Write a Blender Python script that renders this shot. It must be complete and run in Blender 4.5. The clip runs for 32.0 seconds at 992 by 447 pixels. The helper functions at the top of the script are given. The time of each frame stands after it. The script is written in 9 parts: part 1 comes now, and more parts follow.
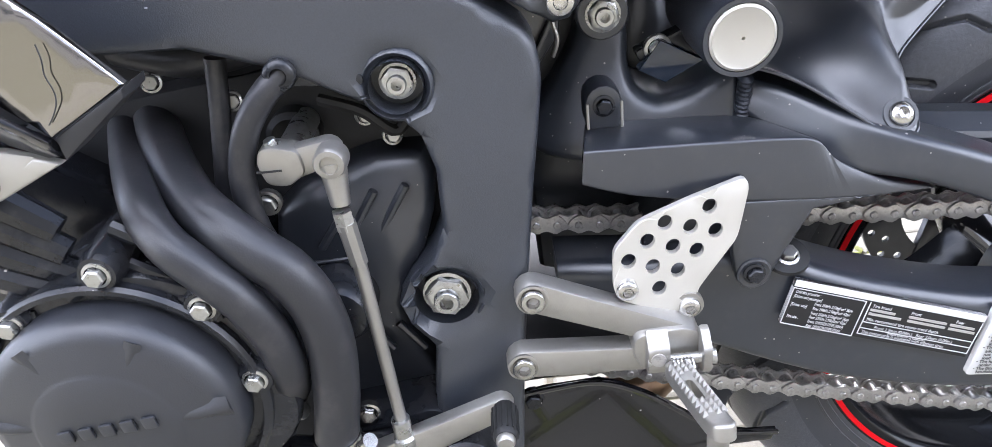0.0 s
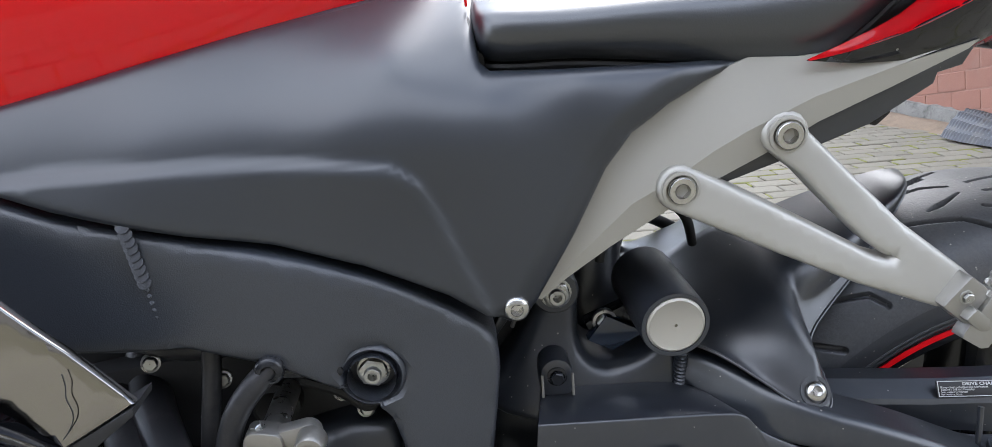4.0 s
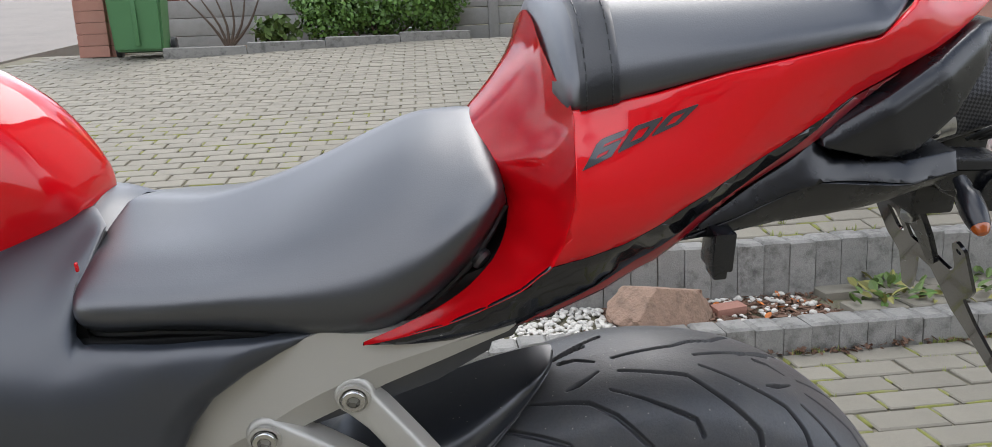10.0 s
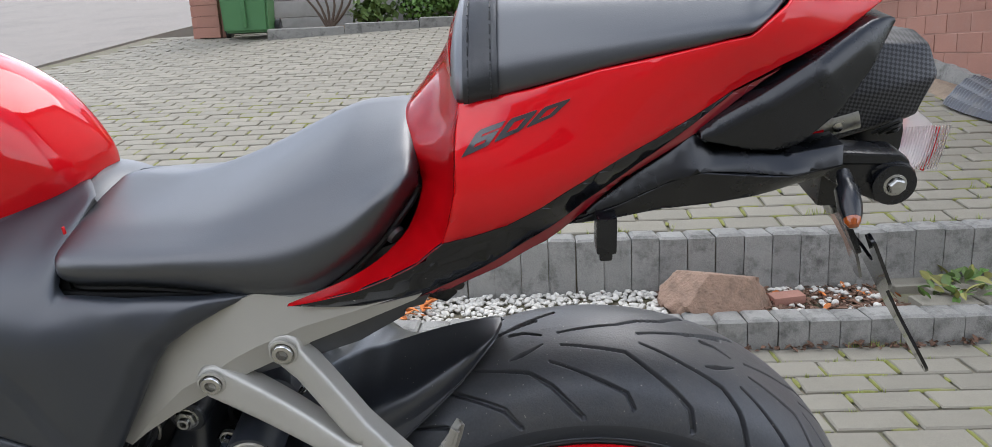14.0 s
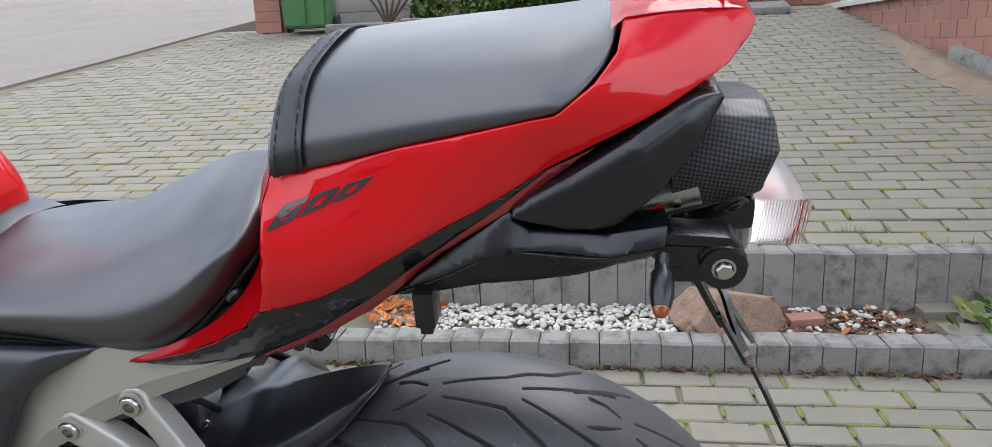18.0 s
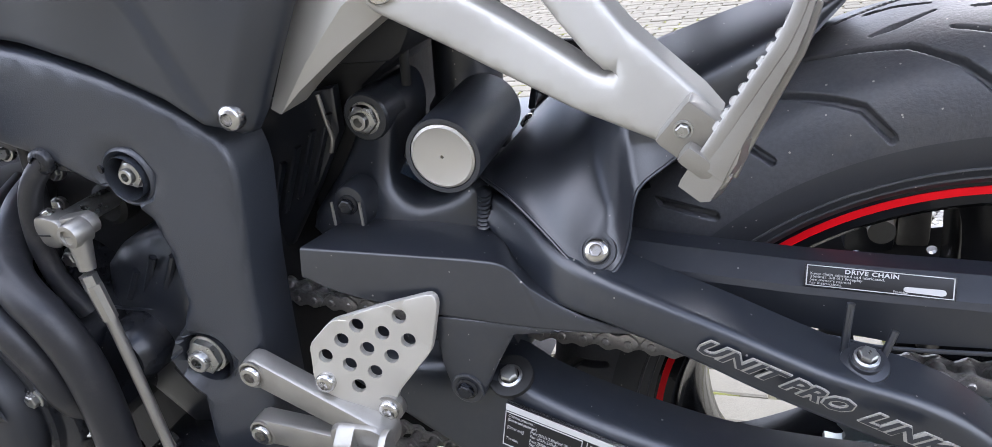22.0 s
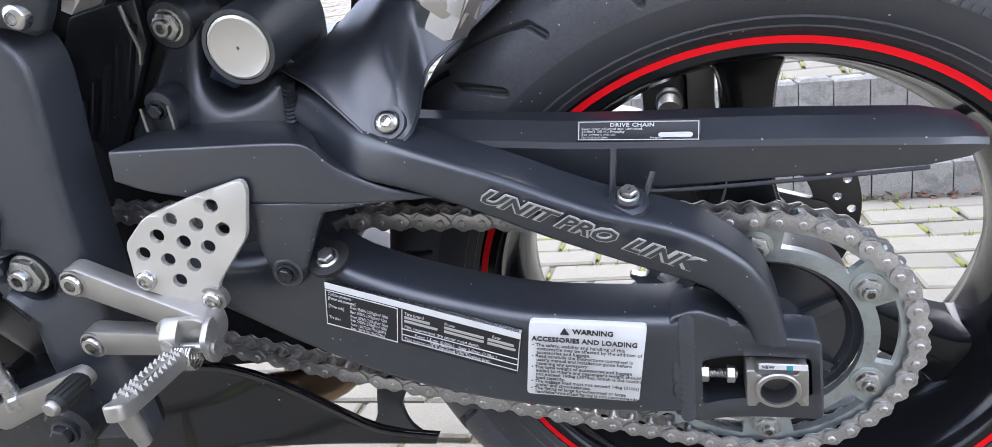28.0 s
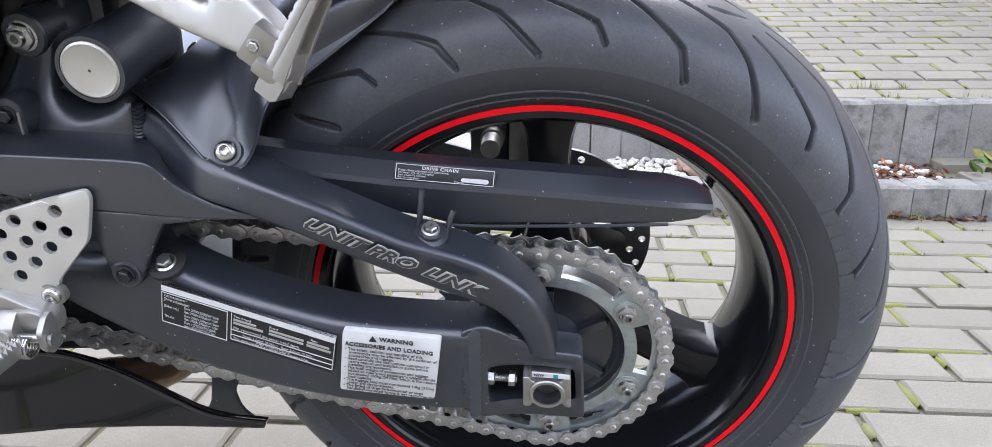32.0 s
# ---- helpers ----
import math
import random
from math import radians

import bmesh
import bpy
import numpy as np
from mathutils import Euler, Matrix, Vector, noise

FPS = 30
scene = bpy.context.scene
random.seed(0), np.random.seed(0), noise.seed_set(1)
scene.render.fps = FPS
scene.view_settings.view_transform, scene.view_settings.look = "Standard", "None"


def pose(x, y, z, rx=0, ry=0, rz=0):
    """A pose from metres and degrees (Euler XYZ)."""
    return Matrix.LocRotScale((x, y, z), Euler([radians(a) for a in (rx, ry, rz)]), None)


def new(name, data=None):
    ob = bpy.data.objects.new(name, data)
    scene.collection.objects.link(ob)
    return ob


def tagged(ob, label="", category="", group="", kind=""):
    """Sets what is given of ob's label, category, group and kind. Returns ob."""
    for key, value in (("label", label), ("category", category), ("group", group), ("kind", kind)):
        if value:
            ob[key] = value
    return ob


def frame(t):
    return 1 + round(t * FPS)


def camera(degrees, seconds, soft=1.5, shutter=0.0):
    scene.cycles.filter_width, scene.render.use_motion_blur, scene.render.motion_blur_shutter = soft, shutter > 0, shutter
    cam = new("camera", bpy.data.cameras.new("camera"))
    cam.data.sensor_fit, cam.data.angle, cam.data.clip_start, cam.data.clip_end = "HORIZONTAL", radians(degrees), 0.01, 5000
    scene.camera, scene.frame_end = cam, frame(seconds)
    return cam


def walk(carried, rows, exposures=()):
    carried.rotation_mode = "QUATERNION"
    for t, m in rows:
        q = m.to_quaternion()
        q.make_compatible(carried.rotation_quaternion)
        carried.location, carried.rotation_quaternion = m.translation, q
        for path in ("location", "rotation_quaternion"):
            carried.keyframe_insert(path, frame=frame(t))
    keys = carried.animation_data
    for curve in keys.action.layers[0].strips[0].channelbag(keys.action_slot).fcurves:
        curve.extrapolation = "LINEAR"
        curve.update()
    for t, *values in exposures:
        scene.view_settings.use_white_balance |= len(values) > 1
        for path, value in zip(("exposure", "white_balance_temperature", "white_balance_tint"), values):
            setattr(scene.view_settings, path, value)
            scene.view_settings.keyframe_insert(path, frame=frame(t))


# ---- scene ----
import mathutils

cam = camera(67.4, 32.0, 0.75)
ROWS = [
    (0.0, -0.4888, -0.7624, 0.5899, 73.54, 5.86, -0.31),
    (0.5, -0.5021, -0.7718, 0.6096, 75.55, 5.70, -0.12),
    (1.0, -0.5061, -0.7784, 0.6301, 77.59, 5.51, 0.01),
    (1.5, -0.5048, -0.7863, 0.6423, 79.06, 5.40, 0.04),
    (2.0, -0.5046, -0.7967, 0.6511, 80.22, 5.24, -0.22),
    (2.5, -0.5050, -0.8022, 0.6652, 81.76, 5.14, -0.29),
    (4.5, -0.4613, -0.8059, 0.6962, 84.87, 4.24, -4.35),
    (5.0, -0.4450, -0.8069, 0.6987, 85.75, 3.90, -6.42),
    (5.5, -0.4323, -0.8070, 0.7006, 86.14, 3.63, -7.92),
    (6.0, -0.4180, -0.8097, 0.7021, 86.74, 3.44, -8.32),
    (6.5, -0.4079, -0.8094, 0.7031, 86.97, 3.22, -9.07),
    (7.0, -0.4151, -0.7844, 0.6982, 87.58, 2.82, -10.39),
    (7.5, -0.4209, -0.7417, 0.7326, 87.99, 2.90, -15.10),
    (8.0, -0.3921, -0.7218, 0.8013, 83.76, 3.28, -17.61),
    (8.5, -0.3539, -0.7461, 0.8486, 77.57, 2.64, -17.59),
    (9.0, -0.3090, -0.8264, 0.8855, 78.90, 1.94, -14.79),
    (9.5, -0.2604, -0.8532, 0.9134, 79.01, 2.48, -11.04),
    (10.0, -0.2029, -0.8584, 0.9188, 78.42, 2.63, -5.55),
    (10.5, -0.1404, -0.8630, 0.9166, 78.30, 1.37, -2.37),
    (11.0, -0.1008, -0.8743, 0.9154, 77.97, 1.01, 0.84),
    (11.5, -0.0860, -0.8924, 0.9135, 77.66, 0.68, 1.76),
    (12.0, -0.0831, -0.9041, 0.9139, 77.49, 0.76, 2.07),
    (12.5, -0.0794, -0.9128, 0.9159, 77.41, 0.93, 2.19),
    (13.0, -0.0716, -0.9148, 0.9184, 77.28, 1.55, 2.18),
    (13.5, -0.0580, -0.9142, 0.9222, 77.13, 1.96, 2.36),
    (14.0, -0.0529, -0.9202, 0.9246, 77.21, 2.63, 2.30),
    (14.5, 0.0072, -0.9038, 0.9345, 77.13, 2.64, 2.25),
    (15.0, 0.0537, -0.8983, 0.9643, 77.16, 2.15, 4.42),
    (15.5, 0.0934, -0.9005, 0.9766, 77.11, 1.85, 5.92),
    (17.5, 0.1604, -0.8891, 0.9825, 77.02, 1.94, 7.02),
    (18.0, 0.1375, -0.8808, 0.9760, 76.75, 2.23, 7.68),
    (18.5, 0.0866, -0.8457, 0.9496, 74.65, 3.27, 10.52),
    (19.0, 0.0095, -0.7932, 0.8984, 70.92, 4.28, 12.67),
    (19.5, -0.0433, -0.7573, 0.8489, 69.42, 5.89, 14.48),
    (20.0, -0.0833, -0.7182, 0.7641, 69.91, 4.69, 17.62),
    (20.5, -0.1119, -0.7034, 0.6987, 74.47, 3.71, 20.49),
    (21.0, -0.1314, -0.6961, 0.6460, 75.72, 3.78, 21.19),
    (21.5, -0.1337, -0.7041, 0.6311, 76.86, 4.02, 21.37),
    (22.0, -0.1271, -0.7041, 0.6186, 76.64, 4.21, 21.12),
    (22.5, -0.1174, -0.6929, 0.6152, 76.82, 4.54, 20.72),
    (23.0, -0.1111, -0.6886, 0.6151, 77.47, 5.01, 20.39),
    (23.5, -0.1104, -0.6985, 0.6075, 77.98, 5.81, 20.11),
    (24.0, -0.1045, -0.7057, 0.6018, 78.02, 6.90, 19.21),
    (24.5, -0.0948, -0.7152, 0.5874, 77.99, 7.21, 18.63),
    (25.0, -0.0885, -0.7185, 0.5775, 77.48, 7.51, 17.82),
    (25.5, -0.0852, -0.7202, 0.5660, 76.47, 7.44, 17.01),
    (27.5, -0.0530, -0.7326, 0.5504, 74.91, 6.90, 13.16),
    (28.0, -0.0512, -0.7349, 0.5499, 74.78, 6.80, 13.00),
    (28.5, -0.0481, -0.7303, 0.5486, 74.69, 6.50, 12.30),
    (29.0, -0.0402, -0.7325, 0.5471, 74.29, 6.27, 11.52),
    (29.5, -0.0322, -0.7355, 0.5436, 73.89, 5.68, 9.91),
    (30.0, -0.0183, -0.7348, 0.5427, 73.23, 5.03, 7.96),
    (30.5, -0.0067, -0.7381, 0.5405, 72.40, 4.36, 6.33),
    (31.0, -0.0015, -0.7465, 0.5509, 72.19, 3.44, 4.77),
    (31.5, -0.0108, -0.7708, 0.5721, 72.27, 1.83, 5.00),
    (32.0, 0.0142, -0.8018, 0.6060, 72.72, 0.38, 5.32),
]
walk(cam, [(t, pose(*p)) for t, *p in ROWS],
     [(t, stops, kelvin, 12 if 3 < t < 19.5 else 17) for t, stops, kelvin in ((0, 1.75, 6050), (1, 1.76, 6080), (2, 1.52, 6100), (4.5, 0.55, 6100), (6, 0.3, 6250), (7, 0.3, 6400), (8.2, 0.5, 6500), (9, 0.4, 6500), (10, 0.2, 6400), (12, 0.25, 6300), (13, 0.4, 6250), (14, 0.2, 6250), (15, 0.2, 6300), (18, 0.2, 6250), (19, 0.4, 6250), (20, 0.8, 6050), (20.5, 0.85, 6000), (23, 1.2, 6000), (25, 1.5, 6000), (28, 1.2, 5900), (30, 1.1, 5900), (31, 1.15, 6000), (32, 1.0, 6000))])
LEANS = 13.255  # degrees by which the machine leans on its side stand

# ---- daylight: thin bright cloud with blue gaps, and a soft sun ----
SUN_HIGH, SUN_ROUND = 52.0, 215.0
sky = bpy.data.worlds.new("sky")
scene.world = sky
sky.use_nodes = True
st = sky.node_tree
air = st.nodes.new("ShaderNodeTexSky")
air.sky_type, air.sun_disc, air.sun_elevation, air.sun_rotation = "NISHITA", False, radians(SUN_HIGH), radians(SUN_ROUND)
puffs = st.nodes.new("ShaderNodeTexNoise")
puffs.inputs["Scale"].default_value, puffs.inputs["Detail"].default_value = 2.2, 7
spread = st.nodes.new("ShaderNodeTexCoord")
st.links.new(spread.outputs["Generated"], puffs.inputs["Vector"])
cover = st.nodes.new("ShaderNodeMapRange")
cover.inputs["From Min"].default_value, cover.inputs["From Max"].default_value = 0.42, 0.57
cover.inputs["To Min"].default_value, cover.inputs["To Max"].default_value = 0.08, 1.0
st.links.new(puffs.outputs["Fac"], cover.inputs["Value"])
cloud = st.nodes.new("ShaderNodeMix")
cloud.data_type = "RGBA"
cloud.inputs[7].default_value = (12.2, 12.9, 14.0, 1)
st.links.new(cover.outputs["Result"], cloud.inputs[0])
st.links.new(air.outputs["Color"], cloud.inputs[6])
st.links.new(cloud.outputs[2], st.nodes["Background"].inputs["Color"])
st.nodes["Background"].inputs["Strength"].default_value = 0.17
sun = new("sun", bpy.data.lights.new("sun", "SUN"))
sun.data.energy, sun.data.angle, sun.data.color = 2.3, radians(45), (1.0, 0.96, 0.9)
sun.matrix_world = Matrix.Rotation(radians(-SUN_ROUND), 4, "Z") @ Matrix.Rotation(radians(90 - SUN_HIGH), 4, "X") @ Matrix.Rotation(0, 4, "Z")
scene.view_settings.exposure = 0.0


# ---- small modelling kit ----
CDT = mathutils.geometry.delaunay_2d_cdt


def part(name, bm, material, parent=None, label="", sharp=35, recalc=True):
    """Links a bmesh as one mesh object under a thing or a part."""
    if recalc:
        bmesh.ops.recalc_face_normals(bm, faces=bm.faces)
    me = bpy.data.meshes.new(name)
    bm.to_mesh(me)
    bm.free()
    me.materials.append(material)
    me.shade_smooth()
    me.set_sharp_from_angle(angle=radians(sharp))
    ob = new(name, me)
    ob.parent = parent
    if label:
        ob["label"] = label
    return ob


def pydata(name, verts, faces, material, parent=None, label="", sharp=35):
    me = bpy.data.meshes.new(name)
    me.from_pydata([tuple(v) for v in verts], [], faces)
    me.materials.append(material)
    me.shade_smooth()
    me.set_sharp_from_angle(angle=radians(sharp))
    ob = new(name, me)
    ob.parent = parent
    if label:
        ob["label"] = label
    return ob


def area(p):
    return 0.5 * sum(p[i - 1][0] * p[i][1] - p[i][0] * p[i - 1][1] for i in range(len(p)))


def ccw(p):
    return list(p) if area(p) > 0 else list(reversed(p))


def inset(p, d):
    """A closed counter-clockwise outline moved inwards by d."""
    out, n = [], len(p)
    for i in range(n):
        a, b, c = Vector(p[i - 1]), Vector(p[i]), Vector(p[(i + 1) % n])
        e, f = (b - a).normalized(), (c - b).normalized()
        m = Vector((-e.y - f.y, e.x + f.x))
        if m.length < 1e-6:
            out.append(tuple(b))
            continue
        m.normalize()
        k = max(0.5, m.x * -e.y + m.y * e.x)
        out.append((b.x + m.x * d / k, b.y + m.y * d / k))
    return out


def spline(p, n=4, closed=True):
    """Catmull-Rom through points of any dimension."""
    q = [Vector(v) for v in p]
    out, count = [], len(q)
    for i in range(count if closed else count - 1):
        a, b = q[(i - 1) % count if closed else max(i - 1, 0)], q[i]
        c, d = q[(i + 1) % count], q[(i + 2) % count if closed else min(i + 2, count - 1)]
        for k in range(n):
            t = k / n
            out.append(0.5 * (2 * b + (c - a) * t + (2 * a - 5 * b + 4 * c - d) * t * t + (3 * b - a - 3 * c + d) * t ** 3))
    if not closed:
        out.append(q[-1])
    return [tuple(v) for v in out]


def rounded(p, r, n=4):
    """A polygon with its corners rounded by about r."""
    out, count = [], len(p)
    for i in range(count):
        a, b, c = Vector(p[i - 1]), Vector(p[i]), Vector(p[(i + 1) % count])
        s, e = (a - b), (c - b)
        s, e = s.normalized() * min(r, s.length * 0.48), e.normalized() * min(r, e.length * 0.48)
        for k in range(n + 1):
            t = k / n
            out.append(tuple(b + s * (1 - t) ** 2 + e * t * t))
    return out


def circle(x, z, r, n=20, a0=0.0):
    return [(x + r * math.cos(a0 + 2 * math.pi * i / n), z + r * math.sin(a0 + 2 * math.pi * i / n)) for i in range(n)]


def capsule(p0, r0, p1, r1, n=7):
    """The outline round two circles."""
    d = Vector(p1) - Vector(p0)
    a = math.atan2(d.y, d.x)
    out = [(p1[0] + r1 * math.cos(a - math.pi / 2 + math.pi * i / n), p1[1] + r1 * math.sin(a - math.pi / 2 + math.pi * i / n)) for i in range(n + 1)]
    return out + [(p0[0] + r0 * math.cos(a + math.pi / 2 + math.pi * i / n), p0[1] + r0 * math.sin(a + math.pi / 2 + math.pi * i / n)) for i in range(n + 1)]


def ring_faces(bm, rings, closed=True, caps=True, loop=False):
    vs = [[bm.verts.new(v) for v in r] for r in rings]
    n = len(vs[0])
    pairs = list(zip(vs, vs[1:])) + ([(vs[-1], vs[0])] if loop else [])
    for a, b in pairs:
        for i in range(n if closed else n - 1):
            j = (i + 1) % n
            bm.faces.new((a[i], a[j], b[j], b[i]))
    if caps and not loop:
        bm.faces.new(vs[0][::-1])
        bm.faces.new(vs[-1])
    return bm


def prism(poly, y0, y1, bev=0.002, slope=None, bm=None):
    """An outline in x and z, from its outer face y0 to its back y1, with a rounded outer edge. slope(x, z) is added to y."""
    bm = bm or bmesh.new()
    p = ccw(poly)
    s = slope or (lambda x, z: 0.0)
    d = 1 if y1 > y0 else -1
    rows = [(inset(p, bev), y0), (inset(p, bev * 0.3), y0 + d * bev * 0.3), (p, y0 + d * bev), (p, y1)] if bev else [(p, y0), (p, y1)]
    return ring_faces(bm, [[(x, y + s(x, z), z) for x, z in q] for q, y in rows])


def bar(p0, r0, y0, p1, r1, y1, thick, bev=0.003, bm=None):
    """A flat arm between two bosses whose outer faces lie at y0 and y1."""
    d = Vector(p1) - Vector(p0)

    def slope(x, z):
        t = min(1, max(0, (Vector((x, z)) - Vector(p0)).dot(d) / d.length_squared))
        t = t * t * (3 - 2 * t)
        return (y1 - y0) * t
    return prism(capsule(p0, r0, p1, r1), y0, y0 + thick, bev, slope, bm)


def thin_plate(ctrl):
    """A smooth height y over (x, z) through control points (x, z, y)."""
    c = np.array(ctrl, float)
    d = np.linalg.norm(c[:, None, :2] - c[None, :, :2], axis=-1)
    k = np.where(d > 0, d * d * np.log(d + 1e-12), 0)
    q = np.c_[np.ones(len(c)), c[:, :2]]
    m = np.block([[k + 1e-6 * np.eye(len(c)), q], [q.T, np.zeros((3, 3))]])
    w = np.linalg.solve(m, np.r_[c[:, 2], 0, 0, 0])

    def f(p):
        d = np.linalg.norm(p[:, None] - c[None, :, :2], axis=-1)
        return np.where(d > 0, d * d * np.log(d + 1e-12), 0) @ w[:-3] + np.c_[np.ones(len(p)), p] @ w[-3:]
    return f


def edge_distance(p, loops):
    best = np.full(len(p), 9.0)
    for loop in loops:
        a = np.array(loop)
        b = np.roll(a, -1, 0)
        for s, e in zip(a, b):
            d = e - s
            t = np.clip(((p - s) @ d) / max(d @ d, 1e-12), 0, 1)
            best = np.minimum(best, np.linalg.norm(p - s - t[:, None] * d, axis=1))
    return best


def within(p, loop):
    a = np.array(loop)
    b = np.roll(a, -1, 0)
    hit = np.zeros(len(p), bool)
    for (x0, z0), (x1, z1) in zip(a, b):
        cross = (z0 > p[:, 1]) != (z1 > p[:, 1])
        with np.errstate(divide="ignore", invalid="ignore"):
            hit ^= cross & (p[:, 0] < (x1 - x0) * (p[:, 1] - z0) / (z1 - z0) + x0)
    return hit


def panel(outline, height, r=0.006, thick=0.004, res=0.012, holes=(), sides=(1,), bm=None):
    """A curved shell over an outline in x and z: height is a list of (x, z, y) or a function; r rounds its rim inwards."""
    bm = bm or bmesh.new()
    f = thin_plate(height) if isinstance(height, (list, tuple)) else height
    loops = [ccw(outline)] + [ccw(h) for h in holes]

    def fine(loop):
        out = []
        for i in range(len(loop)):
            a, b = Vector(loop[i]), Vector(loop[(i + 1) % len(loop)])
            k = max(1, int((b - a).length / res))
            out += [tuple(a.lerp(b, j / k)) for j in range(k)]
        return out
    loops = [fine(l) for l in loops]
    inner = []
    if r > 0:
        inner = [inset(loops[0], r * 0.12), inset(loops[0], r * 0.35), inset(loops[0], r * 0.7)]
    lo, hi = np.min(loops[0], 0), np.max(loops[0], 0)
    gx, gz = np.arange(lo[0], hi[0] + res, res), np.arange(lo[1], hi[1] + res, res * 0.866)
    grid = np.array([(x + (0.5 * res if j % 2 else 0), z) for j, z in enumerate(gz) for x in gx])
    keep = within(grid, loops[0]) & (edge_distance(grid, loops) > max(r * 0.95, res * 0.5))
    for h in loops[1:]:
        keep &= ~within(grid, h)
    pts, edges = [], []
    for l in loops:
        k = len(pts)
        pts += [Vector(v) for v in l]
        edges += [(k + i, k + (i + 1) % len(l)) for i in range(len(l))]
    for l in inner:
        a = np.array(l)
        ok = within(a, loops[0]) & (edge_distance(a, loops) > r * 0.08)
        pts += [Vector(v) for v, o in zip(l, ok) if o]
    pts += [Vector(v) for v in grid[keep]]
    out, _, tris, *_ = CDT(pts, edges, [], 0, 1e-6)
    p = np.array([tuple(v) for v in out])
    mid = np.array([np.mean(p[list(t)], 0) for t in tris])
    ok = within(mid, loops[0])
    for h in loops[1:]:
        ok &= ~within(mid, h)
    y = f(p)
    if r > 0:
        d = np.clip(edge_distance(p, loops) / r, 0, 1)
        y = y + r * (1 - np.sqrt(1 - (1 - d) ** 2))
    for s in sides:
        front = [bm.verts.new((a, s * b, c)) for (a, c), b in zip(p, y)]
        back = [bm.verts.new((a, s * (b + thick), c)) for (a, c), b in zip(p, y)]
        count = {}
        for t, o in zip(tris, ok):
            if o:
                bm.faces.new([front[i] for i in t])
                bm.faces.new([back[i] for i in reversed(t)])
                for i, j in zip(t, (*t[1:], t[0])):
                    count[(i, j)] = 1
        for i, j in count:
            if (j, i) not in count:
                bm.faces.new((front[j], front[i], back[i], back[j]))
        for v in front + back:
            if not v.link_faces:
                bm.verts.remove(v)
    return bm


def both(name, outline, height, r, thick, res, material, parent, label="", sharp=35):
    """The left shell and its mirrored right one."""
    left = part(name, panel(outline, height, r, thick, res), material, parent, label, sharp)
    part(name, panel(outline, height, r, thick, res * 2, sides=(-1,)), material, parent, label, sharp)
    return left


def lathe(prof, at, axis=(0, -1, 0), n=32, bm=None, a0=0.0, caps=True):
    """Turns a profile of (radius, distance along the axis) about an axis through at."""
    bm = bm or bmesh.new()
    w = Vector(axis).normalized()
    u = w.orthogonal().normalized()
    v = w.cross(u)
    rings = [[Vector(at) + w * h + (u * math.cos(a0 + 2 * math.pi * i / n) + v * math.sin(a0 + 2 * math.pi * i / n)) * max(r, 1e-5) for i in range(n)] for r, h in prof]
    return ring_faces(bm, rings, caps=caps)


def tube(pts, r, n=12, sub=5, bm=None, caps=True):
    """A round hose or rod along a path; r is one radius or one for each end."""
    bm = bm or bmesh.new()
    p = [Vector(v) for v in (spline(pts, sub, False) if len(pts) > 2 else pts)]
    rr = r if isinstance(r, (list, tuple)) else (r, r)
    side, rings = None, []
    for i, q in enumerate(p):
        d = (p[min(i + 1, len(p) - 1)] - p[max(i - 1, 0)]).normalized()
        side = d.orthogonal().normalized() if side is None else (side - d * side.dot(d)).normalized()
        up = d.cross(side)
        rad = rr[0] + (rr[1] - rr[0]) * i / (len(p) - 1)
        rings.append([q + (side * math.cos(2 * math.pi * k / n) + up * math.sin(2 * math.pi * k / n)) * rad for k in range(n)])
    return ring_faces(bm, rings, caps=caps)


def along(p, n):
    """n points spread evenly over a polyline smoothed by a spline."""
    q = np.array(spline(p, 6, False))
    run = np.r_[0, np.cumsum(np.linalg.norm(np.diff(q, axis=0), axis=1))]
    at_ = np.linspace(0, run[-1], n)
    return np.stack([np.interp(at_, run, q[:, k]) for k in range(q.shape[1])], -1)


def beam(up, low, height, depth, r_up, r_low, n=64, bulge=0.0):
    """A hollow-section beam between an upper and a lower line in x and z, with rounded outer edges; height gives y."""
    f = thin_plate(height)
    u, l = along(up, n), along(low, n)
    yu, yl = f(u), f(l)
    rings = []
    for a, b, ya, yb in zip(u, l, yu, yl):
        w = np.linalg.norm(b - a)
        d = (b - a) / w
        ring = [(a[0], ya + depth, a[1])]
        for k in range(6):
            t = math.pi / 2 * k / 5
            p = a + d * r_up * (1 - math.cos(t))
            ring.append((p[0], ya + r_up * (1 - math.sin(t)), p[1]))
        for k in (1, 2, 3):
            p = a + d * (r_up + (w - r_up - r_low) * k / 4)
            ring.append((p[0], ya + (yb - ya) * k / 4 - bulge * math.sin(math.pi * k / 4), p[1]))
        for k in range(6):
            t = math.pi / 2 * (1 - k / 5)
            p = b - d * r_low * (1 - math.cos(t))
            ring.append((p[0], yb + r_low * (1 - math.sin(t)), p[1]))
        ring.append((b[0], yb + depth, b[1]))
        rings.append(ring)
    return ring_faces(bmesh.new(), rings)


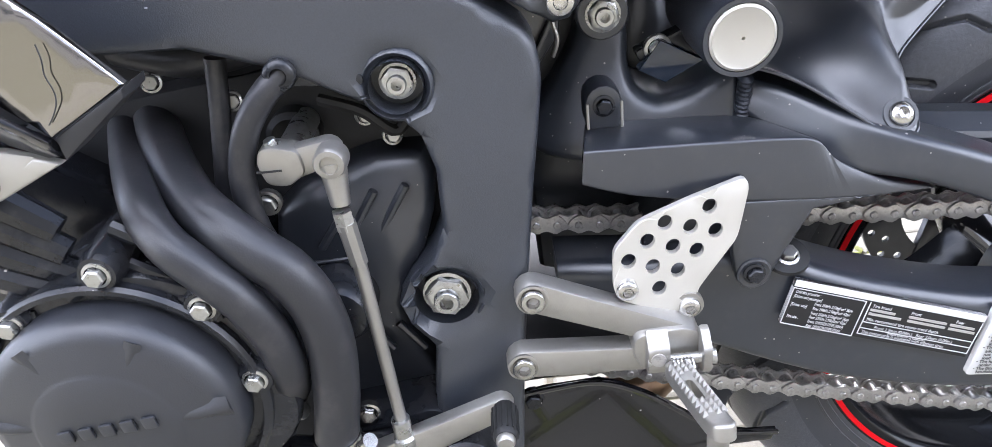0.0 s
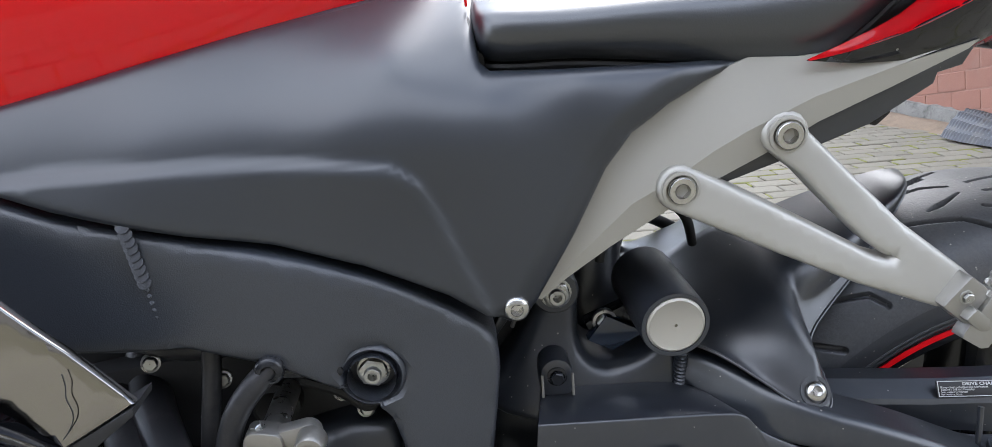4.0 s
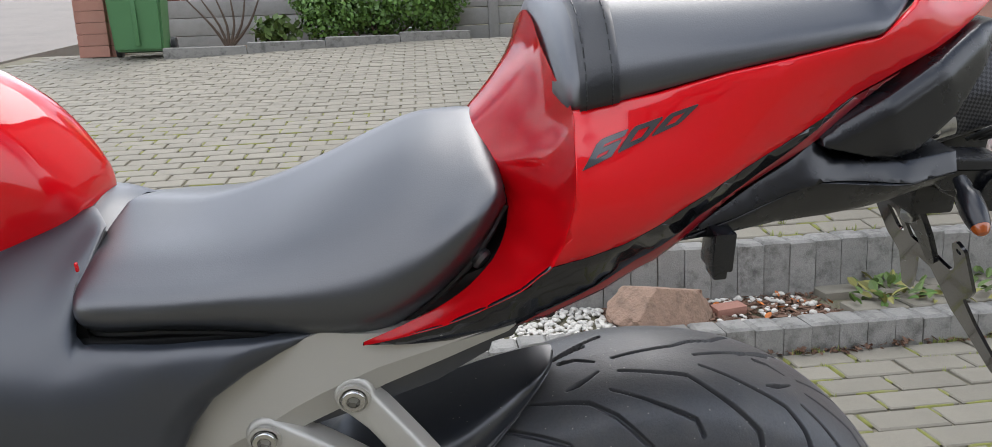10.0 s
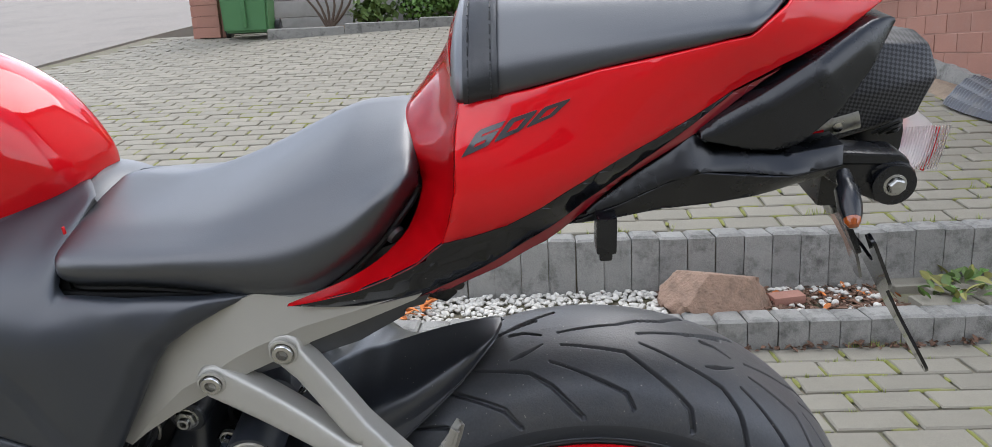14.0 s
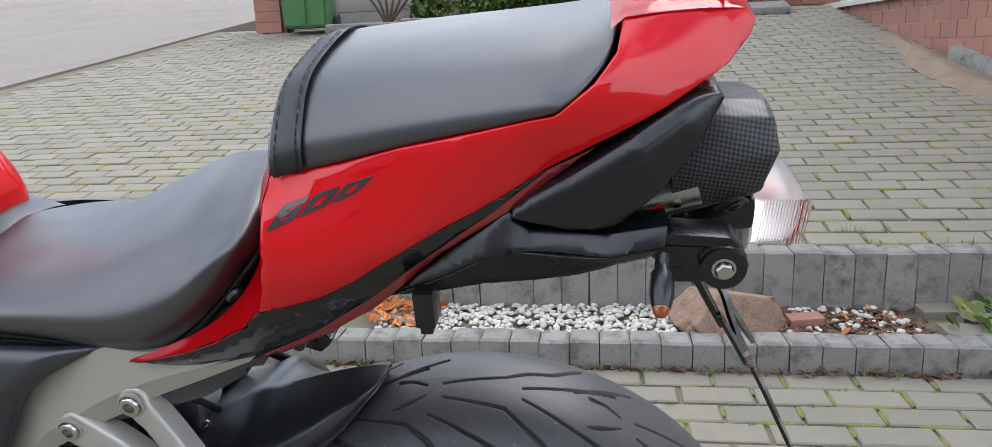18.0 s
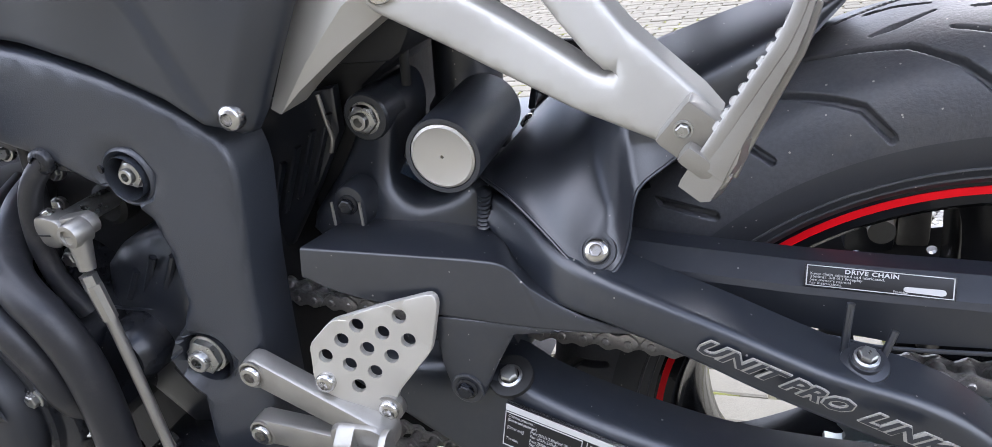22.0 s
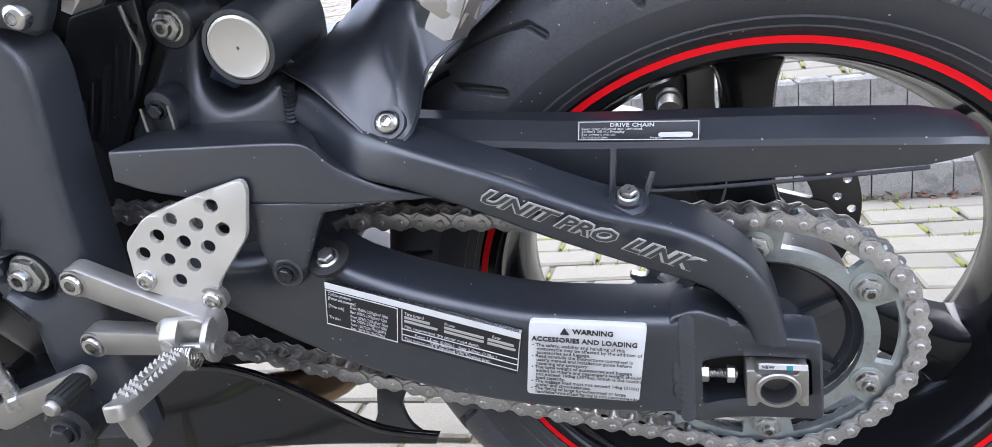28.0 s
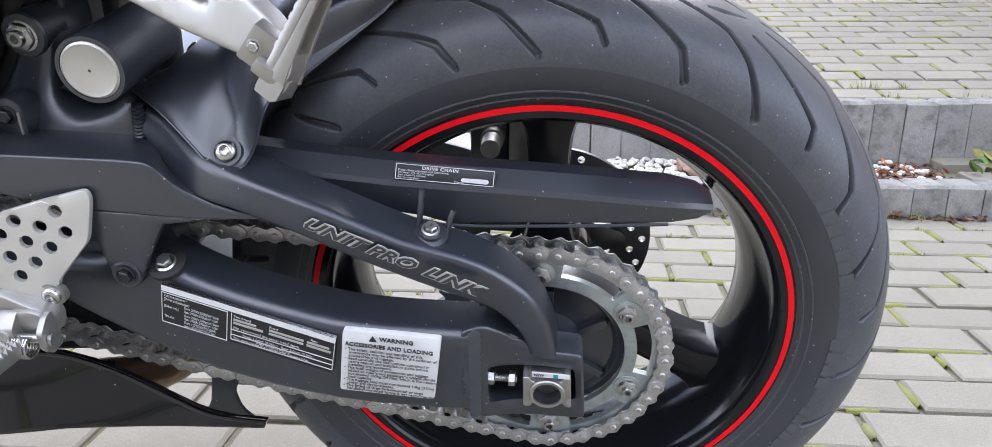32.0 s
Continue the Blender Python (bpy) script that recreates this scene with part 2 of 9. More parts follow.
def box(lo, hi, bev=0.0, bm=None, m=None):
    """A box with chamfered edges, from one corner to the other, then moved by m."""
    own = bmesh.new()
    bmesh.ops.create_cube(own, size=1, matrix=Matrix.Translation((Vector(lo) + Vector(hi)) / 2) @ Matrix.Diagonal((*(Vector(hi) - Vector(lo)), 1)))
    if bev:
        bmesh.ops.bevel(own, geom=own.edges[:], offset=bev, segments=2, affect="EDGES", profile=0.6)
    if m:
        own.transform(m)
    if bm is None:
        return own
    me = bpy.data.meshes.new("t")
    own.to_mesh(me)
    own.free()
    bm.from_mesh(me)
    bpy.data.meshes.remove(me)
    return bm


def bolt(parent, at, r, material, kind="allen", name="bolt", axis=(0, -1, 0), label=""):
    """A bolt or nut head that stands out along the axis from at."""
    bm = bmesh.new()
    if kind == "allen":
        lathe([(r, -0.004), (r, r * 0.25), (r * 0.85, r * 0.45), (r * 0.5, r * 0.55)], at, axis, 20, bm, caps=False)
        lathe([(r * 0.5, r * 0.55), (r * 0.48, r * 0.1), (0, r * 0.1)], at, axis, 6, bm, caps=False)
    elif kind == "cap":
        lathe([(r, -0.004), (r, r * 0.5), (r * 0.92, r * 0.6), (r * 0.55, r * 0.62)], at, axis, 24, bm, caps=False)
        lathe([(r * 0.55, r * 0.62), (r * 0.53, 0), (0, 0)], at, axis, 6, bm, caps=False)
    elif kind == "hex":
        lathe([(r, -0.004), (r, r * 0.12), (r * 0.78, r * 0.2)], at, axis, 20, bm, caps=False)
        lathe([(r * 0.74, r * 0.1), (r * 0.74, r * 0.62), (r * 0.62, r * 0.72), (0, r * 0.72)], at, axis, 6, bm, caps=False)
    elif kind == "nut":
        lathe([(r * 1.05, -0.006), (r * 1.05, r * 0.1), (r * 0.9, r * 0.14)], at, axis, 24, bm, caps=False)
        lathe([(r * 0.95, 0), (r * 0.95, r * 0.45), (r * 0.8, r * 0.55), (r * 0.52, r * 0.55)], at, axis, 6, bm, caps=False)
        lathe([(r * 0.55, r * 0.2), (r * 0.55, r * 0.85), (r * 0.5, r * 0.92), (r * 0.3, r * 0.92), (r * 0.28, r * 0.3), (0, r * 0.3)], at, axis, 20, bm, caps=False)
    return part(name, bm, material, parent, label, 40)


def letters(text, size, m, material, parent, name="lettering", depth=0.0006, shear=0.0, align="LEFT", space=1.0, bold=0.0, lines=1.0):
    """Raised or printed writing with the built-in font, placed by the matrix m (x along the line, y up, z out)."""
    cu = bpy.data.curves.new(name, "FONT")
    cu.body, cu.size, cu.shear, cu.align_x, cu.space_character, cu.extrude, cu.offset = text, size, shear, align, space, depth / 2, bold
    cu.space_line, cu.resolution_u = lines, 2
    ob = bpy.data.objects.new(name, cu)
    scene.collection.objects.link(ob)
    me = bpy.data.meshes.new_from_object(ob.evaluated_get(bpy.context.evaluated_depsgraph_get()))
    bpy.data.objects.remove(ob)
    bpy.data.curves.remove(cu)
    me.transform(m)
    me.materials.clear()
    me.materials.append(material)
    out = new(name, me)
    out.parent = parent
    return out


def side(x, y, z, slant=0.0, out=0.0):
    """A frame for writing on the bike's left side: x to the rear, y up, z out to the left."""
    return Matrix.Translation((x, y - out, z)) @ Matrix.Rotation(radians(slant), 4, "Y") @ Matrix(((1, 0, 0, 0), (0, 0, -1, 0), (0, 1, 0, 0), (0, 0, 0, 1)))


# ---- materials ----
def paint(name, col, rough=0.5, metal=0.0, var=0.12, vs=25.0, grain=0.0, gs=900.0, bump=0.0, bs=900.0, coat=0.0, piece=0.0, rvar=0.1, stain=None, ss=6.0, sw=0.5, spec=0.5, world=False, specks=0.0):
    """A surface of one colour with stains at a large scale, grain at a small one, fine relief and uneven gloss."""
    m = bpy.data.materials.new(name)
    m.use_nodes = True
    t = m.node_tree
    b = t.nodes["Principled BSDF"]
    tc = t.nodes.new("ShaderNodeTexCoord")
    co = tc.outputs["Object"]
    if world:
        geo = t.nodes.new("ShaderNodeNewGeometry")
        co = geo.outputs["Position"]

    def noise_node(scale, detail, rough_=0.6):
        n = t.nodes.new("ShaderNodeTexNoise")
        n.inputs["Scale"].default_value, n.inputs["Detail"].default_value, n.inputs["Roughness"].default_value = scale, detail, rough_
        t.links.new(co, n.inputs["Vector"])
        return n

    def math_node(op, a, v):
        n = t.nodes.new("ShaderNodeMath")
        n.operation = op
        t.links.new(a, n.inputs[0])
        if isinstance(v, (int, float)):
            n.inputs[1].default_value = v
        else:
            t.links.new(v, n.inputs[1])
        return n.outputs[0]

    big, small = noise_node(vs, 5), noise_node(gs, 2)
    k = math_node("MULTIPLY_ADD", big.outputs["Fac"], 2 * var)
    k.node.inputs[2].default_value = 1 - var
    if grain:
        g = math_node("MULTIPLY_ADD", small.outputs["Fac"], 2 * grain)
        g.node.inputs[2].default_value = -grain
        k = math_node("ADD", k, g)
    if piece:
        info = t.nodes.new("ShaderNodeObjectInfo")
        geo2 = t.nodes.new("ShaderNodeNewGeometry")
        mixr = math_node("ADD", info.outputs["Random"], geo2.outputs["Random Per Island"])
        mixr = math_node("FRACT", mixr, 0)
        g = math_node("MULTIPLY_ADD", mixr, 2 * piece)
        g.node.inputs[2].default_value = -piece
        k = math_node("ADD", k, g)
    sc = t.nodes.new("ShaderNodeVectorMath")
    sc.operation = "SCALE"
    sc.inputs[0].default_value = col
    t.links.new(k, sc.inputs["Scale"])
    colour = sc.outputs[0]
    if stain:
        mx = t.nodes.new("ShaderNodeMix")
        mx.data_type = "RGBA"
        ramp = t.nodes.new("ShaderNodeMapRange")
        ramp.inputs["From Min"].default_value, ramp.inputs["From Max"].default_value, ramp.inputs["To Max"].default_value = 0.5, 0.72, sw
        st = noise_node(ss, 8, 0.7)
        t.links.new(st.outputs["Fac"], ramp.inputs["Value"])
        t.links.new(ramp.outputs["Result"], mx.inputs[0])
        t.links.new(colour, mx.inputs[6])
        mx.inputs[7].default_value = (*stain, 1)
        colour = mx.outputs[2]
    if specks:
        cells = t.nodes.new("ShaderNodeTexVoronoi")
        cells.inputs["Scale"].default_value = 150
        t.links.new(co, cells.inputs["Vector"])
        parts_ = t.nodes.new("ShaderNodeSeparateColor")
        t.links.new(cells.outputs["Color"], parts_.inputs["Color"])
        patch = noise_node(9, 3)
        limit = math_node("MULTIPLY", parts_.outputs["Green"], 0.13)
        dot = math_node("LESS_THAN", cells.outputs["Distance"], limit)
        rare = math_node("MULTIPLY_ADD", patch.outputs["Fac"], -0.55)
        rare.node.inputs[2].default_value = 1.18 - specks
        some = math_node("GREATER_THAN", parts_.outputs["Red"], rare)
        both_ = math_node("MULTIPLY", dot, some)
        mz = t.nodes.new("ShaderNodeMix")
        mz.data_type = "RGBA"
        t.links.new(both_, mz.inputs[0])
        t.links.new(colour, mz.inputs[6])
        mz.inputs[7].default_value = (0.33, 0.31, 0.28, 1)
        colour = mz.outputs[2]
    t.links.new(colour, b.inputs["Base Color"])
    rg = math_node("MULTIPLY_ADD", big.outputs["Fac"], 2 * rvar)
    rg.node.inputs[2].default_value = rough - rvar
    t.links.new(rg, b.inputs["Roughness"])
    b.inputs["Metallic"].default_value, b.inputs["Coat Weight"].default_value, b.inputs["Coat Roughness"].default_value = metal, coat, 0.03
    b.inputs["Specular IOR Level"].default_value = spec
    if bump:
        fine = noise_node(bs, 3)
        bp = t.nodes.new("ShaderNodeBump")
        bp.inputs["Strength"].default_value, bp.inputs["Distance"].default_value = 1.0, bump
        t.links.new(fine.outputs["Fac"], bp.inputs["Height"])
        t.links.new(bp.outputs["Normal"], b.inputs["Normal"])
    return m


FRAME_BLACK = paint("black_powder_coat", (0.030, 0.034, 0.043), 0.33, 0, 0.15, 18, bump=0.00022, bs=1100, rvar=0.06, spec=0.85, grain=0.32, gs=1100)
SWING_BLACK = paint("black_satin_paint", (0.021, 0.0245, 0.0320), 0.31, 0, 0.15, 20, spec=0.9, bump=0.00003, bs=1800, rvar=0.05, stain=(0.09, 0.085, 0.08), ss=60, sw=0.15, specks=0.30)
PLASTIC = paint("dark_matt_plastic", (0.021, 0.0245, 0.0315), 0.34, 0, 0.1, 12, spec=0.85, bump=0.00004, bs=2200, rvar=0.05)
BLACK_PLASTIC = paint("black_plastic", (0.019, 0.0216, 0.0280), 0.34, 0, 0.15, 30, spec=1.0, bump=0.00005, bs=1500, rvar=0.06, stain=(0.08, 0.075, 0.07), ss=80, sw=0.12, specks=0.30)
TAIL_BLACK = paint("dark_satin_plastic", (0.006, 0.0066, 0.0085), 0.27, 0, 0.15, 30, bump=0.00003, bs=1500, rvar=0.04, spec=0.55)
GLOSS_BLACK = paint("gloss_black_paint", (0.006, 0.006, 0.0075), 0.11, 0, 0.1, 20, coat=0.55, spec=0.4, rvar=0.04, specks=0.12)
ENGINE_BLACK = paint("engine_black", (0.014, 0.0152, 0.0185), 0.24, 0.1, 0.25, 22, bump=0.00006, bs=700, rvar=0.1, stain=(0.07, 0.065, 0.06), ss=40, sw=0.3, specks=0.22)
ENGINE_MATT = paint("engine_matt_black", (0.020, 0.0215, 0.026), 0.42, 0, 0.15, 22, bump=0.00012, bs=900, rvar=0.05, spec=0.7)
RED = paint("red_lacquer", (0.62, 0.0025, 0.007), 0.40, 0, 0.03, 8, coat=1.0, rvar=0.02, spec=0.03)
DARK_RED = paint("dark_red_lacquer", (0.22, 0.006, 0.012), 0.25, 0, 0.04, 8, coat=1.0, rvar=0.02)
VINYL = paint("black_vinyl", (0.012, 0.0142, 0.0185), 0.36, 0, 0.1, 14, bump=0.00010, bs=750, rvar=0.05, spec=1.3)
SEAT_BASE = paint("seat_base_plastic", (0.008, 0.008, 0.008), 0.5, 0, 0.1, 30)
SILVER = paint("silver_paint", (0.445, 0.430, 0.390), 0.45, 0.55, 0.06, 15, bump=0.00002, bs=2500, rvar=0.05)
ALU = paint("cast_aluminium", (0.37, 0.357, 0.328), 0.38, 0.8, 0.12, 40, bump=0.00008, bs=900, rvar=0.08, stain=(0.25, 0.24, 0.22), ss=50, sw=0.35)
PLATE_ALU = paint("anodised_plate", (0.56, 0.54, 0.49), 0.42, 0.6, 0.06, 30, bump=0.00003, bs=2000, rvar=0.05)
ZINC = paint("zinc_plated_steel", (0.47, 0.47, 0.45), 0.3, 0.9, 0.2, 120, rvar=0.12, stain=(0.16, 0.12, 0.08), ss=150, sw=0.5)
STEEL = paint("polished_steel", (0.56, 0.55, 0.53), 0.24, 1.0, 0.1, 60, rvar=0.08)
CHAIN = paint("greasy_chain_steel", (0.50, 0.485, 0.47), 0.40, 0.75, 0.3, 200, bump=0.0001, bs=500, rvar=0.12, stain=(0.05, 0.045, 0.04), ss=160, sw=0.6, piece=0.12)
SPROCKET = paint("galvanised_sprocket", (0.46, 0.51, 0.52), 0.35, 0.8, 0.2, 40, rvar=0.1, stain=(0.18, 0.16, 0.13), ss=35, sw=0.6)
RUBBER = paint("black_rubber_hose", (0.022, 0.0225, 0.0255), 0.38, 0, 0.2, 30, bump=0.0001, bs=600, rvar=0.08, stain=(0.10, 0.09, 0.085), ss=30, sw=0.35)
GRIP = paint("black_grip_rubber", (0.012, 0.012, 0.012), 0.6, 0, 0.2, 60)
TYRE = paint("tyre_rubber", (0.062, 0.0650, 0.0740), 0.42, 0, 0.2, 12, grain=0.3, gs=380, bump=0.0003, bs=450, rvar=0.1, stain=(0.11, 0.105, 0.10), ss=16, sw=0.45, specks=0.42)
FLANK = paint("smooth_tyre_flank", (0.040, 0.0420, 0.0480), 0.36, 0, 0.2, 20, bump=0.0001, bs=500, rvar=0.08, stain=(0.05, 0.047, 0.043), ss=40, sw=0.3, specks=0.30)
SIDEWALL = paint("tyre_lettering_rubber", (0.070, 0.072, 0.077), 0.5, 0, 0.15, 40)
RIM_BLACK = paint("black_rim_paint", (0.009, 0.0095, 0.011), 0.15, 0, 0.1, 20, spec=0.30, rvar=0.04)
RIM_RED = paint("red_rim_tape", (0.80, 0.006, 0.012), 0.45, 0, 0.05, 30, spec=0.15)
CARBON_BASE = paint("carbon_fibre", (0.022, 0.022, 0.024), 0.42, 0, 0.1, 20, coat=0.12, spec=0.3)
ORANGE = paint("amber_lens", (0.30, 0.06, 0.006), 0.15, 0, 0.05, 50, coat=0.8)
LABEL_WHITE = paint("white_label", (0.62, 0.62, 0.605), 0.45, 0, 0.05, 60, stain=(0.5, 0.49, 0.46), ss=40, sw=0.3)
LABEL_BLACK = paint("black_label", (0.012, 0.012, 0.013), 0.4, 0, 0.1, 60)
DECAL = paint("gloss_black_decal", (0.022, 0.022, 0.024), 0.30, 0, 0.1, 40, coat=0.9)
PRINT_BLACK = paint("black_print", (0.02, 0.02, 0.02), 0.5, 0, 0.05, 60)
PRINT_DARK = paint("dark_grey_print", (0.045, 0.045, 0.045), 0.5, 0, 0.05, 60)
PRINT_WHITE = paint("silver_print", (0.55, 0.55, 0.54), 0.45, 0, 0.1, 80)
PRINT_GREY = paint("grey_print", (0.42, 0.41, 0.38), 0.45, 0.2, 0.1, 80)
# dark gloss plate; the blue of reflected sky is put into its colour
SKY_TINT_PLATE = paint("sky_tinted_gloss_plate", (0.012, 0.022, 0.042), 0.12, 0, 0.1, 60, coat=0.6)
TEAL = paint("teal_sticker", (0.02, 0.25, 0.28), 0.4, 0, 0.05, 60)
BRONZE = paint("heat_tinted_steel", (0.30, 0.20, 0.13), 0.3, 0.9, 0.35, 35, rvar=0.1)
DARK = paint("shadowed_casting", (0.018, 0.0185, 0.0205), 0.55, 0, 0.3, 25, bump=0.0003, bs=120)
DISC = paint("brake_disc_steel", (0.12, 0.12, 0.125), 0.35, 0.8, 0.2, 60)


def dusty_band(m, tint=(0.115, 0.108, 0.10)):
    """Grey road dust worn into the middle of the tread, in patches, fading out to the shoulders."""
    t = m.node_tree
    b = t.nodes["Principled BSDF"]
    source = b.inputs["Base Color"].links[0].from_socket
    tc, xyz, size, fade, spots, mul, mix = (t.nodes.new("ShaderNode" + n) for n in ("TexCoord", "SeparateXYZ", "Math", "MapRange", "TexNoise", "Math", "Mix"))
    t.links.new(tc.outputs["Object"], xyz.inputs["Vector"])
    size.operation, mul.operation, mix.data_type = "ABSOLUTE", "MULTIPLY", "RGBA"
    t.links.new(xyz.outputs["Y"], size.inputs[0])
    fade.inputs["From Min"].default_value, fade.inputs["From Max"].default_value = 0.030, 0.078
    fade.inputs["To Min"].default_value, fade.inputs["To Max"].default_value = 0.75, 0.0
    t.links.new(size.outputs[0], fade.inputs["Value"])
    spots.inputs["Scale"].default_value, spots.inputs["Detail"].default_value, spots.inputs["Roughness"].default_value = 38.0, 9.0, 0.72
    t.links.new(tc.outputs["Object"], spots.inputs["Vector"])
    t.links.new(fade.outputs["Result"], mul.inputs[0])
    t.links.new(spots.outputs["Fac"], mul.inputs[1])
    t.links.new(mul.outputs[0], mix.inputs[0])
    t.links.new(source, mix.inputs[6])
    mix.inputs[7].default_value = (*tint, 1)
    t.links.new(mix.outputs[2], b.inputs["Base Color"])


dusty_band(TYRE)


def weave(m, size=0.0023):
    """Turns a plain material into a woven one: two tones in diagonal steps."""
    t = m.node_tree
    b = t.nodes["Principled BSDF"]
    tc = t.nodes.new("ShaderNodeTexCoord")
    mp = t.nodes.new("ShaderNodeMapping")
    mp.inputs["Rotation"].default_value = (0, radians(35), 0)
    ck = t.nodes.new("ShaderNodeTexChecker")
    ck.inputs["Scale"].default_value = 1 / size
    ck.inputs["Color1"].default_value, ck.inputs["Color2"].default_value = (0.012, 0.012, 0.013, 1), (0.060, 0.060, 0.064, 1)
    sw = t.nodes.new("ShaderNodeSeparateXYZ")
    cb = t.nodes.new("ShaderNodeCombineXYZ")
    t.links.new(tc.outputs["Object"], mp.inputs["Vector"])
    t.links.new(mp.outputs["Vector"], sw.inputs["Vector"])
    t.links.new(sw.outputs["X"], cb.inputs["X"])
    t.links.new(sw.outputs["Z"], cb.inputs["Y"])
    t.links.new(cb.outputs["Vector"], ck.inputs["Vector"])
    t.links.new(ck.outputs["Color"], b.inputs["Base Color"])
    return m


CARBON = weave(CARBON_BASE)


def clear(name, tint=(0.95, 0.95, 0.95), rough=0.05):
    m = bpy.data.materials.new(name)
    m.use_nodes = True
    b = m.node_tree.nodes["Principled BSDF"]
    b.inputs["Base Color"].default_value = (*tint, 1)
    b.inputs["Transmission Weight"].default_value, b.inputs["Roughness"].default_value, b.inputs["IOR"].default_value = 0.9, rough, 1.45
    return m


LENS = clear("clear_lens", (0.96, 0.90, 0.89), 0.30)
ROUGHCAST = paint("grey_roughcast", (0.24, 0.23, 0.215), 0.9, 0, 0.2, 2, grain=0.3, gs=60, bump=0.003, bs=60, world=True)
BLADE = paint("smoked_chrome_film", (0.33, 0.315, 0.295), 0.13, 1.0, 0.05, 8, rvar=0.02)

# ---- ground: lower yard, step, and a terrace that climbs away ----
JOINT = paint("sandy_joint_soil", (0.15, 0.132, 0.090), 0.95, 0, 0.3, 14, grain=0.3, gs=300, bump=0.003, bs=160, stain=(0.095, 0.125, 0.028), ss=7, sw=0.9, world=True)
PAVER = paint("grey_concrete_paver", (0.212, 0.193, 0.150), 0.85, 0, 0.14, 7, grain=0.22, gs=330, bump=0.0011, bs=320, piece=0.085, stain=(0.160, 0.143, 0.108), ss=4.5, sw=0.45, world=True)
KERB = paint("grey_kerb_concrete", (0.225, 0.217, 0.196), 0.88, 0, 0.22, 14, grain=0.3, gs=220, bump=0.0022, bs=200, piece=0.09, stain=(0.075, 0.072, 0.062), ss=13, sw=1.0, world=True)
ASPHALT = paint("pale_asphalt", (0.215, 0.190, 0.165), 0.9, 0, 0.15, 2.5, grain=0.3, gs=120, bump=0.003, bs=150, stain=(0.14, 0.125, 0.11), ss=1.2, sw=0.5, world=True)
CLIMB = 0.175


def terrace(y):
    """Height of the upper yard."""
    return 0.27 + CLIMB * (y - 1.75) if y < 7.6 else 0.27 + CLIMB * 5.85 + 0.03 * (y - 7.6)


PROFILE = [(-300, -0.010), (1.30, -0.010), (1.301, 0.055), (1.66, 0.060), (1.661, terrace(1.66) - 0.012), (4.5, terrace(4.5) - 0.010), (7.6, terrace(7.6) - 0.010), (12, 1.42), (40, 1.9), (400, 2.0)]
gr = ring_faces(bmesh.new(), [[(x, y, z) for y, z in PROFILE] for x in (-400, -30, -10, -5, -2.5, 0, 2.5, 5, 10, 30, 400)], False, False)
tagged(part("ground", gr, JOINT, None, "", 30), "sandy ground with moss between the paving", "ground", kind="structure")
rd = bmesh.new()
edge = [(-5.8, 1.2), (-5.2, 3.0), (-4.6, 5.9), (-4.35, 7.4), (-4.0, 9.0), (-3.7, 14), (-3.4, 22), (-3.0, 40)]
ring_faces(rd, [[(x + dx, y, 0.27 + CLIMB * (min(y, 22) - 1.75) + 0.012 + dz) for dx, dz in ((-40, 0.05), (-5, 0.03), (0, 0), (0, -0.06 if y < 7.6 else -2.6))] for x, y in edge], False, False)
tagged(part("road", rd, ASPHALT, None, "", 30), "pale worn asphalt road", "road", kind="structure")


# ---- the motorcycle, built upright: x to its tail, y to its right side, z up ----
bike = tagged(new("motorcycle"), "red and black sport motorcycle leaning on its side stand", "motorcycle")
bike.matrix_world = pose(0, 0, 0, LEANS, 0, 0)
bike.empty_display_size = 0.3
AXLE = 0.326

# main frame: spar and pivot plate
FRAME_LINE = [(-0.90, 0.775), (-0.79, 0.764), (-0.751, 0.749), (-0.718, 0.735), (-0.683, 0.725), (-0.648, 0.715), (-0.612, 0.705), (-0.575, 0.693),
              (-0.539, 0.678), (-0.515, 0.6645), (-0.496, 0.6525), (-0.482, 0.6425), (-0.4725, 0.6345), (-0.4665, 0.625), (-0.4642, 0.614), (-0.4640, 0.602), (-0.468, 0.573), (-0.474, 0.536), (-0.483, 0.465),
              (-0.492, 0.383), (-0.499, 0.30), (-0.56, 0.30), (-0.558, 0.354), (-0.556, 0.391), (-0.551, 0.425), (-0.565, 0.446), (-0.570, 0.463),
              (-0.560, 0.479), (-0.545, 0.493), (-0.534, 0.515), (-0.533, 0.556), (-0.539, 0.579), (-0.553, 0.595), (-0.580, 0.610), (-0.609, 0.628),
              (-0.658, 0.646), (-0.70, 0.648), (-0.76, 0.655), (-0.90, 0.66)]
FRAME_Y = [(-0.85, 0.75, -0.205), (-0.70, 0.69, -0.204), (-0.60, 0.665, -0.200), (-0.50, 0.62, -0.190), (-0.50, 0.55, -0.196), (-0.51, 0.45, -0.199),
           (-0.53, 0.35, -0.203), (-0.55, 0.60, -0.198)]
fr = part("main_frame", panel(FRAME_LINE, FRAME_Y, 0.007, 0.035, 0.010, [circle(-0.5485, 0.611, 0.0160, 28), circle(-0.5385, 0.462, 0.0215, 32)]), FRAME_BLACK, bike, "black powder-coated aluminium frame")
part("recess", lathe([(0.0159, -0.004), (0.0159, 0.014), (0, 0.014)], (-0.5485, -0.193, 0.611), (0, 1, 0), 28, caps=False), FRAME_BLACK, fr)
part("recess", lathe([(0.0214, -0.004), (0.0214, 0.018), (0, 0.018)], (-0.5385, -0.192, 0.462), (0, 1, 0), 32, caps=False), FRAME_BLACK, fr)
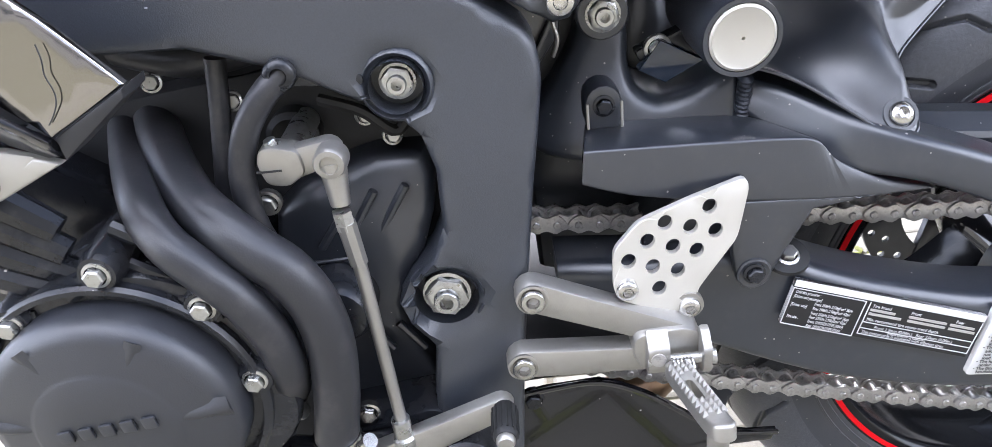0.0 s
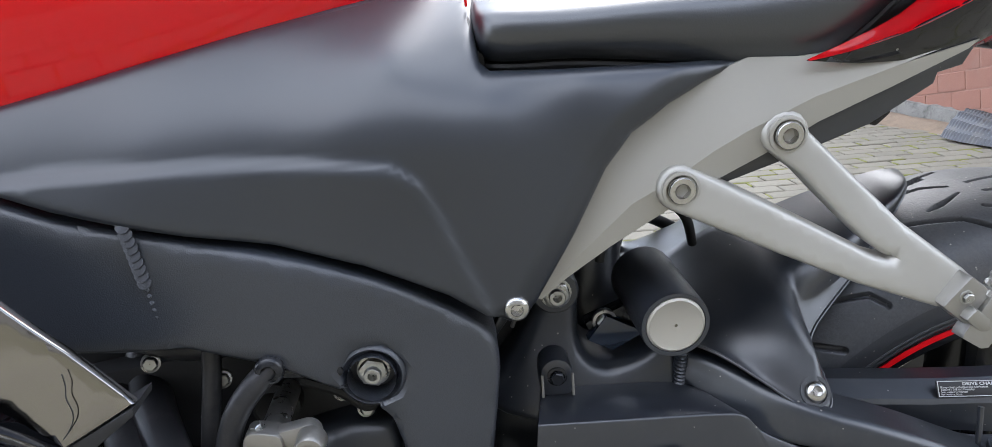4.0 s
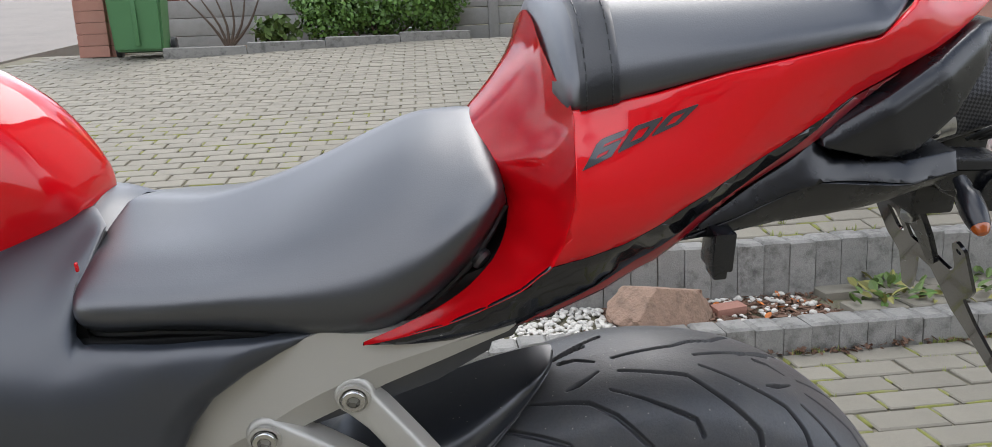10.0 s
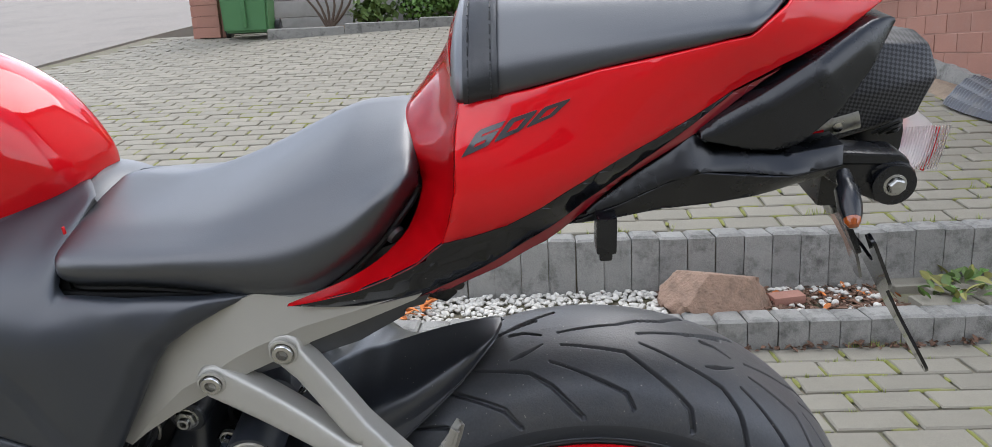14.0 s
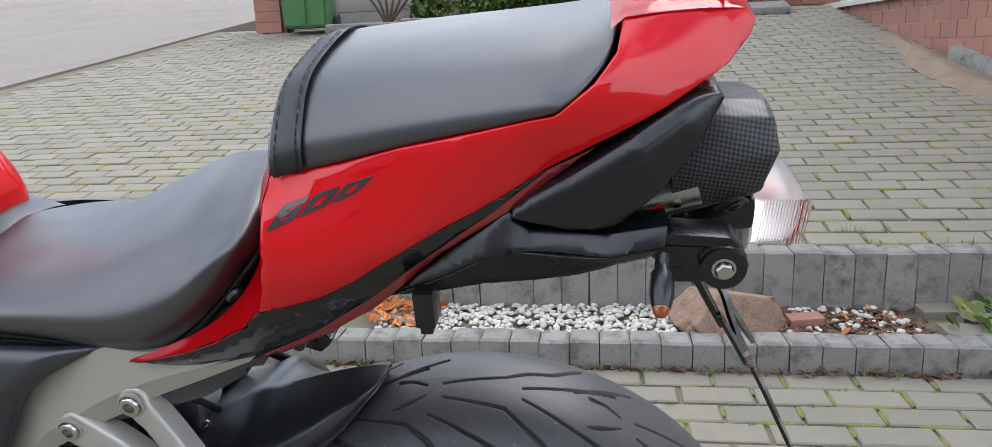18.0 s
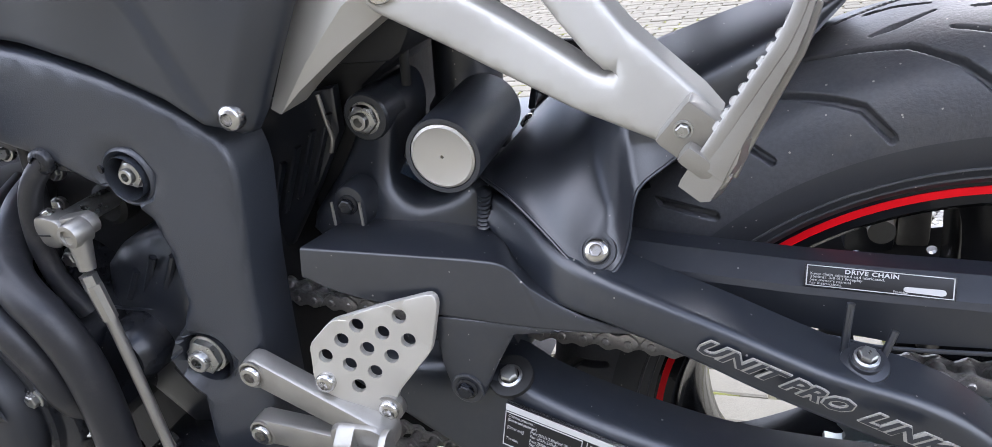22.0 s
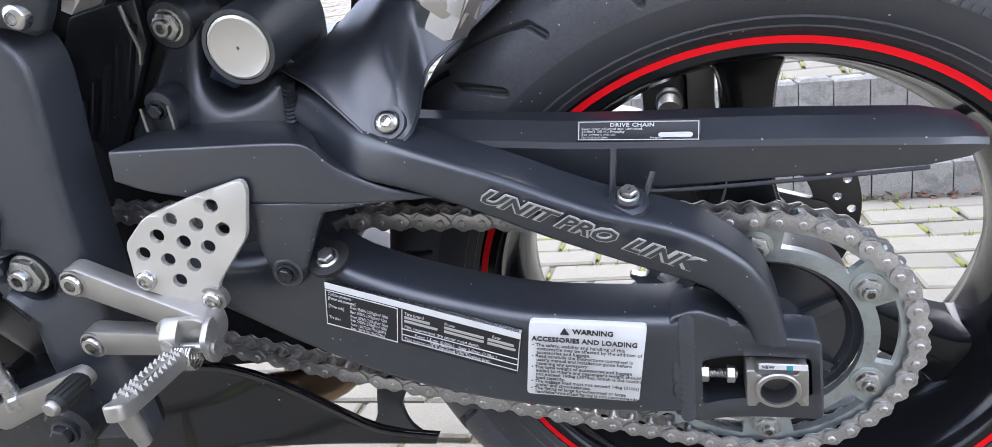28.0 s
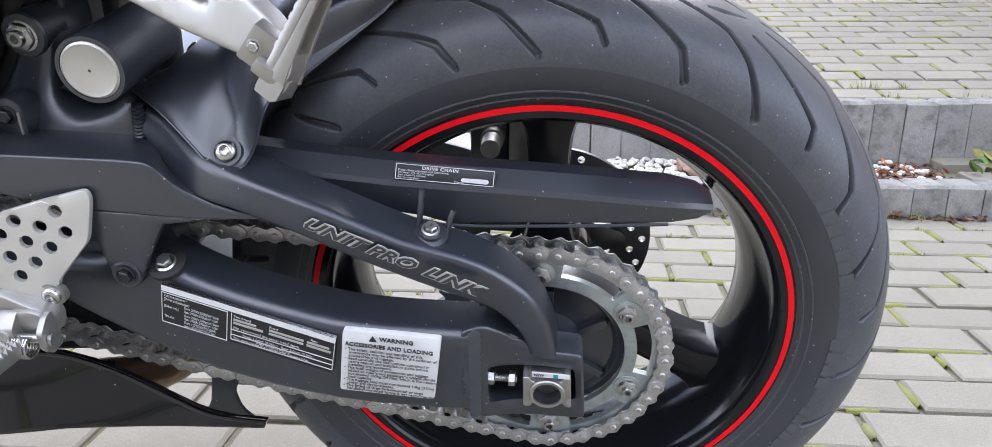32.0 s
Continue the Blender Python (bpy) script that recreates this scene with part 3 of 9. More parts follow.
for x, y, z, r in ((-0.5485, -0.1945, 0.611, 0.0), (-0.5385, -0.1955, 0.462, 0.0055)):
    part("recess_rim", lathe([(0.0225 + r, -0.004), (0.0215 + r, -0.001), (0.0198 + r, 0.0), (0.0182 + r, -0.0015), (0.0168 + r, -0.005), (0.0158 + r, -0.012)], (x, y, z), n=40, caps=False), FRAME_BLACK, fr, "", 60)
bolt(fr, (-0.5480, -0.1865, 0.6120), 0.0105, ZINC, "nut", "nut")
bolt(fr, (-0.538, -0.1930, 0.4645), 0.0155, ZINC, "nut", "pivot_nut")
weld = bmesh.new()
for i in range(17):
    t = i / 16
    c = Vector((-0.678 + 0.009 * t, 0, 0.730 - 0.072 * t))
    g = 1.0 if t < 0.55 else 0.35
    lathe([(0.001, -0.0016), (0.0042 * g, -0.0010), (0.0042 * g, 0.0000), (0.001, 0.0004)], (c.x, -0.2045 + 0.001 * t, c.z), (0.15, -1, 0.5), 10, weld)
part("weld_seam", weld, FRAME_BLACK, fr, "ribbed weld bead")
part("inner_frame", prism([(-0.90, 0.76), (-0.47, 0.60), (-0.49, 0.30), (-0.56, 0.30), (-0.54, 0.52), (-0.62, 0.62), (-0.90, 0.70)], 0.13, 0.19, 0.01), FRAME_BLACK, bike)

# side cover between tank and frame
COVER_LINE = [(-0.90, 0.783), (-0.80, 0.790), (-0.712, 0.807), (-0.604, 0.831), (-0.53, 0.844), (-0.478, 0.856), (-0.461, 0.848), (-0.464, 0.819), (-0.462, 0.801),
              (-0.456, 0.796), (-0.42, 0.7945), (-0.381, 0.794), (-0.286, 0.791), (-0.320, 0.779), (-0.344, 0.768), (-0.369, 0.752), (-0.386, 0.731), (-0.409, 0.690),
              (-0.436, 0.646), (-0.445, 0.635), (-0.455, 0.633), (-0.466, 0.642), (-0.494, 0.662), (-0.544, 0.687), (-0.596, 0.706), (-0.646, 0.719), (-0.718, 0.741), (-0.79, 0.770), (-0.90, 0.775)]
COVER_Y = [(-0.452, 0.644, -0.189), (-0.455, 0.69, -0.189), (-0.40, 0.74, -0.179), (-0.32, 0.787, -0.164), (-0.40, 0.79, -0.167), (-0.46, 0.797, -0.158), (-0.468, 0.815, -0.138), (-0.470, 0.835, -0.098), (-0.52, 0.805, -0.160), (-0.52, 0.790, -0.174), (-0.46, 0.785, -0.172), (-0.42, 0.775, -0.174), (-0.475, 0.85, -0.055),
           (-0.53, 0.842, -0.084), (-0.60, 0.83, -0.126), (-0.72, 0.805, -0.170), (-0.86, 0.78, -0.192), (-0.55, 0.775, -0.182), (-0.66, 0.77, -0.189), (-0.50, 0.72, -0.187),
           (-0.60, 0.72, -0.189), (-0.72, 0.745, -0.199)]
FIELD = [(-0.80, 0.7590), (-0.756, 0.7605), (-0.717, 0.7645), (-0.643, 0.7625), (-0.568, 0.7575), (-0.520, 0.752), (-0.502, 0.740), (-0.489, 0.712), (-0.478, 0.684), (-0.462, 0.645), (-0.462, 0.55), (-0.80, 0.60)]
deep = thin_plate(COVER_Y)


def cover_height(p):
    """The cover with its slightly raised lower field."""
    d = np.where(within(p, FIELD), edge_distance(p, [FIELD]), 0.0)
    k = np.clip(d / 0.007, 0, 1)
    rear = COVER_LINE[12:21]
    c = np.clip(1 - edge_distance(p, [rear + rear[::-1]]) / 0.017, 0, 1)
    return deep(p) - 0.0050 * k * k * (3 - 2 * k) + 0.011 * c


sc = part("side_cover", panel(COVER_LINE, cover_height, 0.006, 0.004, 0.0045), PLASTIC, bike, "dark matt plastic side cover", 45)
part("side_cover", panel([(-0.90, 0.783), (-0.80, 0.787), (-0.60, 0.789)] + COVER_LINE[11:], cover_height, 0.006, 0.004, 0.012, sides=(-1,)), PLASTIC, bike, "dark matt plastic side cover", 45)
bolt(sc, (-0.451, -0.187, 0.648), 0.0085, STEEL, "allen", label="polished button-head bolt")

# silver rear subframe
FOLD = [(-0.432, 0.641), (-0.404, 0.672), (-0.369, 0.704), (-0.339, 0.720), (-0.314, 0.736), (-0.293, 0.747), (-0.250, 0.766), (-0.194, 0.783), (-0.146, 0.7945)]
SUB_UP = [(-0.441, 0.644), (-0.415, 0.691), (-0.391, 0.733), (-0.373, 0.756), (-0.346, 0.772), (-0.290, 0.7925), (-0.258, 0.791), (-0.208, 0.794), (-0.146, 0.7975)]
SUB_LOW = [(-0.430, 0.641), (-0.414, 0.655), (-0.383, 0.675), (-0.351, 0.693), (-0.314, 0.714), (-0.280, 0.730), (-0.245, 0.749), (-0.197, 0.769), (-0.152, 0.789), (-0.146, 0.7935)]


def fold_height(slope):
    line = np.array(FOLD)

    def f(p):
        return -0.1630 + slope * edge_distance(p, [np.r_[line, line[::-1]].tolist()])
    return f


sub = both("subframe", SUB_UP + FOLD[-2::-1], fold_height(0.30), 0.0, 0.03, 0.007, SILVER, bike, "silver painted subframe rail", 22)
low_face = part("lower_facet", panel(FOLD + SUB_LOW[-2:0:-1], fold_height(0.16), 0.0, 0.03, 0.007), SILVER, sub, "", 22)
LOW = [(-0.345, 0.700), (-0.314, 0.716), (-0.26, 0.740), (-0.20, 0.765), (-0.146, 0.793), (-0.140, 0.789), (-0.147, 0.777), (-0.163, 0.773), (-0.165, 0.766), (-0.206, 0.742), (-0.26, 0.723), (-0.314, 0.706)]
part("inner_tray", prism(LOW, -0.152, 0.15, 0.002), BLACK_PLASTIC, bike, "black plastic under-seat tray")

# passenger footrest brackets
LOWER, UPPER = (-0.338, 0.713), (-0.269, 0.744)


def arc(c, r, a0, a1, n=9):
    return [(c[0] + r * math.cos(radians(a0 + (a1 - a0) * i / n)), c[1] + r * math.sin(radians(a0 + (a1 - a0) * i / n))) for i in range(n + 1)]


VEE = [(-0.2075, 0.6655), (-0.212, 0.666), (-0.221, 0.673), (-0.236, 0.689), (-0.261, 0.718)] + arc(UPPER, 0.0155, 215, 0) + [(-0.228, 0.716), (-0.201, 0.686), (-0.165, 0.656), (-0.156, 0.646), (-0.162, 0.632), (-0.183, 0.633), (-0.229, 0.648), (-0.275, 0.667), (-0.316, 0.686)]
VEE += arc(LOWER, 0.0155, 245, 52) + [(-0.290, 0.705), (-0.248, 0.682), (-0.219, 0.666), (-0.211, 0.6635)]
VEE_Y = [(-0.338, 0.713, -0.168), (-0.269, 0.744, -0.167), (-0.209, 0.664, -0.199), (-0.165, 0.645, -0.211), (-0.27, 0.68, -0.182), (-0.23, 0.71, -0.181)]
for s in (1, -1):
    pb = part("passenger_bracket", panel(VEE, VEE_Y, 0.0045, 0.016, 0.006, sides=(s,)), SILVER, bike, "silver cast V-shaped footrest bracket", 50)
    if s > 0:
        for q in (LOWER, UPPER):
            part("boss", lathe([(0.0125, 0), (0.0125, 0.0025), (0.0105, 0.003), (0.0105, 0.0005), (0, 0.0005)], (q[0], -0.1675, q[1]), n=28), SILVER, pb)
            bolt(pb, (q[0], -0.1675, q[1]), 0.0092, STEEL, "cap")
        for lo, hi, m in (((-0.011, -0.010, -0.012), (0.012, 0.008, 0.014), pose(-0.170, -0.210, 0.640, 0, 40, 0)), ((-0.014, -0.010, -0.006), (0.011, 0.009, 0.004), pose(-0.161, -0.218, 0.627, 0, 40, 0))):
            part("hinge", box(lo, hi, 0.003, None, m), ALU, pb, "worn aluminium footrest hinge")
        bolt(pb, (-0.172, -0.2205, 0.644), 0.0045, ZINC, "hex", "hinge_pin")
        way = Vector((0.0445, 0.007, 0.066)).normalized()
        up_side = Vector((-0.80, 0.30, 0.50))
        up_side = (up_side - way * up_side.dot(way)).normalized()
        across = way.cross(up_side)
        foot = Matrix(((up_side.x, across.x, way.x, -0.160), (up_side.y, across.y, way.y, -0.217), (up_side.z, across.z, way.z, 0.632), (0, 0, 0, 1)))

        def taper(x0, x1, y0, y1, tip, z0=-0.006, z1=0.0755):
            """A flange of the peg that narrows towards its tip and ends in a small upturned lip."""
            rings = []
            for i in range(9):
                t = i / 8
                k = 1 - (1 - tip) * t ** 0.8
                lift = 0.004 * max(0, t - 0.8) / 0.2
                z = z0 + (z1 - z0) * t
                q = rounded([(x0 * k + lift, y0 * (0.75 + 0.25 * k)), (x1 + lift, y0 * (0.75 + 0.25 * k)), (x1 + lift, y1 * (0.75 + 0.25 * k)), (x0 * k + lift, y1 * (0.75 + 0.25 * k))], 0.0009, 2)
                rings.append([foot @ Vector((a, b, z)) for a, b in q])
            return ring_faces(bmesh.new(), rings)
        pp = part("passenger_peg", taper(-0.0035, 0.0030, -0.0095, 0.0095, 0.85), ALU, pb, "folded serrated aluminium footrest", 45)
        part("peg_flange", taper(-0.0150, 0.0020, -0.0095, -0.0060, 0.38), ALU, pb, "", 45)
        part("peg_flange", taper(-0.0135, 0.0020, 0.0060, 0.0095, 0.40), ALU, pb, "", 45)
        part("peg_root", ring_faces(bmesh.new(), [[foot @ Vector((x * g, y, z)) for x, y in ((-0.0135, -0.0085), (0.003, -0.0085), (0.003, 0.0085), (-0.0135, 0.0085))] for z, g in ((-0.020, 0.75), (-0.017, 1.0), (0.004, 1.0), (0.014, 0.75))]), ALU, pb, "worn rounded footrest pivot", 50)
        for i in range(9):
            for y in (-0.0045, 0.0045):
                k = 1 - 0.03 * i
                tip = ring_faces(bmesh.new(), [[foot @ Vector((x, y * k + a * w, 0.012 + 0.0066 * i + b * w)) for a, b in ((-1, -1), (1, -1), (1, 1), (-1, 1))] for x, w in ((0.0025, 0.0026), (0.0048, 0.0020), (0.0058, 0.0008))])
                part("tooth", tip, ALU, pb)

# swingarm
ARM_UP = [(-0.46, 0.446), (-0.392, 0.450), (-0.345, 0.457), (-0.303, 0.4555), (-0.280, 0.4435), (-0.243, 0.430), (-0.200, 0.4185), (-0.158, 0.409), (-0.106, 0.4025), (-0.055, 0.399)]
ARM_LOW = [(-0.46, 0.420), (-0.392, 0.396), (-0.337, 0.374), (-0.262, 0.347), (-0.170, 0.328), (-0.091, 0.319), (-0.057, 0.318)]
ARM_Y = [(-0.45, 0.45, -0.150), (-0.36, 0.44, -0.172), (-0.30, 0.42, -0.181), (-0.16, 0.37, -0.190), (-0.06, 0.36, -0.184), (-0.10, 0.39, -0.186), (-0.25, 0.38, -0.186)]
arm = part("swingarm", beam(ARM_UP, ARM_LOW, ARM_Y, 0.045, 0.013, 0.008, 72), SWING_BLACK, bike, "black satin swingarm with a braced upper rail", 50)
BRACE_UP = [(-0.3205, 0.5645), (-0.300, 0.5605), (-0.284, 0.555), (-0.268, 0.549), (-0.239, 0.541), (-0.198, 0.528), (-0.160, 0.513), (-0.122, 0.494), (-0.099, 0.483), (-0.061, 0.469), (-0.034, 0.453), (-0.010, 0.430), (0.004, 0.402), (0.012, 0.366)]
BRACE_LOW = [(-0.322, 0.541), (-0.306, 0.527), (-0.290, 0.5165), (-0.266, 0.5125), (-0.232, 0.5085), (-0.199, 0.498), (-0.172, 0.486), (-0.142, 0.470), (-0.088, 0.442), (-0.053, 0.425), (-0.036, 0.414), (-0.019, 0.392), (-0.012, 0.372)]
BRACE_Y = [(-0.322, 0.555, -0.119), (-0.30, 0.55, -0.133), (-0.28, 0.54, -0.152), (-0.26, 0.53, -0.171), (-0.20, 0.515, -0.187), (-0.10, 0.462, -0.184), (-0.03, 0.43, -0.176), (0.003, 0.375, -0.172)]
part("upper_rail", beam(BRACE_UP, BRACE_LOW, BRACE_Y, 0.040, 0.008, 0.007, 90, 0.0006), SWING_BLACK, arm, "", 50)
HOLE = rounded([(-0.046, 0.3585), (0.026, 0.3535), (0.028, 0.3205), (-0.046, 0.3175)], 0.004, 3)
ENDP = rounded([(-0.066, 0.400), (-0.048, 0.402), (0.000, 0.3725), (0.032, 0.370), (0.036, 0.300), (-0.050, 0.302), (-0.066, 0.316)], 0.005, 3)
part("axle_plate", panel(ENDP, [(-0.06, 0.35, -0.186), (-0.04, 0.37, -0.173), (0.03, 0.36, -0.170), (0.03, 0.31, -0.170), (-0.04, 0.31, -0.173)], 0.003, 0.026, 0.008, [HOLE]), SWING_BLACK, arm)
part("axle_plate_back", prism([(-0.05, 0.36), (0.03, 0.36), (0.03, 0.318), (-0.05, 0.315)], -0.142, -0.135, 0), DARK, arm)
bead = bmesh.new()
for i in range(15):
    t = i / 14
    lathe([(0.001, -0.002), (0.0052, -0.001), (0.0052, 0.0006), (0.001, 0.0014)], (-0.0545 - 0.002 * t, -0.184, 0.399 - 0.081 * t), (0.1, -1, 0.4), 10, bead)
part("weld_seam", bead, SWING_BLACK, arm)
block = panel(rounded([(0.0035 + 0.86 * (x - 0.0035), 0.3365 + 0.82 * (z - 0.3365)) for x, z in [(-0.020, 0.356), (-0.0135, 0.356), (-0.012, 0.351), (0.018, 0.351), (0.0195, 0.356), (0.026, 0.356), (0.027, 0.317), (0.0205, 0.317), (0.019, 0.3215), (-0.011, 0.3215), (-0.0125, 0.317), (-0.020, 0.317)]], 0.0015, 2),
              lambda p: np.full(len(p), -0.178), 0.0012, 0.03, 0.008, [circle(0.0035, 0.3362, 0.0112, 28)])
ab = part("axle_block", block, ALU, arm, "bright aluminium chain adjuster block")
part("axle_bore", lathe([(0.0114, 0.0015), (0.0098, -0.010), (0.0, -0.011)], (0.0035, -0.1775, 0.3362), n=32, caps=False), DISC, arm, "dark hollow axle end")
part("axle_ring", lathe([(0.0150, 0), (0.0150, 0.002), (0.0142, 0.003), (0.0118, 0.003), (0.0114, -0.02), (0, -0.02)], (0.0035, -0.1775, 0.3362), n=36, caps=False), ALU, arm)
adj = part("adjuster_bolt", lathe([(0.0030, 0)] + [(0.0034 if k % 2 else 0.0028, 0.0008 * k) for k in range(1, 32)] + [(0.003, 0.026)], (-0.048, -0.168, 0.343), (1, 0, -0.05), 14), ZINC, arm)
for x, l in ((-0.0485, 0.007), (-0.029, 0.005)):
    part("adjuster_nut", lathe([(0.0064, 0), (0.0064, l), (0.0045, l + 0.0008)], (x, -0.168, 0.343 - 0.05 * (x + 0.048)), (1, 0, -0.05), 6), ZINC, adj)
part("sticker", prism([(-0.009, 0.3595), (0.022, 0.3575), (0.022, 0.3535), (-0.009, 0.3552)], -0.1795, -0.178, 0), LABEL_WHITE, arm)
part("teal_mark", prism([(0.0085, 0.3582), (0.0125, 0.3580), (0.0125, 0.3542), (0.0085, 0.3544)], -0.1799, -0.1793, 0), TEAL, arm)
letters("NEW", 0.0036, side(-0.0075, -0.1797, 0.3562, 3), PRINT_BLACK, arm)
part("arm_body", prism([(-0.47, 0.40), (-0.475, 0.535), (-0.45, 0.55), (-0.31, 0.555), (-0.29, 0.535), (-0.31, 0.46), (-0.36, 0.40), (-0.42, 0.385)], -0.082, 0.13, 0.012), SWING_BLACK, arm)
part("right_beam", prism([(-0.40, 0.50), (-0.10, 0.42), (0.04, 0.37), (0.04, 0.30), (-0.10, 0.31), (-0.40, 0.40)], 0.125, 0.165, 0.006), SWING_BLACK, arm)
part("cross_tube", lathe([(0.045, 0), (0.045, 0.28)], (-0.35, 0.14, 0.45), n=20), SWING_BLACK, arm)

seam = bmesh.new()
for i in range(10):
    t = i / 9
    lathe([(0.001, -0.003), (0.0055, -0.001), (0.0055, 0.0008), (0.001, 0.0024)], (-0.3205 - 0.003 * t, -0.1185 - 0.004 * t, 0.5655 - 0.026 * t), (0.1, -0.5, 1), 10, seam)
part("weld_seam", seam, SWING_BLACK, arm, "ribbed weld bead")

# ---- rear wheel ----
wheel = tagged(new("rear_wheel"), "")
wheel.parent = bike
HALF = [(-0.070, 0.222), (-0.079, 0.229), (-0.0875, 0.247), (-0.0905, 0.266), (-0.0885, 0.281), (-0.079, 0.2975), (-0.062, 0.3105), (-0.042, 0.3185), (-0.021, 0.3222), (0, 0.3234)]
sect = np.array(spline(HALF, 24, False))
sect = np.r_[sect[:72:6], sect[72:-1], sect[:71:-2] * (-1, 1), sect[66::-6] * (-1, 1)]
lat = np.r_[0, np.cumsum(np.linalg.norm(np.diff(sect, axis=0), axis=1))]
lat -= lat[int(np.argmax(sect[:, 1]))]
NU = 2300
turn = np.arange(NU) * 2 * math.pi / NU - 1.25 * math.pi
uu = turn * 0.3234
per = 0.2135


def groove(u, v, line, w0, w1, deep):
    """How deep a tapered cut lies at (u, v); line is a polyline, repeated round the tyre."""
    best = np.zeros(u.shape)
    n = len(line) - 1
    for i, ((a, b), (c, d)) in enumerate(zip(line, line[1:])):
        du, dv = c - a, d - b
        x = (u - a - du / 2 + per / 2) % per - per / 2 + du / 2
        t = np.clip((x * du + (v - b) * dv) / (du * du + dv * dv), 0, 1)
        far = np.hypot(x - t * du, v - b - t * dv)
        w = 0.8 * (w0 + (w1 - w0) * (i + t) / n)
        best = np.maximum(best, deep * np.clip((w - far) / 0.0021 + 0.35, 0, 1))
    return best


U, V = np.meshgrid(uu, lat, indexing="ij")
cut = np.zeros(U.shape)
SIDE_CUTS = [([(0.0245, 0.027), (-0.0245, 0.047), (-0.066, 0.060), (-0.090, 0.0785), (-0.107, 0.098), (-0.122, 0.1145)], 0.0014, 0.0042), ([(-0.090, 0.0505), (-0.135, 0.072), (-0.172, 0.088), (-0.1805, 0.103)], 0.0013, 0.0034),
             ([(-0.104, 0.030), (-0.140, 0.037), (-0.171, 0.0415), (-0.1945, 0.0595), (-0.224, 0.0785), (-0.246, 0.0935), (-0.258, 0.1155)], 0.0013, 0.0042),
             ([(-0.0475, 0.0406), (-0.0600, 0.0372)], 0.0006, 0.0034), ([(-0.0600, 0.0372), (-0.0700, 0.0335), (-0.0838, 0.0264)], 0.0034, 0.0006), ([(-0.0486, 0.0010), (-0.0640, 0.0020), (-0.0829, 0.0112)], 0.0030, 0.0010)]
FAR_CUTS = [([(-0.102, -0.010), (-0.167, 0.002), (-0.191, 0.014), (-0.219, 0.021), (-0.250, 0.045)], 0.0015, 0.0026), ([(-0.188, -0.011), (-0.233, 0.001), (-0.291, 0.019)], 0.0015, 0.0026), ([(-0.030, 0.001), (-0.061, 0.018), (-0.098, 0.034)], 0.0015, 0.0026)]
for s, cuts in ((-1, SIDE_CUTS), (1, FAR_CUTS)):
    for line, w0, w1 in cuts:
        cut = np.maximum(cut, groove(U - 0.640, V * s, line, w0, w1, 0.0060))
nrm = np.gradient(sect, axis=0)
nrm = np.c_[nrm[:, 1], -nrm[:, 0]] / np.linalg.norm(nrm, axis=1)[:, None]
R_ = sect[None, :, 1] + cut * nrm[None, :, 1] * np.where(nrm[None, :, 1] < 0, 1, -1)
Y_ = sect[None, :, 0] - np.sign(sect[None, :, 0]) * cut * np.abs(nrm[None, :, 0])
co = np.stack([R_ * np.cos(turn)[:, None], Y_, AXLE + R_ * np.sin(turn)[:, None]], -1).reshape(-1, 3)
NV = len(lat)
idx = np.arange(NU * NV).reshape(NU, NV)
nx = np.roll(idx, -1, 0)
quads = np.stack([idx[:, :-1], idx[:, 1:], nx[:, 1:], nx[:, :-1]], -1).reshape(-1, 4)
tyre = pydata("tyre", co, quads.tolist(), TYRE, wheel, "black sport tyre with curved tread grooves, dusty", 50)
tyre.data.materials.append(FLANK)
tyre.data.polygons.foreach_set("material_index", np.tile((np.maximum(sect[:-1, 1], sect[1:, 1]) < 0.2655).astype(np.int32), NU))


def arc_block(r0, r1, a0, a1, y0, y1, material, name, n=4):
    """A slightly raised block on the tyre's side wall."""
    bm = bmesh.new()
    rings = []
    for i in range(n + 1):
        a = radians(a0 + (a1 - a0) * i / n)
        c, s = math.cos(a), math.sin(a)
        rings.append([(r0 * c, y0 + 0.004, AXLE + r0 * s), (r0 * c, y0, AXLE + r0 * s), (r1 * c, y1, AXLE + r1 * s), (r1 * c, y1 + 0.004, AXLE + r1 * s)])
    ring_faces(bm, rings)
    return part(name, bm, material, tyre)


for k in range(7):
    arc_block(0.262, 0.274, 32 - 2.9 * k, 34.2 - 2.9 * k, -0.0912, -0.0909, SIDEWALL, "raised_mark")
for k in range(4):
    arc_block(0.258, 0.272, -1 - 3.4 * k, 1.6 - 3.4 * k, -0.0911, -0.0909, SIDEWALL, "raised_mark")
for k in range(7):
    arc_block(0.259, 0.269, -19 - 2.6 * k, -17.2 - 2.6 * k, -0.0911, -0.0909, SIDEWALL, "raised_mark")
for k in range(9):
    arc_block(0.262, 0.266, 66 - 1.5 * k, 66.9 - 1.5 * k, -0.0911, -0.0911, SIDEWALL, "raised_mark", 1)
for r, y in ((0.2335, -0.0812), (0.2405, -0.0850)):
    part("bead_line", lathe([(r - 0.0012, 0), (r - 0.0006, 0.0012), (r + 0.0006, 0.0012), (r + 0.0012, -0.001), (r - 0.0012, 0)], (0, y, AXLE), n=96, caps=False), TYRE, tyre)

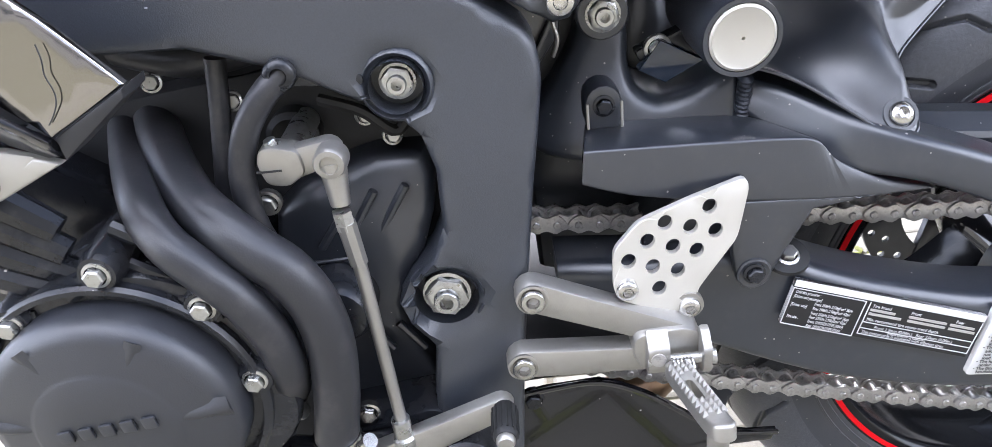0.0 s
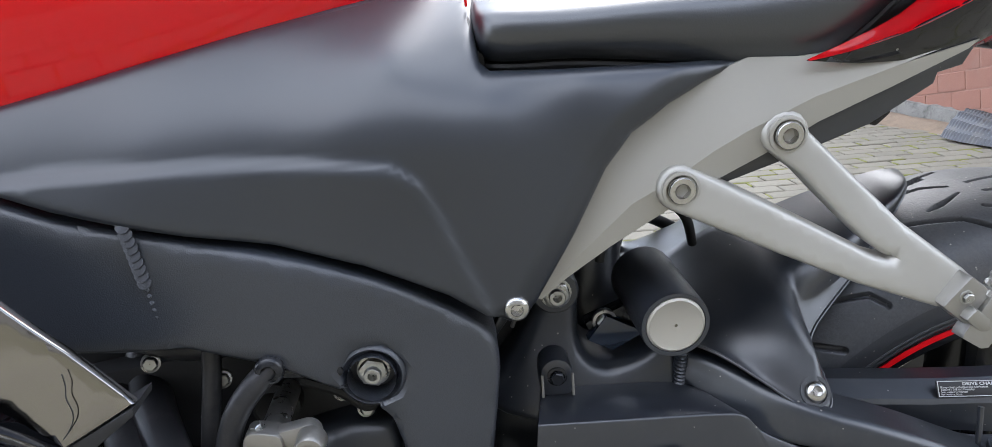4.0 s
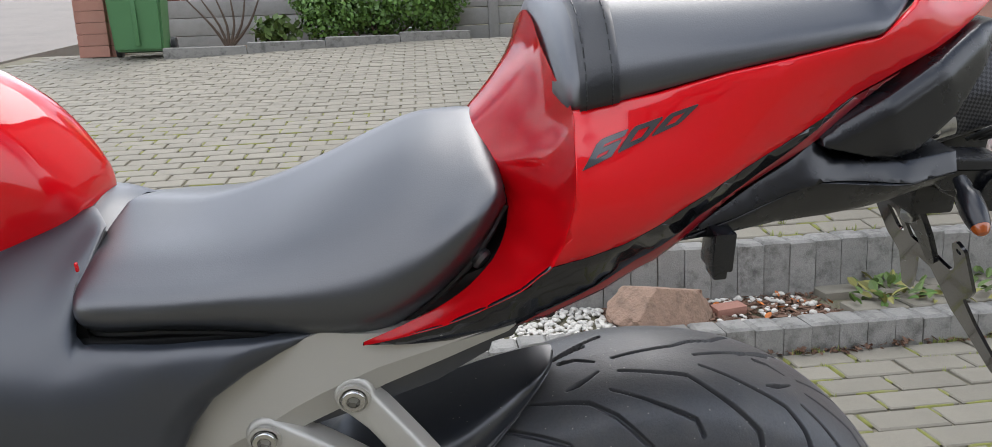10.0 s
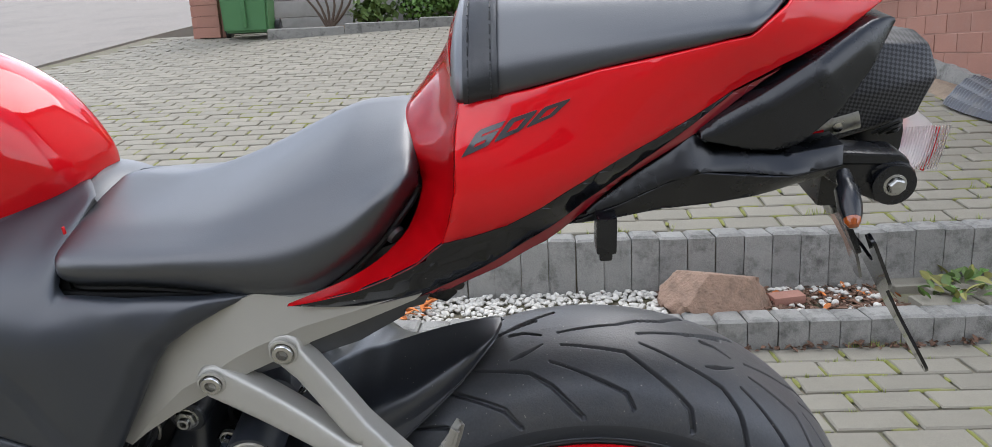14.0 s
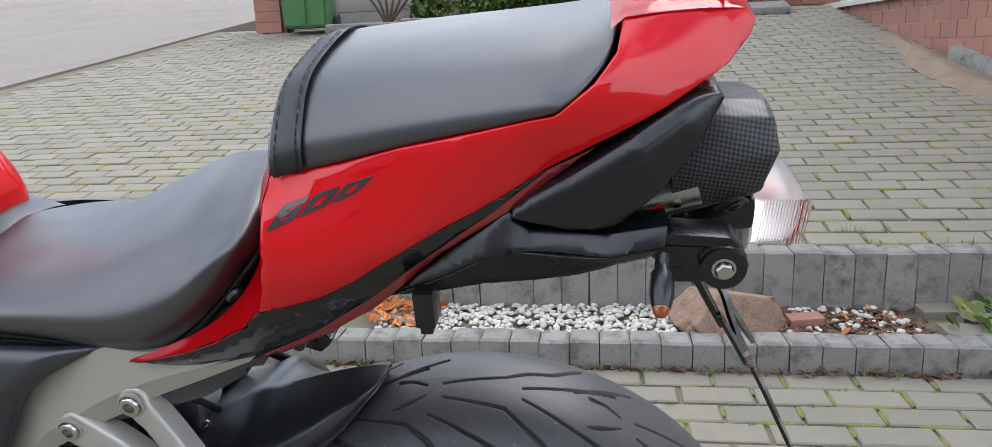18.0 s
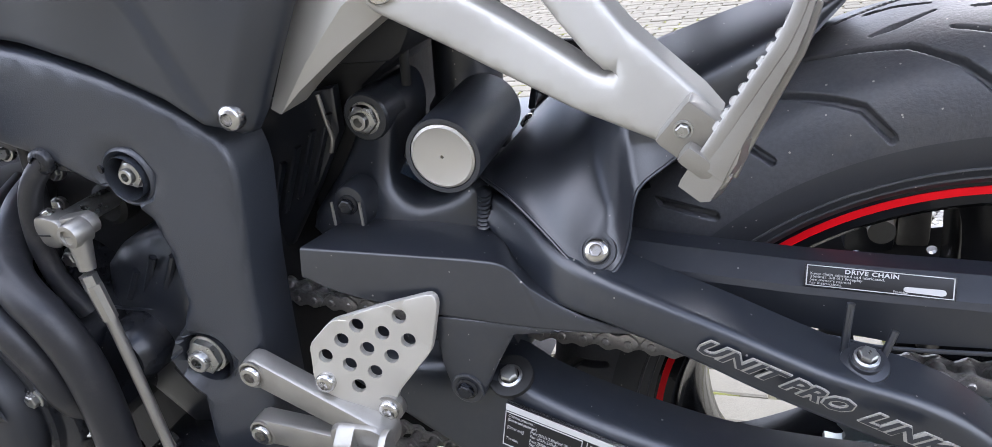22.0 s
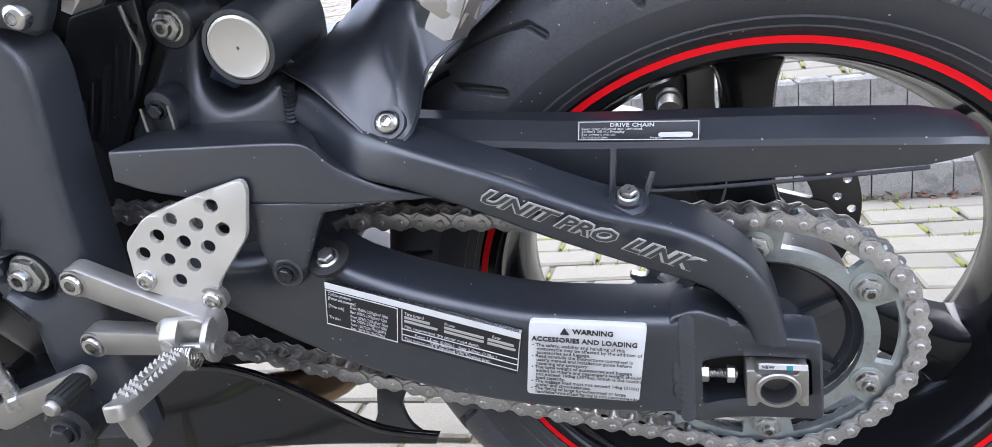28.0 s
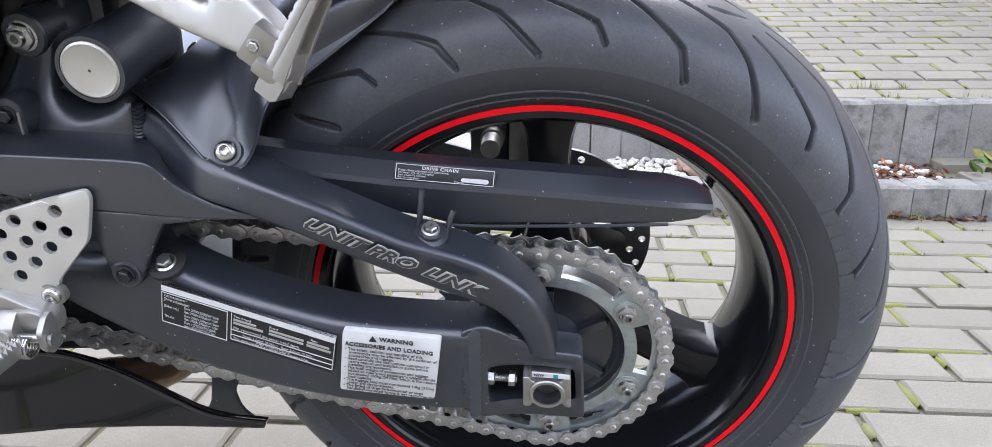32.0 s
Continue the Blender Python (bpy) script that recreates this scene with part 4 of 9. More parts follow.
RIM = [(0.2285, -0.0785), (0.2295, -0.075), (0.2225, -0.069), (0.214, -0.062), (0.208, -0.045), (0.200, -0.030), (0.200, 0.03), (0.208, 0.045), (0.214, 0.062), (0.2225, 0.069), (0.2295, 0.075), (0.2285, 0.0785),
       (0.2165, 0.0785), (0.2115, 0.070), (0.2085, 0.060), (0.202, 0.045), (0.194, 0.028), (0.192, 0.0), (0.194, -0.028), (0.202, -0.045), (0.2085, -0.058), (0.2100, -0.066), (0.2110, -0.0745), (0.2150, -0.0785)]
rim_bm = lathe([(r, -y) for r, y in RIM + RIM[:1]], (0, 0, AXLE), n=128, caps=False)
rim = part("rim", rim_bm, RIM_BLACK, wheel, "gloss black cast rim", 40)
part("rim_stripe", lathe([(0.2212, 0.0), (0.2212, 0.0009), (0.2262, 0.0009), (0.2262, 0.0), (0.2212, 0.0)], (0, -0.0785, AXLE), n=128, caps=False), RIM_RED, rim, "bright red rim stripe")
for a in (90, -30, 210):
    sp = prism(spline([(0.03, 0.030), (0.09, 0.020), (0.16, 0.0200), (0.190, 0.027), (0.2035, 0.042), (0.206, 0.0), (0.2035, -0.042), (0.190, -0.027), (0.16, -0.0200), (0.09, -0.020), (0.03, -0.030)], 3), -0.028, 0.030, 0.009)
    sp.transform(Matrix.Translation((0, 0, AXLE)) @ Matrix.Rotation(radians(-a), 4, "Y"))
    part("spoke", sp, RIM_BLACK, rim)
part("hub", lathe([(0.030, 0.10), (0.040, 0.085), (0.052, 0.05), (0.050, -0.05), (0.040, -0.085), (0.030, -0.10)], (0, 0, AXLE), n=32), GLOSS_BLACK, rim)
part("valve", lathe([(0.0045, 0), (0.004, 0.018), (0.0055, 0.019), (0.0055, 0.030), (0.003, 0.032)], (0.145, -0.02, AXLE + 0.125), (-0.75, -0.15, -0.65), 12), GRIP, rim)
carrier = part("sprocket_carrier", lathe([(0.074, 0.05), (0.076, 0.085), (0.074, 0.101), (0.066, 0.104), (0.062, 0.098), (0.034, 0.098), (0.030, 0.118), (0.016, 0.120), (0.014, 0.15)], (0, 0, AXLE), n=48), SWING_BLACK, wheel, "black hub drum")
for k in range(6):
    a = radians(3 + 60 * k)
    rib = box((-0.004, -0.004, 0.034), (0.004, 0.004, 0.062), 0.001, None, Matrix.Translation((0, -0.101, AXLE)) @ Matrix.Rotation(a, 4, "Y"))
    part("rib", rib, SWING_BLACK, carrier)
teeth = []
for i in range(42):
    a = 2 * math.pi * i / 42
    for da, r in ((-0.055, 0.1035), (-0.03, 0.1065), (-0.012, 0.1135), (0.012, 0.1135), (0.03, 0.1065), (0.055, 0.1035)):
        teeth.append((r * math.cos(a + da), AXLE + r * math.sin(a + da)))
slots = [circle(0, AXLE, 0.072, 48)]
for k in range(6):
    a0, a1 = radians(60 * k + 45), radians(60 * k + 81)
    arc = [(0.0965 * math.cos(a0 + (a1 - a0) * i / 8), AXLE + 0.0965 * math.sin(a0 + (a1 - a0) * i / 8)) for i in range(9)]
    slots.append(arc + [(0.083 * math.cos(a1 - (a1 - a0) * i / 8), AXLE + 0.083 * math.sin(a1 - (a1 - a0) * i / 8)) for i in range(9)])
spr = part("sprocket", panel(teeth, lambda p: np.full(len(p), -0.1122), 0.0, 0.0065, 0.008, slots), SPROCKET, wheel, "zinc-grey rear sprocket", 30)
for k in range(6):
    a = radians(33 + 60 * k)
    at = (0.0855 * math.cos(a), -0.1125, AXLE + 0.0855 * math.sin(a))
    part("boss", lathe([(0.0135, -0.008), (0.0125, 0.001), (0.0105, 0.0015)], at, n=24), SPROCKET, spr)
    bolt(spr, (at[0], -0.1135, at[2]), 0.0098, ZINC, "nut", "sprocket_nut")

# brake disc and caliper on the far side
holes = [circle(r * math.cos(a), AXLE + r * math.sin(a), 0.0042, 10) for k in range(20) for r, a in ((0.103, 2 * math.pi * k / 20), (0.091, 2 * math.pi * (k + 0.5) / 20))]
disc = part("brake_disc", panel(circle(0, AXLE, 0.112, 72), lambda p: np.full(len(p), 0.088), 0.0, 0.005, 0.012, holes + [circle(0, AXLE, 0.07, 36)]), DISC, wheel, "drilled steel brake disc")
for k in range(3):
    part("disc_carrier", prism(capsule((0.02 * math.cos(2.1 * k), AXLE + 0.02 * math.sin(2.1 * k)), 0.03, (0.072 * math.cos(2.1 * k), AXLE + 0.072 * math.sin(2.1 * k)), 0.012), 0.086, 0.094, 0.001), DISC, disc)
cal = part("brake_caliper", box((-0.085, 0.062, 0.425), (-0.045, 0.115, 0.485), 0.008, None), SWING_BLACK, bike, "black rear brake caliper")
part("caliper_piston", lathe([(0.012, 0), (0.012, 0.012), (0.010, 0.014), (0.010, 0.034)], (-0.060, 0.062, 0.463), n=24), ALU, cal)
part("brake_bracket", box((-0.045, 0.066, 0.43), (-0.02, 0.10, 0.50), 0.004, None), ALU, cal)
part("banjo_bolt", lathe([(0.007, 0), (0.007, 0.006), (0.010, 0.007), (0.010, 0.014), (0.007, 0.015), (0.007, 0.024)], (0.013, 0.075, 0.478), (0.1, -0.2, -1), 16), ZINC, cal)
part("brake_hose", tube([(-0.16, 0.09, 0.52), (-0.11, 0.085, 0.50), (-0.06, 0.08, 0.492), (0.0, 0.08, 0.50)], 0.005), GRIP, cal)

# ---- drive chain ----
CH_Y, PITCH, FRONT_SP = -0.109, 0.0161, (-0.700, 0.444)
R1, R2 = 0.1077, 0.0435


def tangent(c0, r0, c1, r1, up):
    d = Vector(c1) - Vector(c0)
    a = math.atan2(d.y, d.x) + up * math.acos((r0 - r1) / d.length)
    n = Vector((math.cos(a), math.sin(a)))
    return Vector(c0) + n * r0, Vector(c1) + n * r1, a


u0, u1, au = tangent((0, AXLE), R1, FRONT_SP, R2, -1)
l0, l1, al = tangent((0, AXLE), R1, FRONT_SP, R2, 1)
track = [u1.lerp(u0, i / 120) + Vector((0, -0.005 * math.sin(math.pi * i / 120))) for i in range(121)]
sweep_ = (au - al) % (2 * math.pi)
track += [Vector((R1 * math.cos(au - sweep_ * i / 120), AXLE + R1 * math.sin(au - sweep_ * i / 120))) for i in range(1, 121)]
track += [l0.lerp(l1, i / 120) + Vector((0, -0.010 * math.sin(math.pi * i / 120))) for i in range(1, 121)]
track += [Vector((FRONT_SP[0] + R2 * math.cos(al - (2 * math.pi - sweep_) * i / 40), FRONT_SP[1] + R2 * math.sin(al - (2 * math.pi - sweep_) * i / 40))) for i in range(1, 41)]
run = np.r_[0, np.cumsum([(b - a).length for a, b in zip(track, track[1:])])]
count = int(run[-1] / PITCH / 2) * 2
step_ = run[-1] / count
tx, tz = np.interp(np.arange(count) * step_, run, [p.x for p in track]), np.interp(np.arange(count) * step_, run, [p.y for p in track])


def link_mesh(outer):
    bm = bmesh.new()
    h = PITCH / 2
    eight = spline([(-h - 0.0076, 0), (-h, 0.0078), (0, 0.0055), (h, 0.0078), (h + 0.0076, 0), (h, -0.0078), (0, -0.0055), (-h, -0.0078)], 3)
    off = 0.0088 if outer else 0.0064
    for s in (-1, 1):
        prism(eight, s * off + 0.0011 * s, s * off - 0.0011 * s, 0.0005, None, bm)
    for x in (-h, h):
        if outer:
            lathe([(0.0024, -0.0118), (0.0030, -0.0112), (0.0030, 0.0112), (0.0024, 0.0118)], (x, 0, 0), n=10, bm=bm)
        else:
            lathe([(0.0050, -0.0055), (0.0050, 0.0055)], (x, 0, 0), n=12, bm=bm)
    bmesh.ops.recalc_face_normals(bm, faces=bm.faces)
    me = bpy.data.meshes.new("chain_link")
    bm.to_mesh(me)
    bm.free()
    me.materials.append(CHAIN)
    me.shade_smooth()
    me.set_sharp_from_angle(angle=radians(40))
    return me


chain = new("drive_chain")
chain.parent = bike
chain["label"] = "greasy grey steel drive chain"
meshes = (link_mesh(True), link_mesh(False))
for i in range(count):
    j = (i + 1) % count
    ob = new("chain_link", meshes[i % 2])
    ob.parent = chain
    ob.matrix_basis = pose((tx[i] + tx[j]) / 2, CH_Y, (tz[i] + tz[j]) / 2, 0, -math.degrees(math.atan2(tz[j] - tz[i], tx[j] - tx[i])), 0)

# ---- chain guards ----
rows = []
for x, zb, zc, zt, w in ((-0.245, 0.505, 0.524, 0.5345, 0.0), (-0.192, 0.500, 0.517, 0.5275, 0.0), (-0.124, 0.482, 0.5095, 0.5205, 0.0), (-0.068, 0.473, 0.5055, 0.5165, 0.0), (-0.039, 0.473, 0.504, 0.515, 0.0),
                         (0.026, 0.474, 0.4995, 0.5105, 0.0), (0.095, 0.476, 0.494, 0.5045, 0.0), (0.118, 0.478, 0.491, 0.4985, 0.004), (0.130, 0.481, 0.486, 0.490, 0.012)):
    rows.append([(x, -0.128 + w, zb), (x, -0.1345 + w, zb + 0.002), (x, -0.1365 + w, zc - 0.002), (x, -0.1345 + w, zc + 0.002), (x, -0.1185 + w, zt), (x, -0.100, zt - 0.001), (x, -0.100, zb)])
guard = part("chain_guard", ring_faces(bmesh.new(), rows), BLACK_PLASTIC, bike, "black plastic chain guard", 30)
part("guard_lip", tube([(-0.125, -0.136, 0.4795), (-0.10, -0.137, 0.4775), (-0.068, -0.137, 0.4725), (0.026, -0.136, 0.474), (0.095, -0.135, 0.4765)], 0.0014, 8), BLACK_PLASTIC, guard)
for x0, z0, x1, z1 in ((-0.0935, 0.511, -0.097, 0.478), (-0.070, 0.494, -0.080, 0.468)):
    part("guard_clip", tube([(x0, -0.150, z0), (x1, -0.158, z1)], 0.0023, 8), BLACK_PLASTIC, guard)
part("clip_base", lathe([(0.014, 0), (0.013, 0.006), (0.009, 0.007), (0.009, 0.010)], (-0.0868, -0.163, 0.4760), (0.15, -0.35, 1), 20), BLACK_PLASTIC, guard)
bolt(guard, (-0.0855, -0.1675, 0.4870), 0.0070, ZINC, "hex", axis=(0.15, -0.35, 1))
NOSE = [((-0.432, -0.122, 0.5455), (-0.4400, -0.1745, 0.5490), (-0.4425, -0.1780, 0.5270), (-0.436, -0.150, 0.518)), ((-0.406, -0.122, 0.5452), (-0.406, -0.1760, 0.5486), (-0.410, -0.1800, 0.5165), (-0.410, -0.150, 0.510)),
        ((-0.3536, -0.122, 0.5430), (-0.355, -0.1760, 0.5468), (-0.355, -0.1810, 0.5068), (-0.355, -0.150, 0.500)), ((-0.322, -0.125, 0.5405), (-0.3085, -0.1745, 0.5440), (-0.308, -0.1810, 0.5020), (-0.308, -0.150, 0.495)),
        ((-0.304, -0.138, 0.5370), (-0.2895, -0.1735, 0.5398), (-0.284, -0.1805, 0.5000), (-0.284, -0.150, 0.493)), ((-0.290, -0.148, 0.5260), (-0.2755, -0.1735, 0.5245), (-0.258, -0.1795, 0.4985), (-0.258, -0.150, 0.491)),
        ((-0.258, -0.155, 0.5120), (-0.250, -0.1745, 0.5105), (-0.228, -0.1785, 0.4985), (-0.228, -0.150, 0.492)), ((-0.232, -0.158, 0.5030), (-0.222, -0.1755, 0.5020), (-0.2075, -0.1770, 0.4980), (-0.2075, -0.150, 0.493))]
rows = []
for row in spline([[v for p in r for v in p] for r in NOSE], 5, False):
    p = [Vector(row[k:k + 3]) for k in (0, 3, 6, 9)]
    ring = [p[0]]
    for k in (1, 2):
        a, b = (p[k - 1] - p[k]).normalized() * 0.0022, (p[k + 1] - p[k]).normalized() * 0.0022
        ring += [p[k] + a * (1 - t) ** 2 + b * t * t for t in (0, 0.33, 0.67, 1)]
    rows.append(ring + [p[3], p[3] + Vector((0, 0.025, 0.004)), p[0] + Vector((0, 0.012, -0.006))])
gf = part("front_chain_guard", ring_faces(bmesh.new(), rows), BLACK_PLASTIC, bike, "black plastic front chain guard", 40)
TAB = [(-0.3445, 0.5045), (-0.214, 0.4975), (-0.254, 0.4965), (-0.290, 0.493), (-0.306, 0.466), (-0.316, 0.446), (-0.322, 0.438), (-0.3285, 0.4355), (-0.335, 0.438), (-0.3395, 0.447), (-0.3435, 0.467), (-0.345, 0.490)]
part("guard_tab", panel(TAB, [(-0.34, 0.50, -0.1812), (-0.22, 0.497, -0.1772), (-0.3275, 0.45, -0.1845), (-0.31, 0.47, -0.183), (-0.34, 0.45, -0.1845), (-0.3275, 0.437, -0.1840), (-0.28, 0.495, -0.180)], 0.002, 0.006, 0.006), BLACK_PLASTIC, gf, "", 45)
part("tab_dish", lathe([(0.0125, -0.003), (0.0118, 0.0005), (0.0105, 0.0012), (0.009, 0.0006)], (-0.3280, -0.1848, 0.4495), n=28), BLACK_PLASTIC, gf)
bolt(gf, (-0.3280, -0.1855, 0.4500), 0.0078, ENGINE_BLACK, "hex")
bolt(arm, (-0.301, -0.172, 0.4530), 0.0085, ZINC, "hex", "slider_bolt", axis=(0, -0.45, 1))
part("slider_washer", lathe([(0.016, 0), (0.0155, 0.003)], (-0.301, -0.170, 0.4505), (0, -0.45, 1), 24), GRIP, arm)

# ---- labels on the arm and the guard ----
part("warning_label", prism(rounded([(-0.157, 0.4085), (-0.0795, 0.4005), (-0.0895, 0.3365), (-0.1675, 0.346)], 0.003, 3), -0.1935, -0.188, 0.0002, lambda x, z: 0.03 * (x + 0.16) if x > -0.16 else 0), LABEL_WHITE, arm, "white warning label")
sl = math.degrees(math.atan2(0.0085, 0.078))


def on_label(u, v):
    return side(-0.157 + u * 0.0775 - v * 0.0105, -0.1943 + 0.03 * max(0, u * 0.0775 - v * 0.0105), 0.4085 - u * 0.0082 - v * 0.0632, sl)


letters("WARNING", 0.0056, on_label(0.38, 0.115), PRINT_BLACK, arm, bold=0.0001)
part("warning_triangle", prism([(-0.1370, 0.3985), (-0.1310, 0.3978), (-0.1336, 0.4035)], -0.1945, -0.1935, 0), PRINT_BLACK, arm)
letters("ACCESSORIES AND LOADING", 0.0053, on_label(0.03, 0.225), PRINT_BLACK, arm, bold=0.0001)
BODY = ("\u2022 The safety, stability and handling of this", "   motorcycle may be affected by the addition of", "   accessories and luggage.", "\u2022 Read carefully the instructions contained in",
        "   user's manual and installation guide before", "   installing any accessory.", "\u2022 The total weight of accessories and luggage", "   added to rider's and passenger's weight should",
        "   not exceed 180kg (397lbs), which is the maximum", "   load capacity.", "\u2022 The luggage load must not exceed 14kg (31lbs)", "   under any circumstances.", "\u2022 The fitting of large fork-mounted or large", "   handlebar-mounted fairing is not recommended.")
for k, line in enumerate(BODY):
    letters(line, 0.0038, on_label(0.035, 0.30 + 0.0505 * k), PRINT_DARK, arm, "small_print", 0.0002, bold=0.00006)
st_ = math.degrees(math.atan2(0.0437, 0.136))


def on_tyre_label(u, v, out=0.0):
    return side(-0.2995 + u * 0.136 - v * 0.0085, -0.1885 - 0.0055 * u - out, 0.4435 - u * 0.0437 - v * 0.036, st_) @ Matrix.Rotation(radians(-2.3), 4, "Y")


def strip(name, u0, v0, u1, v1, material, out):
    c = [on_tyre_label(u, v, out).translation for u, v in ((u0, v0), (u1, v0), (u1, v1), (u0, v1))]
    bm = bmesh.new()
    ring_faces(bm, [[tuple(p) for p in c], [(p.x, p.y + 0.004, p.z) for p in c]])
    return part(name, bm, material, arm)


strip("tyre_label", 0, 0, 1, 1, LABEL_BLACK, 0)
strip("worn_strip", 0.0, 0.0, 1.0, 0.14, LABEL_WHITE, 0.0004)
for u0, v0, u1, v1 in ((0.0, 0.17, 0.38, 0.185), (0.0, 0.985, 0.38, 1.0), (0.0, 0.17, 0.004, 1.0), (0.376, 0.17, 0.38, 1.0), (0.40, 0.62, 1.0, 0.635), (0.40, 0.76, 1.0, 0.775), (0.40, 0.90, 1.0, 0.915), (0.40, 0.17, 0.404, 0.915), (0.996, 0.17, 1.0, 0.915)):
    strip("label_line", u0, v0, u1, v1, PRINT_WHITE, 0.0005)
for u, v, text in ((0.015, 0.27, "Cold tire pressures :"), (0.015, 0.37, "[Driver and passenger]"), (0.13, 0.47, "Front 250kPa 2.50kgf/cm\u00b2 36psi"), (0.13, 0.57, "Rear 290kPa 2.90kgf/cm\u00b2 42psi"), (0.015, 0.555, "[Driver only]"),
                   (0.13, 0.68, "Front 250kPa 2.50kgf/cm\u00b2 36psi"), (0.13, 0.77, "Rear 290kPa 2.90kgf/cm\u00b2 42psi"), (0.015, 0.83, "Tire size :"), (0.13, 0.87, "Front 120/70ZR17M/C(58W)"), (0.13, 0.97, "Rear 180/55ZR17M/C(73W)"),
                   (0.415, 0.27, "Tire brand"), (0.62, 0.27, "Front"), (0.86, 0.27, "Rear"), (0.415, 0.58, "Min. recommend tire center tread depth."), (0.47, 0.735, "Front 1.5mm (0.06in.)   Rear 2.0mm (0.08in.)"),
                   (0.415, 0.875, "This motorcycle is equipped with tubeless tires."), (0.55, 0.81, "Read owner's manual.")):
    letters(text, 0.0036, on_tyre_label(u, v, 0.0007) @ Matrix.Diagonal((0.62 if u < 0.4 else 0.92, 1, 1, 1)), PRINT_WHITE, arm, "small_print", 0.0002)
for u, v, w in ((0.415, 0.36, 0.13), (0.415, 0.45, 0.17), (0.62, 0.36, 0.2), (0.62, 0.45, 0.2), (0.84, 0.36, 0.13), (0.84, 0.45, 0.14)):
    strip("print_bar", u, v - 0.05, u + w, v, PRINT_GREY, 0.0006)
upl = 24.6
for word, start, length in (("UNIT", 0.0, 0.0515), ("PRO", 0.0480, 0.0400), ("LINK", 0.0925, 0.0510)):
    for material, out, depth, bold in ((PRINT_GREY, 0.1915, 0.0012, 0.0010), (SWING_BLACK, 0.1924, 0.0004, 0.00025)):
        ob = letters(word, 0.0130, Matrix.Identity(4), material, arm, "rail_lettering", depth, 0.45, bold=bold)
        xs = [v.co.x for v in ob.data.vertices]
        edge = 0.0010 if bold < 0.0005 else 0.0
        ob.data.transform(side(-0.1745, -out, 0.5015, upl) @ Matrix.Translation((start + edge, 0, 0)) @ Matrix.Diagonal(((length - 2 * edge) / (max(xs) - min(xs)), 1, 1, 1)) @ Matrix.Translation((-min(xs), 0, 0)))
DC = Matrix.Translation((-0.1185, -0.1342, 0.5118)) @ Matrix.Rotation(radians(4.6), 4, "Y") @ Matrix.Rotation(radians(58), 4, "X") @ Matrix.Diagonal((1.03, 0.84, 1, 1))
dcl = part("chain_label", box((0, 0, 0), (0.077, 0.0158, 0.0008), 0.0002, None, DC), LABEL_BLACK, guard, "black chain label with white border")
for lo, hi in (((0.001, 0.0146), (0.076, 0.0152)), ((0.001, 0.0006), (0.076, 0.0012)), ((0.001, 0.0006), (0.0016, 0.0152)), ((0.0754, 0.0006), (0.076, 0.0152))):
    part("label_line", box((*lo, 0.0008), (*hi, 0.0011), 0, None, DC), PRINT_WHITE, guard)
letters("DRIVE CHAIN", 0.0042, DC @ Matrix.Translation((0.021, 0.0110, 0.0011)), PRINT_WHITE, guard, depth=0.0002, space=1.1, bold=0.0001)
for k, line in enumerate(("Keep chain adjusted and lubricated.", "35mm(1 3/8 in.) Freeplay", "See owner's manual", "for instructions.")):
    letters(line, 0.0027, DC @ Matrix.Translation((0.003, 0.0085 - 0.0022 * k, 0.0011)), PRINT_WHITE, guard, "small_print", 0.0002)
letters("Freeplay", 0.0022, DC @ Matrix.Translation((0.046, 0.0016, 0.0011)), PRINT_WHITE, guard, "small_print", 0.0002)
part("label_drawing", prism(capsule((0.053, 0.0045), 0.0018, (0.070, 0.0045), 0.0022), 0, 0.0003, 0), PRINT_WHITE, guard).matrix_basis = DC @ Matrix.Translation((0, 0, 0.0014)) @ Matrix.Rotation(radians(-90), 4, "X")

# ---- hugger over the tyre ----
SKIRT = [((-0.0900, -0.008, 0.6590), 105.2, 0.3490), ((-0.0970, -0.030, 0.6540), 106.4, 0.3515), ((-0.1135, -0.046, 0.6400), 108.6, 0.3545), ((-0.1304, -0.054, 0.6222), 111.0, 0.3570), ((-0.1628, -0.077, 0.6007), 116.0, 0.3625), ((-0.1968, -0.098, 0.5782), 121.5, 0.3695),
         ((-0.213, -0.112, 0.5690), 124.5, 0.3750), ((-0.2182, -0.122, 0.5610), 127.0, 0.3800), ((-0.2185, -0.149, 0.5450), 129.5, 0.3880), ((-0.2225, -0.166, 0.5370), 131.0, 0.3915), ((-0.2345, -0.172, 0.5335), 133.0, 0.3960), ((-0.2475, -0.168, 0.5400), 135.0, 0.4000),
         ((-0.271, -0.152, 0.5550), 137.5, 0.4040), ((-0.297, -0.134, 0.5690), 140.0, 0.4070), ((-0.326, -0.110, 0.5755), 143.0, 0.4085), ((-0.336, -0.085, 0.5790), 145.5, 0.4090)]
rows = []
